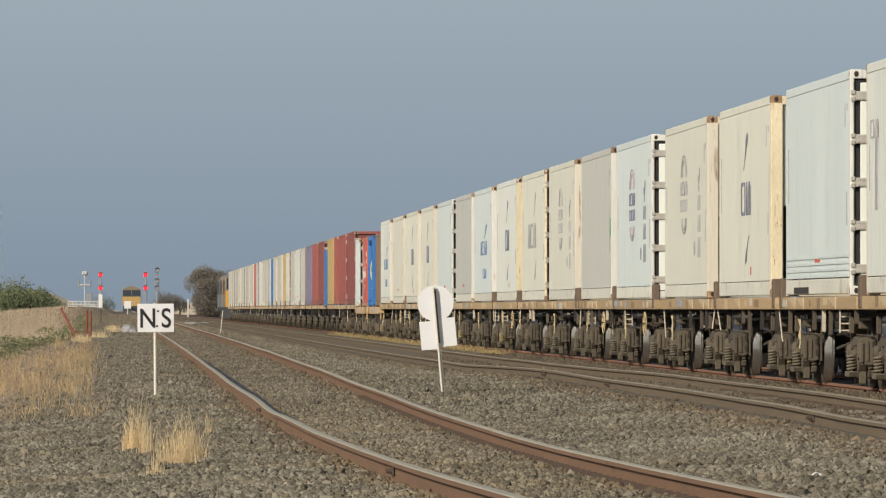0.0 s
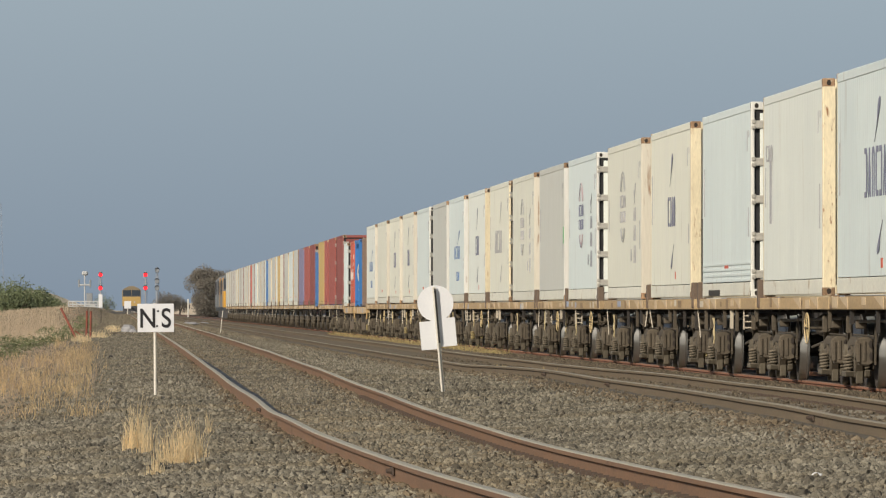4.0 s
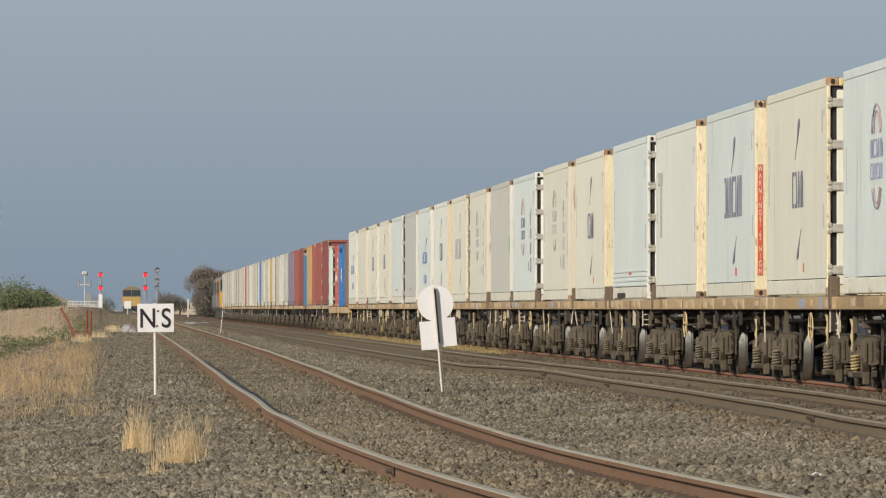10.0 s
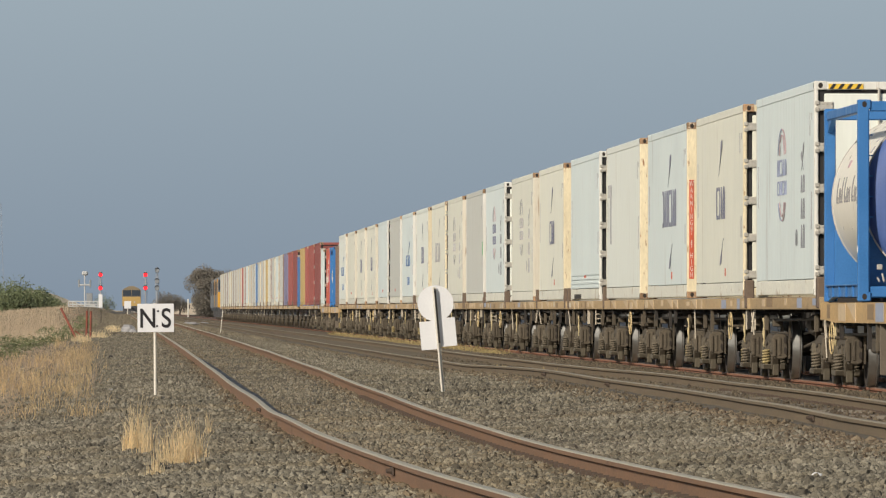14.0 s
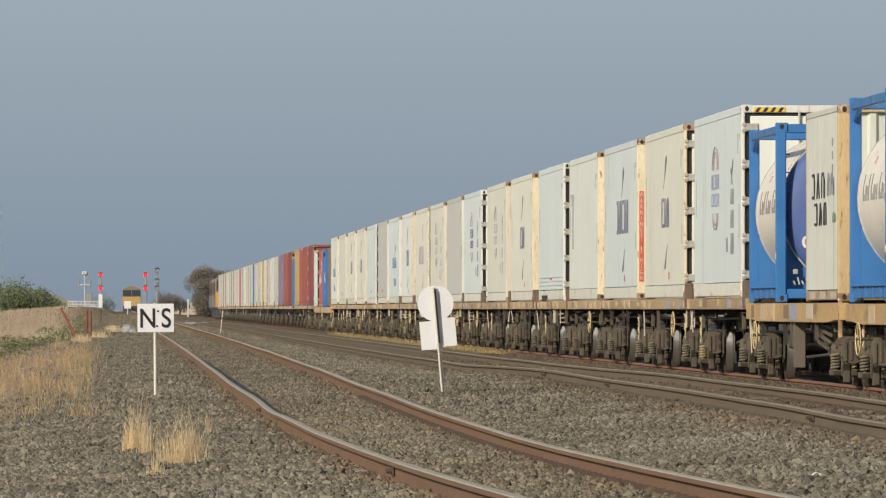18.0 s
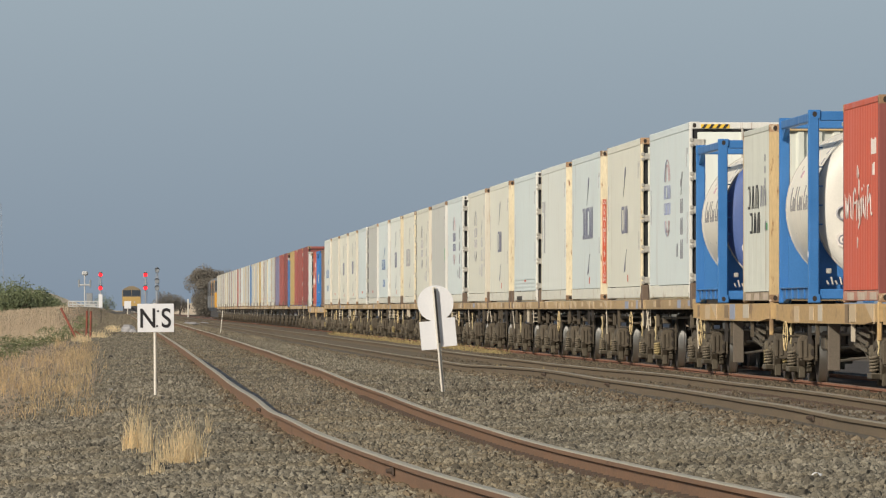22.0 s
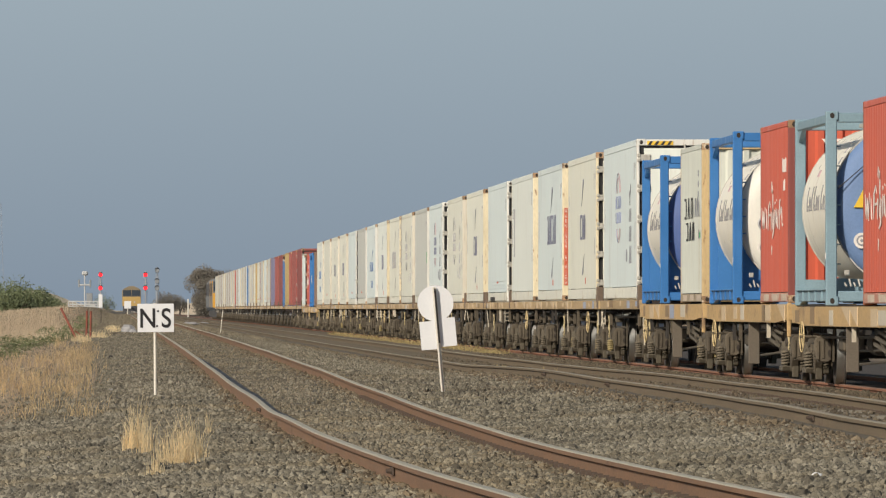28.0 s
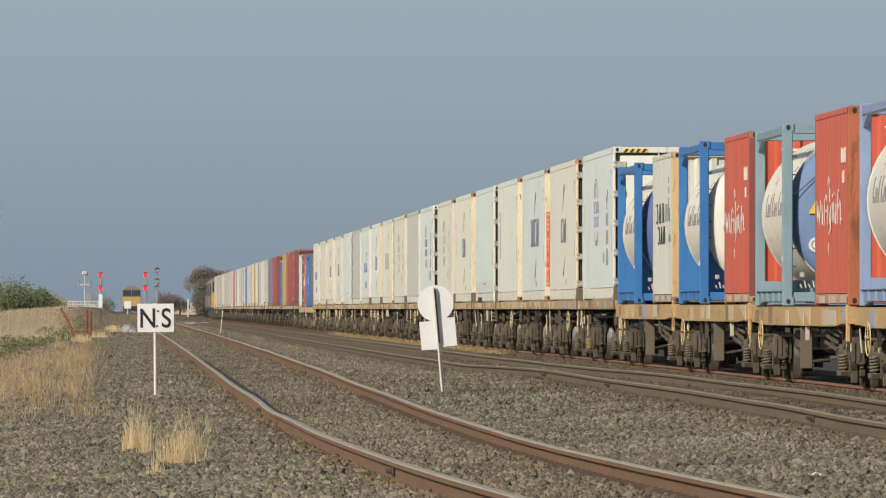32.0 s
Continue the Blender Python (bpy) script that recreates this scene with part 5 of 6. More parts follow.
def wagon(y, y0, y1, b0, b1, deck_z, sill, paint, keyed, seed, tankwagon=False):
    """A container flat wagon. y: where its zero stands; the body runs from y0 to y1, bogies at b0 and b1."""
    r = random.Random(seed)
    w = tagged(new("container_wagon"), "tan-painted steel container flat wagon on two dusty bogies" if not tankwagon
               else "dull yellow skeletal container wagon with deep side sills", "rail wagon", group="wagons of the freight train")
    zt, zb = deck_z - 0.015, deck_z - 0.015 - sill
    key = (round(y1 - y0, 2), paint, round(zt, 3))
    for sx in (-1, 1):
        def side():
            bm = bmesh.new()
            xa, xb = sorted((sx * 1.23, sx * 1.11))
            if tankwagon:
                prism(bm, [(y0, zt), (y0, zb + 0.035), (y0 + 0.9, zb + 0.035), (y0 + 2.6, zb), (y1 - 2.6, zb), (y1 - 0.9, zb + 0.035), (y1, zb + 0.035), (y1, zt)], xa, xb)
            else:
                bevel_box(bm, xa, xb, y0, y1, zb, zt, 0.01)
            return bm
        part("side_sill", cached(("side_sill", sx) + key, side, M[paint]), None, w)

    def spine():
        bm = bmesh.new()
        box(bm, -0.28, 0.28, y0 + 0.1, y1 - 0.1, zb - 0.28, zt - 0.06)
        k = y0 + 1.2
        while k < y1 - 1:
            box(bm, -1.12, 1.12, k - 0.06, k + 0.06, zb - 0.04, zt - 0.05)
            k += 1.7
        for k in (y0 + 0.05, y1 - 0.15):
            box(bm, -1.12, 1.12, k, k + 0.1, zb, zt - 0.01)
        return bm
    part("underframe", cached(("underframe",) + key, spine, M["under"]), None, w)
    for k, s in ((y0, -1), (y1, 1)):
        bm = bmesh.new()
        bevel_box(bm, -0.09, 0.09, *sorted((k, k + s * 0.42)), 0.80, 1.0, 0.02)
        part("coupler", bm, M["bogie"], w)
    # ribs, patches and brackets along the visible sill
    n = int((y1 - y0) / 1.55)
    for i in range(n):
        yy = y0 + 0.5 + i * 1.55 + r.uniform(-0.2, 0.2)
        kind = r.random()
        if kind < (0.06 if tankwagon else 0.20):
            part("sill_gusset", cached(("sill_gusset", round(zt, 3)), lambda: gusset(zt, zb), M["patch"]), None, w).location.y = yy
        elif kind < 0.6:
            bm = bmesh.new()
            box(bm, -1.236, -1.228, yy, yy + r.uniform(0.25, 1.3), zb + r.uniform(0.0, 0.06), zt - r.uniform(0.0, 0.05))
            part("data_panel", bm, M[r.choice(["pale", "patch", "patch", "patch_dark", "patch_blue"])], w)
        if r.random() < 0.26 and not (b0 - 1.6 < yy < b0 + 1.6 and tankwagon):
            bm = bmesh.new()
            h = r.uniform(0.18, 0.34)
            wd = r.uniform(0.05, 0.16)
            prism(bm, [(yy, zb + 0.01), (yy + wd, zb + 0.01), (yy + wd + r.uniform(-0.04, 0.06), zb - h), (yy + 0.03, zb - h)], -1.20, -1.15)
            part("hanger", bm, M[r.choice(["pale", "bogie", "under", "under"])] if y < 300 else M["under"], w)
    bm = bmesh.new()
    tube(bm, (-1.0, y0 + 0.6, zb - 0.12), (-1.0, y1 - 0.6, zb - 0.16), 0.022, seg=6)
    part("brake_pipe", bm, M["bogie"], w)
    bm = bmesh.new()
    for k in (0.35, 0.62):
        tube(bm, (-0.95, b0 + 1.7, zb - 0.1 - k * 0.5), (-0.7, b1 - 1.9, zb - 0.1 - k * 0.7), 0.02, seg=6)
    part("brake_rod", bm, M["bogie"], w)
    bm = bmesh.new()
    tube(bm, (-0.72, (b0 + b1) / 2 - 0.5, zb - 0.22), (-0.72, (b0 + b1) / 2 + 0.4, zb - 0.22), 0.16, seg=16)
    part("air_reservoir", bm, M["bogie"], w, smooth=True)
    # hoses and loose pale rods at the ends
    for k in (y0 - 0.05, y1 - 0.1):
        if r.random() < 0.35:
            bm = bmesh.new()
            tube(bm, (-1.17, k + 0.15, zb), (-1.17 + r.uniform(-0.05, 0.05), k + 0.1, zb - r.uniform(0.3, 0.5)), 0.011, seg=6)
            part("uncoupling_rod", bm, M["pale"], w)
    if not tankwagon and y < 330 and r.random() < 0.4:
        yy = r.choice([b0 - 1.0, b1 - 1.5, b0 + 1.4])
        bm = bmesh.new()
        for xx in (-1.19, -1.06):
            box(bm, xx, xx + 0.018, yy, yy + 0.05, zb - 0.30, zb + 0.01)
        for zz in (0.10, 0.19, 0.28):
            box(bm, -1.176, -1.056, yy + 0.01, yy + 0.04, zb - zz, zb - zz + 0.018)
        part("step", bm, M["pale"], w, "pale welded foot step")
    if not tankwagon:
        for k in (y0 + 0.18, y1 - 0.55):
            if r.random() < 0.45:
                bm = bmesh.new()
                bevel_box(bm, -1.25, -1.12, k, k + 0.37, zb + 0.02, zt + 0.27, 0.015)
                part("end_stanchion", bm, M["brownsteel"], w, "brown steel end post")
    else:
        bm = bmesh.new()
        bevel_box(bm, -1.242, -1.185, y0 + 0.02, y0 + 0.14, zb - 0.20, zt + 0.02, 0.012)
        part("end_stanchion", bm, M["deck_yellow"], w, "tan steel end post")
        bm = bmesh.new()
        bevel_box(bm, -1.20, -1.035, b1 - 8.0, b1 - 7.95, 0.20, zb + 0.10, 0.008)
        part("side_plate", bm, M["plate"], w, "grey steel side plate below the sill")
        for k in range(4):
            bm = bmesh.new()
            prism(bm, [(b0 + 1.5, 0.47 + 0.09 * k), (b0 + 1.5, 0.51 + 0.09 * k), (b0 + 3.4, 0.60 + 0.08 * k), (b0 + 3.4, 0.56 + 0.08 * k)], -1.14 + 0.02 * k, -1.11 + 0.02 * k)
            part("rigging_bar", bm, M["dust"], w)
        bm = bmesh.new()
        tube(bm, (-1.08, b0 + 1.3, 0.34), (-1.04, b0 + 4.6, 0.80), 0.022, seg=8)
        part("brake_rod", bm, M["bogie"], w)
        bm = bmesh.new()
        bevel_box(bm, -0.98, -0.70, b1 - 4.4, b1 - 3.6, 0.45, 0.72, 0.03)
        part("valve_chest", bm, M["bogie"], w)
    if (r.random() < 0.42 or tankwagon) and y < 330:
        handwheel(w, b0 + r.choice([0.9, 1.3, 0.2]) if not tankwagon else b1 - 0.8, 0.76 if not tankwagon else 0.64)
    bogie(w, b0, keyed, y < 420)
    bogie(w, b1, keyed, y < 420)
    MOVERS.append((w, MAIN_X, y, 0.0))
    return w


def gusset(zt, zb):
    bm = bmesh.new()
    prism(bm, [(0, zt - 0.005), (1.5, zt - 0.005), (0.0, zb + 0.01)], -1.242, -1.229)
    return bm


M["patch"] = surface("light_tan_patch", (0.52, 0.41, 0.27), 0.7, scale=4, vary=0.2)
M["patch_dark"] = surface("dark_tan_patch", (0.24, 0.17, 0.10), 0.75, scale=4, vary=0.25)
M["patch_blue"] = surface("blue_grey_patch", (0.30, 0.34, 0.44), 0.65, scale=4, vary=0.2)
M["brownsteel"] = surface("brown_stanchion", (0.13, 0.095, 0.07), 0.75, scale=6, vary=0.25)
M["plate"] = surface("dusty_grey_plate", (0.125, 0.105, 0.082), 0.8, scale=3, vary=0.2)


# ---- locomotives ----
def locomotive(nose, flank, label, name="diesel_locomotive"):
    """A full-width diesel locomotive; its end at y = 0 shows towards -y, length 22 m."""
    t = tagged(new(name), label, "locomotive")
    L = 22.0
    bm = bmesh.new()
    t2 = bmesh.new()
    arch = [(1.45 * math.cos(radians(8 + 164 * i / 12)), 3.25 + 0.92 * math.sin(radians(164 * i / 12 + 8)) ** 0.8) for i in range(13)]
    prism(t2, [(-1.45, 1.15), (1.45, 1.15)] + arch, 0.551, L - 0.5)
    merge(bm, t2, Matrix(((0, 1, 0, 0), (1, 0, 0, 0), (0, 0, 1, 0), (0, 0, 0, 1))))
    bmesh.ops.recalc_face_normals(bm, faces=bm.faces)
    part("body", bm, M[flank], t)
    bm = bmesh.new()
    prism(bm, [(0.40, 1.15), (0.56, 1.15), (0.56, 2.55), (0.46, 2.45)], -1.40, 1.40)
    part("nose", bm, M[nose], t)
    for sx in (-1, 1):
        bm = bmesh.new()
        box(bm, *sorted((sx * 1.455, sx * 1.40)), 0.6, 4.2, 1.2, 3.7)
        part("cab_side", bm, M[nose], t)
        bm = bmesh.new()
        prism(bm, [(0.56, 2.70), (0.50, 2.70), (0.53, 3.62), (0.56, 3.62)], *sorted((sx * 0.04, sx * 1.34)))
        part("windscreen", bm, M["glass"], t)
        bm = bmesh.new()
        box(bm, *sorted((sx * 0.10, sx * 1.38)), 0.44, 0.50, 1.22, 1.50)
        part("marker_panel", bm, M["loco_roof"], t)
        bm = bmesh.new()
        lathe(bm, [(0.36, 0.13), (0.42, 0.13)], 'Y', 14, at=(sx * 0.45, 0, 1.75))
        part("headlight", bm, M["hinge"], t)
        bm = bmesh.new()
        box(bm, *sorted((sx * 1.46, sx * 1.452)), 1.5, 2.6, 2.5, 3.25)
        part("cab_window", bm, M["glass"], t)
    bm = bmesh.new()
    box(bm, -0.5, 0.5, 3.0, L - 3.0, 4.10, 4.24)
    part("roof_hatch", bm, M["loco_dark" if flank != "loco_roof" else flank], t)
    bm = bmesh.new()
    prism(bm, [(0.15, 0.25), (0.55, 0.25), (0.55, 1.15), (0.40, 1.15)], -1.35, 1.35)
    part("pilot", bm, M["loco_dark"], t)
    bm = bmesh.new()
    box(bm, -1.35, 1.35, 0.5, L - 0.5, 0.85, 1.15)
    part("underframe", bm, M["loco_dark"], t)
    bm = bmesh.new()
    bevel_box(bm, -1.2, 1.2, 8.0, 14.0, 0.3, 0.85, 0.08)
    part("fuel_tank", bm, M["loco_dark"], t)
    bm = bmesh.new()
    bevel_box(bm, -0.1, 0.1, -0.45, 0.2, 0.78, 1.0, 0.02)
    part("coupler", bm, M["loco_dark"], t)
    for yb in (4.0, L - 4.0):
        bm = bmesh.new()
        for sx in (-1, 1):
            bevel_box(bm, *sorted((sx * 0.95, sx * 1.15)), yb - 2.4, yb + 2.4, 0.40, 0.85, 0.05)
        b = part("bogie", bm, M["loco_dark"], t)
        for k in (-1.8, 0, 1.8):
            w = part("wheelset", MESH[("wheelset",)], None, b)
            w.location = (0, yb + k, 0.46)
    for i in range(6):
        bm = bmesh.new()
        box(bm, -1.46, -1.452, 5.5 + i * 2.4, 7.2 + i * 2.4, 2.3, 3.5)
        part("grille", bm, M["loco_dark"], t)
    return t


# ---- lineside things ----
def ns_sign():
    x, y = spot(275, 702)
    zg = ground_z(x, y)
    s = tagged(new("lineside_sign"), "white board with black letters N S on a thin post", "sign")
    s.matrix_basis = pose(x, y, zg, 0, -0.4, 0)
    k = y / FOCAL
    zc = EYE_Z + (547 - 563) * k - zg
    bm = bmesh.new()
    tube(bm, (0, 0, -0.2), (0, 0, zc + 0.185), 0.018, seg=10)
    part("post", bm, M["post_white"], s)
    bm = bmesh.new()
    bevel_box(bm, -0.215, 0.237, -0.028, -0.020, zc - 0.176, zc + 0.176, 0.003)
    b = part("board", bm, M["sign_white"], s)
    for ch, px in (("N", -0.088), ("S", 0.140)):
        cu = bpy.data.curves.new("letter", 'FONT')
        cu.body = ch
        cu.size = 0.335
        cu.extrude = 0.002
        cu.offset = 0.004
        cu.align_x = 'CENTER'
        cu.materials.append(M["sign_black"])
        o = new("letter", cu)
        o.parent = b
        o.matrix_basis = pose(px, -0.032, zc - 0.115, 90, 0, 0) @ Matrix.Diagonal((0.84, 1, 1, 1))
    for px, pz in ((0.040, 0.085), (0.027, -0.10)):
        bm = bmesh.new()
        lathe(bm, [(-0.034, 0.013), (-0.029, 0.013)], 'Y', 12, at=(px, 0, zc + pz))
        part("bolt", bm, M["sign_black"], b)


def disc_sign():
    x, y = spot(784, 697)
    k = y / FOCAL
    zg = ground_z(x, y)
    s = tagged(new("disc_sign"), "white round disc above two square plates on a leaning post", "sign")
    s.matrix_basis = pose(x, y, zg, 0, -5.0, 0)
    top = EYE_Z + (547 - 508) * k - zg
    bm = bmesh.new()
    bevel_box(bm, -0.022, 0.0, -0.07, -0.03, -0.25, top, 0.004)
    box(bm, -0.022, 0.024, -0.035, -0.028, -0.25, top)
    part("post", bm, M["post_white"], s)
    # Near-black strip down the right of the post, over disc and plates.
    bm = bmesh.new()
    box(bm, 0.001, 0.022, -0.060, -0.036, 0.62, top - 0.02)
    part("channel_lip", bm, M["post_dark"], s)
    zc = EYE_Z + (547 - 536.5) * k - zg
    bm = bmesh.new()
    lathe(bm, [(0.0, 0.222), (0.006, 0.222)], 'Y', 48, at=(0.005, 0, zc))
    part("disc", bm, M["sign_white"], s)
    zb = EYE_Z + (547 - 590) * k - zg
    for x0, x1, dz in ((-0.215, -0.008, -0.012), (0.024, 0.225, 0.012)):
        bm = bmesh.new()
        box(bm, x0, x1, -0.004, 0.002, zb - 0.18 + dz, zb + 0.17 + dz)
        part("square_plate", bm, M["sign_white"], s)


def signal(x, y, lamps, mast="signal_grey", boards=(), name="colour_light_signal", lit=True, base=-0.4, label=""):
    s = tagged(new(name), label, "railway signal")
    s.location = (x, y, base)
    zmax = max(lamps) - base + 0.5
    bm = bmesh.new()
    tube(bm, (0, 0, -0.3), (0, 0, zmax), 0.09, 0.07, seg=10)
    part("mast", bm, M[mast], s)
    for z in lamps:
        z -= base
        bm = bmesh.new()
        bevel_box(bm, -0.26, 0.26, -0.30, -0.10, z - 0.30, z + 0.40, 0.08)
        h = part("head", bm, M["signal_dark"], s)
        bm = bmesh.new()
        lathe(bm, [(-0.36, 0.29), (-0.31, 0.29)], 'Y', 20, at=(0, 0, z))
        part("lens", bm, M["red_lamp"] if lit else M["mast_grey"], h)
        bm = bmesh.new()
        for i in range(9):
            a, b = math.pi * i / 9, math.pi * (i + 1) / 9
            tube(bm, (0.37 * math.cos(a), -0.30, z + 0.37 * math.sin(a)), (0.37 * math.cos(a), -0.55, z + 0.37 * math.sin(a)), 0.035, seg=5)
        part("hood", bm, M["signal_dark"], h)
    for z0, z1, wd in boards:
        bm = bmesh.new()
        bevel_box(bm, -wd, wd, -0.25, -0.12, z0 - base, z1 - base, 0.02)
        part("board", bm, M["sign_white"], s)
    bm = bmesh.new()
    for sx in (-0.25, 0.25):
        tube(bm, (sx, 0.2, 0), (sx, 0.2, zmax - 1.0), 0.025, seg=6)
    for i in range(int((zmax - 1) / 0.35)):
        tube(bm, (-0.25, 0.2, 0.35 * i + 0.2), (0.25, 0.2, 0.35 * i + 0.2), 0.018, seg=5)
    part("ladder", bm, M[mast], s)
    return s


def leaves(n, radius, size, rng, flat=1.0, count=38):
    """Clumps of small leaf blades gathered on an uneven crown."""
    bm = bmesh.new()
    lobes = []
    while len(lobes) < count:
        d = Vector((rng.uniform(-1, 1), rng.uniform(-1, 1), rng.uniform(-0.9, 1)))
        if d.length < 1:
            lobes.append((Vector((d.x, d.y, d.z * flat)) * radius * 0.74, radius * rng.uniform(0.22, 0.42)))
    for _ in range(n):
        c, r = rng.choice(lobes)
        d = Vector((rng.gauss(0, 1), rng.gauss(0, 1), rng.gauss(0, 1))).normalized() * r * rng.random() ** 0.4
        p = c + d
        a = Vector((rng.gauss(0, 1), rng.gauss(0, 1), rng.gauss(0, 1))).normalized() * size * rng.uniform(0.5, 1.2)
        b = a.cross(Vector((rng.gauss(0, 1), rng.gauss(0, 1), rng.gauss(0, 1)))).normalized() * size * rng.uniform(0.2, 0.5)
        bm.faces.new([bm.verts.new(q) for q in (p - a, p + b, p + a, p - b)])
    return bm


M["leaf"] = surface("eucalypt_leaf", (0.135, 0.165, 0.085), 0.7, scale=1.2, vary=0.35)
# Leaf colour lightened and greyed to stand for haze over the far trees.
M["leaf_hazed"] = surface("haze_greyed_leaf", (0.165, 0.150, 0.125), 0.75, scale=1.2, vary=0.35)
M["scrub"] = surface("low_green_scrub", (0.15, 0.175, 0.085), 0.8, scale=1.5, vary=0.35)
M["bark"] = surface("grey_bark", (0.14, 0.115, 0.09), 0.9, scale=4, vary=0.3)


def tree(x, y, z, h, r, seed, leaf="leaf", n=2600, squash=0.8, name="tree", label="dark green spreading tree beside the line"):
    rng = random.Random(seed)
    t = tagged(new(name), label, "tree")
    t.location = (x, y, z)
    th = h - r * squash
    bm = bmesh.new()
    tube(bm, (0, 0, -0.5), (0.1, 0, th * 0.6), 0.045 * h, 0.03 * h, seg=9)
    for i in range(7):
        a = 2 * math.pi * i / 7 + rng.uniform(-0.3, 0.3)
        tube(bm, (0.1, 0, th * rng.uniform(0.35, 0.6)), (r * 0.6 * math.cos(a), r * 0.6 * math.sin(a), th + r * rng.uniform(-0.2, 0.4)), 0.02 * h, 0.006 * h, seg=6)
    part("trunk", bm, M["bark"], t)
    bm = leaves(int(n * 1.6), r, r * 0.042, rng, squash)
    bmesh.ops.translate(bm, verts=bm.verts[:], vec=(0, 0, th))
    part("crown", bm, M[leaf], t)
    return t


M["straw_brown"] = surface("brown_dead_grass", (0.46, 0.36, 0.27), 0.85, scale=3, vary=0.35)
M["paddock"] = surface("pale_paddock_straw", (0.62, 0.51, 0.37), 0.85, scale=0.3, fine=3, vary=0.25)
M["verge"] = surface("yellow_verge_grass", (0.52, 0.41, 0.19), 0.85, scale=3, vary=0.35)
M["straw"] = surface("dry_straw_grass", (0.84, 0.68, 0.42), 0.8, scale=14, vary=0.35)
M["straw_dull"] = surface("dull_straw_grass", (0.72, 0.54, 0.30), 0.85, stretch=(1, 0.15, 1), scale=3, vary=0.35, stain=(0.42, 0.30, 0.175), stain_at=0.49, stain_scale=2.2)


def blades(bm, rng, x, y, z, h, lean, w):
    """One grass blade, three-sided and tapering, bent at half height."""
    a = rng.uniform(0, 6.28)
    dx, dy = lean * math.cos(a), lean * math.sin(a)
    base = [bm.verts.new((x + w * math.cos(q), y + w * math.sin(q), z)) for q in (0.2, 2.3, 4.4)]
    mid = [bm.verts.new((x + dx * 0.3 + 0.7 * w * math.cos(q), y + dy * 0.3 + 0.7 * w * math.sin(q), z + h * 0.6)) for q in (0.2, 2.3, 4.4)]
    tip = bm.verts.new((x + dx, y + dy, z + h))
    for i in range(3):
        j = (i + 1) % 3
        bm.faces.new((base[i], base[j], mid[j], mid[i]))
        bm.faces.new((mid[i], mid[j], tip))


def tuft(x, y, r, h, n, seed, mat="straw", w=0.0035, label="clump of dry straw-coloured grass growing in the ballast"):
    rng = random.Random(seed)
    bm = bmesh.new()
    for _ in range(n):
        px, py = rng.gauss(0, r * 0.5), rng.gauss(0, r * 0.8)
        hh = h * rng.triangular(0.2, 1.35, 0.6) * math.exp(-(px / r) ** 2 * 0.55)
        blades(bm, rng, px, py, ground_z(x + px, y + py) - ground_z(x, y) - 0.02, hh, rng.triangular(0.01, 0.55, 0.08) * hh, w * rng.uniform(0.7, 1.4))
    o = tagged(new("grass_clump", finish("grass_clump", bm, M[mat])), label, "grass", group="dry grass clumps")
    o.location = (x, y, ground_z(x, y))
    return o


def grass_field(name, label, pts, mat, w, hmin, hmax, seed):
    rng = random.Random(seed)
    bm = bmesh.new()
    for x, y in pts:
        blades(bm, rng, x, y, ground_z(x, y) - 0.02, rng.uniform(hmin, hmax), rng.uniform(0.02, 0.22), w * rng.uniform(0.7, 1.5))
    tagged(new(name, finish(name, bm, M[mat])), label, "grass", kind="stuff")


def px_x(px, y):
    return (px - 205.4) / FOCAL * y


# ---- put the place together ----
ground()
stones()
_bm = bmesh.new()
prism(_bm, [(-0.05, -0.02), (0.05, -0.02), (0.04, 0.03), (-0.04, 0.03)], -0.03, 0.04)
MESH[("rail_clip",)] = finish("rail_clip", _bm, M["clip"])
track("siding_track", "rusty siding rails curving over grey ballast", near_x, near_z, 30, 1800, M["rail"], M["rail_top"], near_sag, sleepers=(46.4, 118), sunk=0.0, joints=(103.5, 64.0))
track("middle_track", "brown rusted middle track rails", mid_x, mid_z, 20, 2400, M["rail_mid"], M["rail_top_mid"],
      mid_sag, sleepers=(94, 126), sunk=-0.012, joints=(145.0, 126.0, 88.0))
track("main_track", "main line rails with red rust on the web", lambda y: MAIN_X, lambda y: 0.0, -60, 2600, M["rail_red"], M["rail_red_top"])
ns_sign()
disc_sign()


def switch_blade():
    """An added blade standing in for the shade strip along the left siding rail."""
    vs, fs = [], []
    n = 44
    for i in range(n):
        y = 89.0 + 2.0 * i
        f = math.sin(math.pi * i / (n - 1)) ** 0.6
        x, z = near_x(y) - 0.7525 + 0.030, near_z(y) + near_sag(y) - 0.001
        vs += [(x, y, z - 0.05), (x, y, z), (x + 0.008 + 0.055 * f, y, z), (x + 0.008 + 0.055 * f, y, z - 0.05)]
    for i in range(n - 1):
        for j in range(4):
            k = (j + 1) % 4
            fs.append((4 * i + j, 4 * i + k, 4 * i + 4 + k, 4 * i + 4 + j))
    fs += [(0, 1, 2, 3), (4 * n - 1, 4 * n - 2, 4 * n - 3, 4 * n - 4)]
    me = bpy.data.meshes.new("switch_blade")
    me.from_pydata(vs, [], fs)
    me.materials.append(M["shade_steel"])
    tagged(new("switch_blade", me), "near-black blade against the siding rail, its shade put into the colour", "switch blade", kind="structure")


switch_blade()
wheelset_mesh()

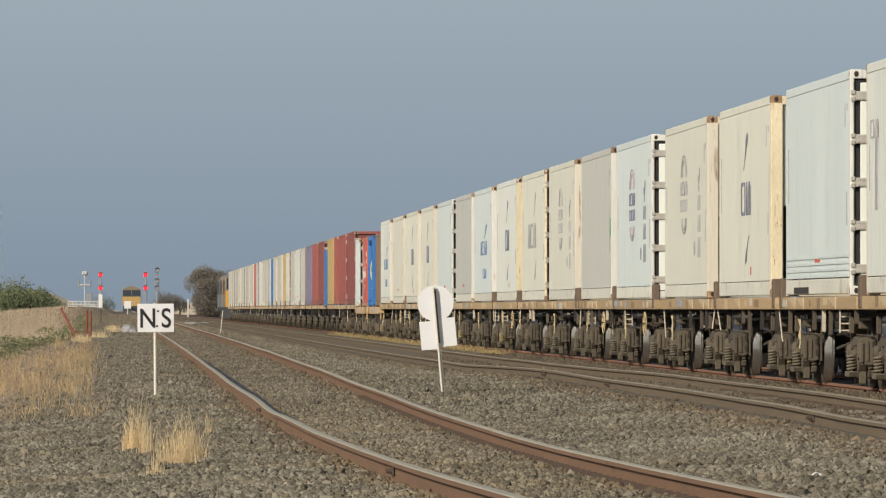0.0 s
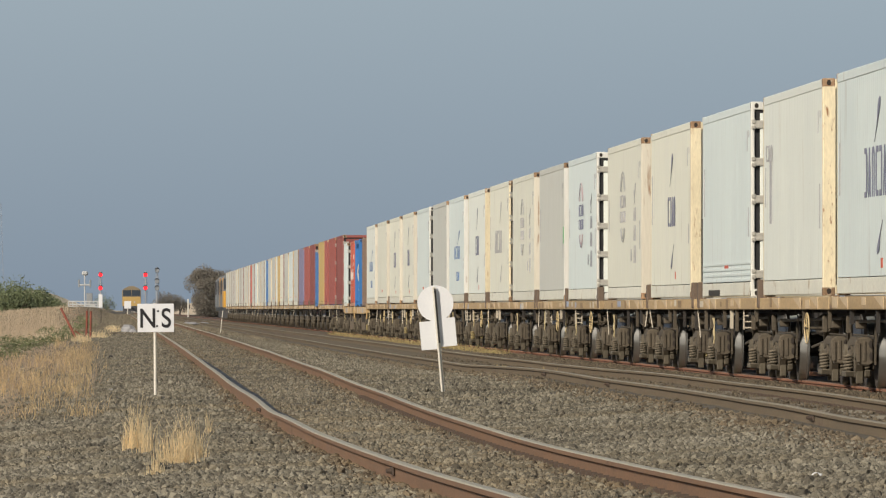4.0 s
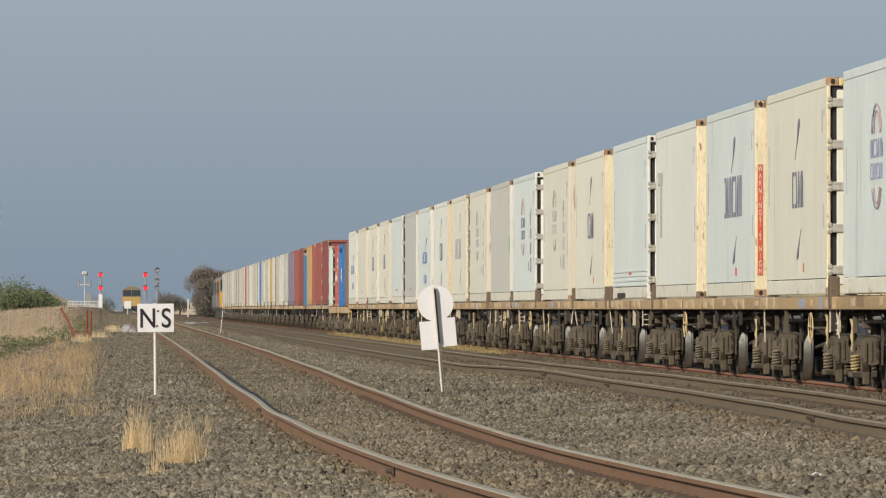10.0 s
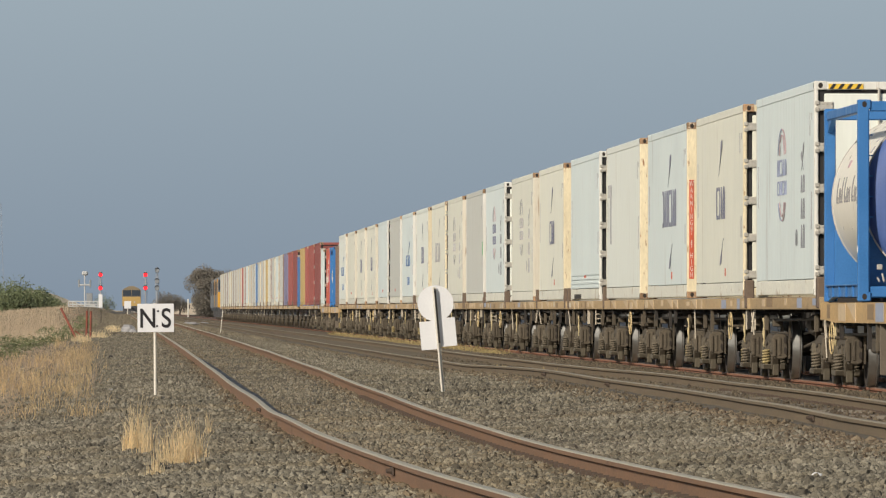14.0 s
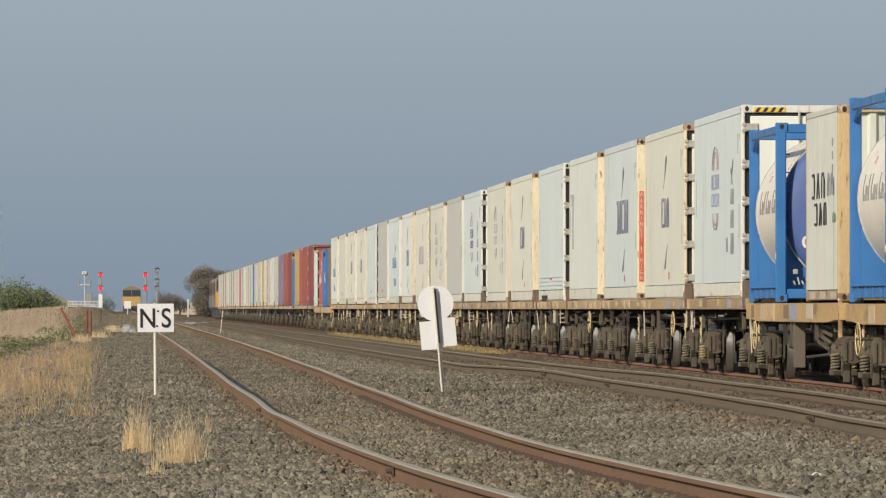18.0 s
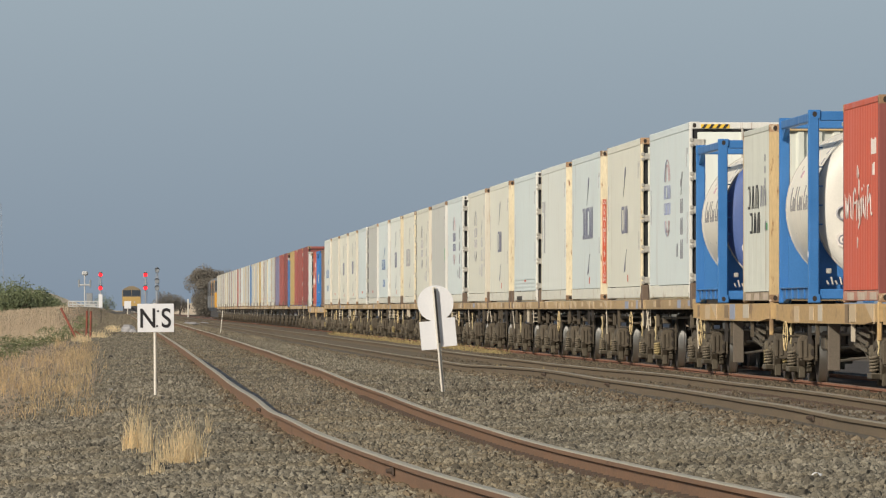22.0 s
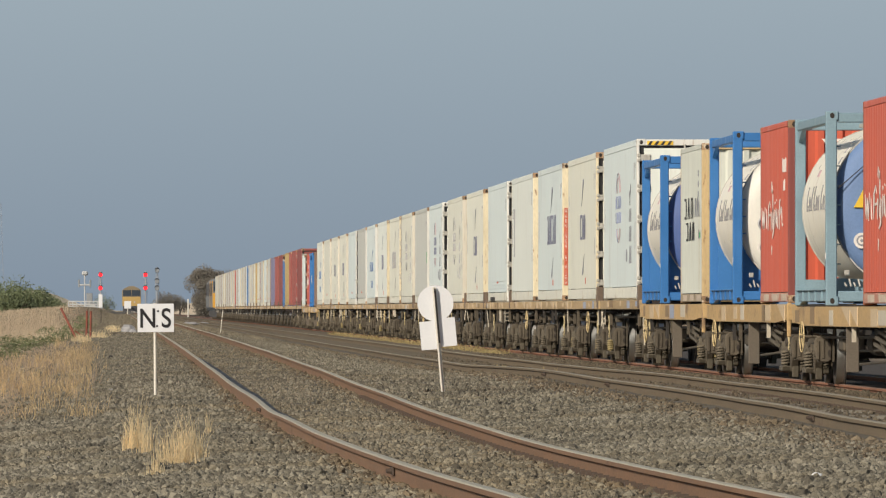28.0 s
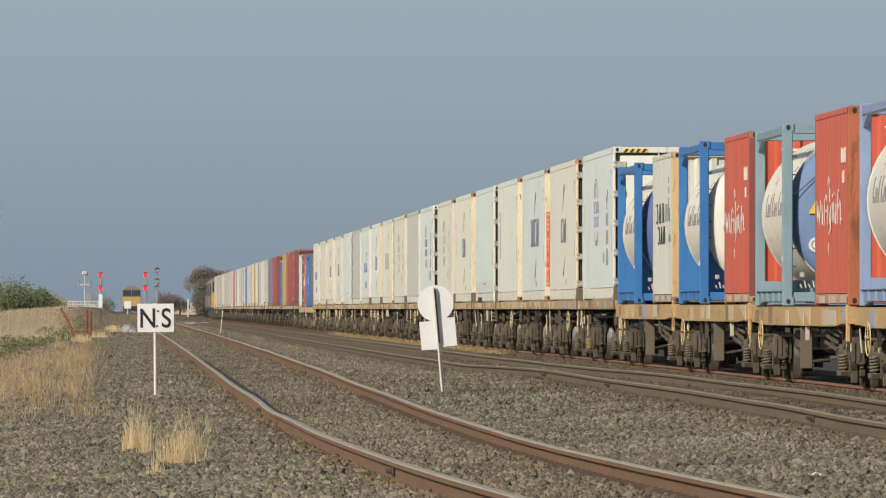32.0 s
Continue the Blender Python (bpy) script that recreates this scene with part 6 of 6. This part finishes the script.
# the train, from its near end: two-slot wagons with tanks and boxes, then refrigerated boxes
TANK_Z, REEF_Z = 1.115, 1.195
PER = 166.0
tank_u = (-0.0050, 0.1190, 0.2388, 0.3610)
box_u = (None, 0.0430, 0.1635, 0.2875)
tank_look = (("lilac", "tank_white", "tank_white", "white tank container in a lilac blue frame", "print"),
             ("greyblue", "tank_cream", "midblue", "cream tank container with blue ends in a weathered grey-blue frame", "triangle"),
             ("blue", "tank_cream", "tank_white", "cream tank container with white ends in a bright blue frame", "print"),
             ("blue", "tank_cream", "navy", "cream tank container with navy ends in a bright blue frame", ""))
DROP = (-0.060, -0.050, -0.015, 0.0)      # the last wagons ride lower
for i in range(4):
    deck = TANK_Z + DROP[i]
    tank(tank_u[i] * PER, deck, *tank_look[i][:3], tank_look[i][3], tank_look[i][4], H=(2.57, 2.575, 2.625, 2.56)[i], panel=0.95 if i > 1 else 0.36)
    wy = tank_u[i] * PER - 12.1
    wagon(wy, -0.5, 18.7, 1.5, 16.7, deck, 0.26, "deck_yellow", True, 50 + i, True)
for i, (skin, trim, art, lab) in enumerate((("red", "red_post", art_graffiti(1), "red dry container with white sprayed scrawl"),
                                             ("red", "maroon", art_graffiti(2), "red dry container with white sprayed scrawl and dark end"),
                                             ("dirty", "steel_ochre", art_white_box, "white dry container with rusty end post"))):
    container("dry_container", lab, 6.06, 2.565, box_u[i + 1] * PER, TANK_Z + DROP[i + 1], skin, trim, "wall", "dry", art, cast="casting" if i != 0 else "red_post")

REEFERS = (   # near end at the start (in units of PER), skin, trim, end, marks
    (0.4085, "cool", "steel_white", "door", hazard_header),
    (0.5000, "cream", "steel_rusty", "door", art_curves_hazard),
    (0.5890, "cool", "steel_rusty", "unit", art_warning),
    (0.6780, "white", "steel_rusty", "unit", art_side_word),
    (0.7683, "cool", "steel_white", "door", art_ribbed),
    (0.8617, "cream", "steel_rusty", "unit", art_curves_small),
    (0.9540, "cream", "steel_cream", "unit", art_arch("ink_grey")),
    (1.0540, "cool", "steel_white", "door", art_arch("ink")),
    (1.1396, "grey", "steel_white", "unit", art_green),
    (1.2300, "cream", "steel_cream", "unit", art_arch("ink_grey")),
    (1.3166, "cream", "steel_rusty", "door", art_block),
    (1.4090, "white", "steel_rusty", "unit", art_curves_small),
    (1.5020, "cool", "steel_white", "unit", art_blue_word),
    (1.5880, "grey", "steel_white", "unit", art_plain),
    (1.6820, "cool", "steel_white", "door", art_plain),
    (1.7770, "cream", "steel_cream", "unit", art_curves_small),
    (1.8710, "cream", "steel_cream", "unit", art_curves_small),
    (1.9660, "cream", "steel_cream", "unit", art_plain),
    (2.0600, "white", "steel_cream", "unit", art_blue_word),
)
WORDS = {"cool": "pale bluish-white", "cream": "cream", "white": "off-white", "grey": "light grey"}
ENDS = {"door": "hinged doors at its end", "unit": "a cream steel end frame"}
for i, (u, skin, trim, end, art) in enumerate(REEFERS):
    container("refrigerated_container", "%s refrigerated container with %s" % (WORDS[skin], ENDS[end]), 12.19, 2.896, u * PER, REEF_Z, skin, trim, end, "reefer", art)
    wagon(u * PER, -1.2, 13.4, 0.9, 11.3, REEF_Z, 0.17, "deck", i < 14, 80 + i)

FAR = (   # near end in metres at the start, length, height, skin, end
    (355.0, 6.06, 2.59, "brown", "wall"), (373.6, 6.06, 2.59, "red", "wall"), (385.6, 6.06, 2.59, "cool", "door"),
    (393.5, 12.19, 2.896, "maroon", "door"), (408.5, 12.19, 2.896, "dullred", "door"), (424.0, 6.06, 2.896, "dullred", "wall"),
    (431.0, 12.19, 2.896, "yellow", "door"), (444.6, 6.06, 2.59, "blue", "wall"), (451.5, 12.19, 2.896, "maroon", "door"),
    (466.0, 12.19, 2.896, "dullred", "wall"), (480.5, 12.19, 2.896, "violet", "wall"),
)
tank(366.3, TANK_Z, "blue", "tank_cream", "tank_white", "cream tank container in a bright blue frame", "")
for y, L, H, skin, end in FAR:
    container("dry_container", "%s corrugated steel shipping container" % {"cool": "white", "dullred": "dull red"}.get(skin, skin), L, H, y, TANK_Z if H < 2.7 else REEF_Z, skin, skin, end, "dry",
              art_graffiti(7) if (skin, L) == ("red", 6.06) and y < 380 else None)
for y, y1, z in ((354.6, 19.2, TANK_Z), (373.9, 18.7, TANK_Z)):
    wagon(y, -0.4, y1 - 0.9, 1.6, y1 - 3.0, z, 0.26, "deck_yellow", False, int(y), True)
for y in (393.5, 408.5, 431.0, 451.5, 466.0, 480.5):
    wagon(y, -0.8 if y not in (431.0,) else -7.4, 13.2, 0.9, 11.3, REEF_Z, 0.17, "deck", False, int(y))
# Mostly grey skins: haze over the far boxes put into their colour.
tail = ["grey", "cool", "grey", "cream", "yellow", "grey", "grey", "blue", "grey", "grey", "cool", "grey", "red", "grey", "grey", "grey",
        "grey", "cream", "grey", "grey", "grey", "grey", "grey"]
y = 495.6
for i, skin in enumerate(tail):
    small = skin in ("yellow", "blue", "red")
    if small:
        container("dry_container", "%s corrugated steel shipping container" % skin, 6.06, 2.896, y, REEF_Z, {"red": "dullred"}.get(skin, skin), skin, "wall", "dry")
        container("refrigerated_container", "short off-white refrigerated container with doors", 6.06, 2.896, y + 6.2, REEF_Z, "white", "steel_cream", "door", "reefer")
    else:
        # Dark post colours stand in for the dark gaps between these boxes.
        container("refrigerated_container", "%s refrigerated container with %s" % (WORDS[skin], ENDS["door" if i % 2 else "unit"]), 12.19, 2.896, y, REEF_Z, skin,
                  ("brown", "steel_ochre", "steel_rusty", "maroon")[i % 4], "door" if i % 2 else "unit", "reefer", art_plain if i < 6 else None)
    wagon(y, -1.2, 13.4, 0.9, 11.3, REEF_Z, 0.17, "deck", False, 300 + i)
    y += 14.8
for i, (nose, flank) in enumerate((("loco_yellow", "loco_grey"), ("loco_yellow", "loco_grey"), ("loco_grey", "loco_grey"))):
    lo = locomotive(nose, flank, "yellow and grey diesel locomotive hauling the freight train")
    lo["group"] = "locomotives of the freight train"
    MOVERS.append((lo, MAIN_X, y + 0.6 + 22.6 * i, 0.0))

wait = locomotive("loco_dull", "loco_roof", "yellow diesel locomotive standing at the far signals", "waiting_locomotive")
wait.location = (px_x(233, 1555), 1555, 0.33)

signal(px_x(178, 1500), 1500, (4.15, 6.15), boards=((1.2, 3.2, 0.3),), label="two-light signal mast showing two red lights")
signal(px_x(257.5, 1500), 1500, (4.15, 6.15), mast="signal_grey", label="tall signal mast showing two red lights")
signal(px_x(278, 1400), 1400, (3.9, 4.9, 6.4), lit=False, label="dark signal mast with three unlit heads")

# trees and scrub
tree(px_x(372, 2000), 2000, -0.6, 11.6, 5.3, 11, "leaf_hazed", 20000, 1.45, label="large dark rounded tree beyond the locomotives")
tree(px_x(400, 2050), 2050, -0.6, 9.6, 3.8, 12, "leaf_hazed", 7000, 0.85, label="dark tree beyond the locomotives")
tree(px_x(293, 2300), 2300, -0.6, 5.6, 3.4, 13, "leaf_hazed", 5000, 0.8, label="small dark tree far beyond the signals")
tree(px_x(318, 2300), 2300, -0.6, 4.8, 2.8, 14, "leaf_hazed", 4000, 0.8, label="small dark tree far beyond the signals")
tree(px_x(185, 2000), 2000, -0.6, 4.8, 2.8, 15, "leaf", 1500, 0.8, label="far dark shrub by the signals")
for i, (px, hh, rr) in enumerate(((20, 4.6, 2.8), (48, 3.9, 2.4), (75, 2.9, 1.9), (96, 2.2, 1.4), (-8, 4.4, 2.6), (30, 3.2, 2.2), (60, 2.8, 2.0))):
    tree(px_x(px, 1050 + 15 * i), 1050 + 15 * i, ground_z(px_x(px, 1050 + 15 * i), 1050 + 15 * i) - 1.0, hh + 0.55, rr * 1.5, 20 + i, "leaf", 5200, 0.9, "shrub", "bushy green shrub at the edge of the paddock")


def hill():
    bm = bmesh.new()
    pr = []
    for i in range(51):
        px = -560 + i * 22
        z = 7.0 * math.exp(-((px - 58) / 80.0) ** 2) + 3.0 * math.exp(-((px + 320) / 200.0) ** 2) + 3.0 * math.exp(-((px - 350) / 48.0) ** 2) + 1.0
        pr.append((px_x(px, 3300), z))
    prev = None
    for k, (yy, f) in enumerate(((3000, 0.0), (3150, 0.55), (3300, 1.0), (3600, 0.7), (4100, 0.0))):
        row = [bm.verts.new((x, yy, -0.8 + z * f)) for x, z in pr]
        if prev:
            for i in range(len(row) - 1):
                bm.faces.new((prev[i], prev[i + 1], row[i + 1], row[i]))
        prev = row
    tagged(new("hill", finish("hill", bm, M["straw_hill"], True)), "low dry straw-coloured hill in the distance", "hill", kind="structure")


M["straw_hill"] = surface("dry_hill_grass", (0.60, 0.50, 0.37), 0.95, scale=0.02, fine=0.2, vary=0.15)
hill()

for px, py, r, h, n, sd in ((244, 800, 0.09, 0.45, 120, 1), (262, 806, 0.08, 0.33, 70, 2), (300, 822, 0.10, 0.32, 90, 3), (325, 826, 0.12, 0.36, 150, 4),
                            (345, 815, 0.08, 0.34, 80, 5), (370, 770, 0.035, 0.24, 24, 6), (280, 842, 0.07, 0.22, 40, 7), (228, 800, 0.06, 0.28, 60, 8),
                            (818, 880, 0.05, 0.11, 16, 9), (265, 846, 0.05, 0.15, 18, 12), (808, 884, 0.04, 0.09, 10, 13)):
    x, y = spot(px, py)
    tuft(x, y, r, h * 1.1, int(n * 0.85), sd, w=0.0030)
for i, (px, py) in enumerate(((768, 648), (880, 650), (893, 651), (962, 658), (1036, 660), (985, 660))):
    x, y = spot(px, py)
    tuft(x, y, 0.05, 0.10, 14, 90 + i, "verge", 0.004, "small yellow weed growing between the rails")
_r = random.Random(77)


def clumped(centres, n, spread, depth):
    """Blade places gathered round clump centres."""
    out = []
    for px, py in centres:
        x, y = spot(px, py)
        for _ in range(n):
            out.append((x + _r.gauss(0, spread), y + _r.gauss(0, depth)))
    return out


bank = [(_r.uniform(-10, 150), 640 + 60 * _r.random() ** 1.2) for _ in range(46)] + [(90 + 75 * _r.random() ** 0.7, _r.uniform(608, 664)) for _ in range(34)]
grass_field("dry_grass", "dry straw grass on the bank beside the ballast", clumped(bank, 24, 0.12, 3.0), "straw_dull", 0.0045, 0.05, 0.33, 5)
grass_field("brown_grass", "dry brown stalks on the bank beside the ballast", clumped(bank[::2] + bank[1::5], 22, 0.16, 3.5), "straw_brown", 0.0040, 0.06, 0.26, 25)
grass_field("withered_grass", "short withered brown grass below the green weeds",
            clumped([(_r.uniform(-10, 95), _r.uniform(614, 652)) for _ in range(34)], 26, 0.30, 4.0), "straw_brown", 0.0050, 0.04, 0.15, 35)
grass_field("sparse_grass", "thin dry stalks on the gravel bank",
            clumped([(_r.uniform(20, 160), _r.uniform(690, 745)) for _ in range(26)], 14, 0.10, 1.5), "straw_dull", 0.0030, 0.08, 0.26, 15)
grass_field("paddock_grass", "pale dry paddock grass",
            [(px_x(_r.uniform(-40, 95) + abs(_r.gauss(0, 22)), q), q) for q in (330 + 800 * _r.random() ** 1.4 for _ in range(6000))], "paddock", 0.014, 0.10, 0.4, 6)
grass_field("verge_grass", "yellowed grass strip beside the main line",
            [(9.2 + _r.uniform(-0.25, 0.25), 235 + 190 * _r.random()) for _ in range(2000)], "verge", 0.006, 0.05, 0.20, 7)
grass_field("siding_grass", "pale dry grass heads at the end of the ballast",
            clumped([(200, 585), (205, 588), (195, 584), (172, 597), (180, 598), (140, 603), (148, 606)], 55, 0.12, 4.0), "straw", 0.009, 0.10, 0.30, 8)


def scrub(px, py, w, h, seed):
    x, y = spot(px, py)
    rng = random.Random(seed)
    bm = leaves(520, w, 0.06, rng, 1.0)
    for v in bm.verts:
        v.co.z = v.co.z * 0.7 * h / w + h * 0.3
    o = tagged(new("low_bush", finish("low_bush", bm, M["scrub"])), "low green weedy bush in the dry grass", "bush", group="low bushes on the bank")
    o.location = (x, y, ground_z(x, y))


for i, (px, py, w, h) in enumerate(((10, 632, 0.7, 0.45), (40, 622, 0.6, 0.40), (70, 614, 0.6, 0.4), (100, 606, 0.6, 0.45), (118, 600, 0.5, 0.5), (25, 610, 0.7, 0.4),
                                    (85, 598, 0.6, 0.5), (140, 596, 0.75, 1.0), (-5, 640, 0.6, 0.4))):
    scrub(px, py, w, h, 60 + i)


def fence():
    """Rusty strainer posts with a leaning brace."""
    x, y = spot(153, 600)
    f = tagged(new("fence_strainer"), "rusty red steel fence posts with a leaning brace", "fence")
    f.location = (x, y, ground_z(x, y))
    k = y / FOCAL
    for dx, h in ((0.0, 50), (7, 49)):
        bm = bmesh.new()
        tube(bm, (dx * k, 0, -0.2), ((dx + 1.0) * k, 0, h * k), 0.035, seg=8)
        part("post", bm, M["rust_post"], f)
    bm = bmesh.new()
    tube(bm, (-18 * k, 0, 0.02), (-45 * k, 0.3, 54 * k), 0.04, seg=8)
    part("brace", bm, M["rust_post"], f)
    bm = bmesh.new()
    tube(bm, (-20 * k, 0, 14 * k), (-3 * k, 0, 2 * k), 0.025, seg=8)
    part("stay", bm, M["rust_post"], f)
    for z in (12, 26, 40):
        bm = bmesh.new()
        tube(bm, (0, 0, z * k), (-60 * k, 60, z * k + 0.1), 0.006, seg=5)
        part("wire", bm, M["rust_post"], f)


fence()


def far_crossing():
    """White equipment beside the far signals: mast with cluster, box and handrail."""
    y = 1600.0
    k = y / FOCAL
    z0 = ground_z(px_x(150, y), y)
    m = tagged(new("equipment_mast"), "pale grey equipment mast with lamp cluster and box", "mast")
    m.location = (px_x(150, y), y, z0)
    b = EYE_Z - z0
    bm = bmesh.new()
    tube(bm, (0, 0, -0.3), (0, 0, b + 66 * k), 0.10, seg=8)
    part("pole", bm, M["mast_pale"], m)
    bm = bmesh.new()
    bevel_box(bm, -5 * k, 6 * k, -0.3, 0.3, b + 59 * k, b + 67 * k, 0.2)
    part("lamp_cluster", bm, M["mast_pale"], m)
    for sx in (-10, 10):
        bm = bmesh.new()
        bevel_box(bm, (sx - 1.5) * k, (sx + 1.5) * k, -0.2, 0.2, b + 38 * k, b + 52 * k, 0.05)
        part("side_lamp", bm, M["mast_grey"], m)
    bm = bmesh.new()
    bevel_box(bm, -10 * k, 10 * k, -0.15, 0.15, b + 41 * k, b + 44 * k, 0.05)
    part("cross_arm", bm, M["mast_pale"], m)
    bm = bmesh.new()
    bevel_box(bm, 3 * k, 14 * k, -0.5, 0.5, b + 4 * k, b + 28 * k, 0.08)
    part("relay_box", bm, M["mast_grey"], m)
    r = tagged(new("handrail"), "white painted handrail fence by the far signals", "fence")
    r.location = (px_x(152, y - 20), y - 20, z0)
    for i in range(9):
        bm = bmesh.new()
        box(bm, (-30 + 7.2 * i) * k - 0.07, (-30 + 7.2 * i) * k + 0.07, -0.05, 0.05, -0.2, b + 14 * k)
        part("post", bm, M["mast_pale"], r)
    for z in (4, 8, 13):
        bm = bmesh.new()
        box(bm, -30 * k, 28 * k, -0.06, -0.03, b + z * k - 0.09, b + z * k + 0.09)
        part("rail", bm, M["mast_pale"], r)
    c = tagged(new("equipment_cabinet"), "white equipment cabinet beside the far signals", "cabinet")
    c.location = (px_x(163, y - 30), y - 30, z0)
    bm = bmesh.new()
    bevel_box(bm, -3 * k, 6 * k, -0.4, 0.4, -0.1, b + 9 * k, 0.05)
    part("body", bm, M["mast_pale"], c)
    bm = bmesh.new()
    bevel_box(bm, -3.4 * k, 6.4 * k, -0.5, 0.5, b + 9 * k, b + 10.2 * k, 0.04)
    part("roof", bm, M["mast_grey"], c)


far_crossing()


def lattice_mast():
    y = 2600.0
    k = y / FOCAL
    m = tagged(new("lattice_mast"), "tall thin grey lattice mast far away", "mast")
    m.location = (px_x(1, y), y, -0.6)
    h = 198 * k
    for sx, sy in ((-1, -1), (1, -1), (1, 1), (-1, 1)):
        bm = bmesh.new()
        tube(bm, (sx * 1.1, sy * 1.1, -0.5), (sx * 0.15, sy * 0.15, h), 0.05, seg=5)
        part("leg", bm, M["mast_far"], m)
    for i in range(12):
        z0, z1 = h * i / 12, h * (i + 1) / 12
        w0, w1 = 1.1 - 0.95 * i / 12, 1.1 - 0.95 * (i + 1) / 12
        bm = bmesh.new()
        tube(bm, (-w0, -w0, z0), (w1, -w1, z1), 0.03, seg=4)
        part("brace", bm, M["mast_far"], m)


M["mast_far"] = surface("weathered_zinc", (0.26, 0.29, 0.33), 0.6)
lattice_mast()


def marker(px, py, h, r, label, mat="post_white", lean=0.0, dist=None):
    if dist:
        x, y = px_x(px, dist), dist
    else:
        x, y = spot(px, py)
    o = tagged(new("marker_post"), label, "post")
    o.location = (x, y, ground_z(x, y))
    bm = bmesh.new()
    tube(bm, (0, 0, -0.15), (lean, 0, h), r, seg=8)
    part("shaft", bm, M[mat], o)
    bm = bmesh.new()
    tube(bm, (lean, 0, h), (lean, 0, h + r), r * 1.15, r * 0.7, seg=8)
    part("cap", bm, M[mat], o)


marker(389, 592, 0.78, 0.013, "thin white leaning marker post by the track", lean=0.10)
marker(333, 548, 2.3, 0.09, "white painted marker post far down the line", dist=1300)


def rock(px, py, w, h, seed, mat, label):
    x, y = spot(px, py)
    rng = random.Random(seed)
    bm = bmesh.new()
    bmesh.ops.create_icosphere(bm, subdivisions=2, radius=1.0)
    for v in bm.verts:
        v.co *= 1 + rng.uniform(-0.16, 0.16)
        v.co.x *= w
        v.co.y *= w
        v.co.z *= h
    o = tagged(new("rock", finish("rock", bm, M[mat])), label, "rock")
    o.location = (x, y, ground_z(x, y) + h * 0.4)


M["pale_rock"] = surface("pale_quarry_rock", (0.30, 0.30, 0.31), 0.8, scale=3, vary=0.25)


def limit_board():
    """A small white board low in front of the waiting locomotive."""
    y = 1400.0
    o = tagged(new("limit_board"), "small white square board on a short post", "sign")
    o.location = (px_x(226, y), y, ground_z(px_x(226, y), y))
    b = EYE_Z - o.location.z
    bm = bmesh.new()
    tube(bm, (0, 0, -0.1), (0, 0, b + 0.3), 0.06, seg=8)
    part("post", bm, M["post_white"], o)
    bm = bmesh.new()
    bevel_box(bm, -0.48, 0.48, -0.1, -0.05, b + 0.05, b + 1.1, 0.02)
    part("board", bm, M["sign_white"], o)


limit_board()
rock(226, 588, 0.26, 0.20, 1, "pale_rock", "pale bluish-white rock lying on the ballast")
rock(236, 590, 0.14, 0.11, 2, "pale_rock", "small pale rock lying on the ballast")
rock(1447, 846, 0.035, 0.022, 3, "sign_white", "white scrap lying on the ballast stones")
rock(196, 692, 0.05, 0.02, 4, "pale_rock", "flat pale stone on the gravel bank")
marker(179, 573, 0.95, 0.022, "thin dark post standing beside the siding", "post_dark")
rock(196, 634, 0.05, 0.04, 6, "post_dark", "small black scrap lying on the ballast")
rock(336, 575, 0.55, 0.14, 7, "pale_rock", "low pale heap of stone between the tracks")
rock(361, 574, 0.40, 0.12, 8, "pale_rock", "low pale heap of stone between the tracks")
rock(110, 584, 0.16, 0.07, 9, "sign_white", "white scrap lying among the weeds")
rock(88, 815, 0.03, 0.025, 5, "pale_rock", "single pale stone on the gravel bank")


# ---- what moves ----
def travelled(t):
    """Metres that the train has rolled away after t seconds; it slows gently."""
    return 4.9616 * t + 0.015411 * t ** 2 - 0.0028494 * t ** 3 + 4.37569e-5 * t ** 4 - 1.88931e-7 * t ** 5


def motions():
    times = [2.0 * i for i in range(17)]
    for thing, x, y, z in MOVERS:
        walk(thing, [(t, pose(x, y + travelled(t), z)) for t in times])
    rolled = [0.0]
    while rolled[-1] < 32.0 - 0.14:
        t = rolled[-1]
        rolled.append(t + 0.42 / max(1.5, travelled(t + 0.1) / 0.1 - travelled(t) / 0.1))
    rolled[-1] = 32.0
    for w, y in WHEELSETS:
        walk(w, [(t, pose(0, y, 0.46, -math.degrees(travelled(t) / 0.46), 0, 0)) for t in rolled])


motions()
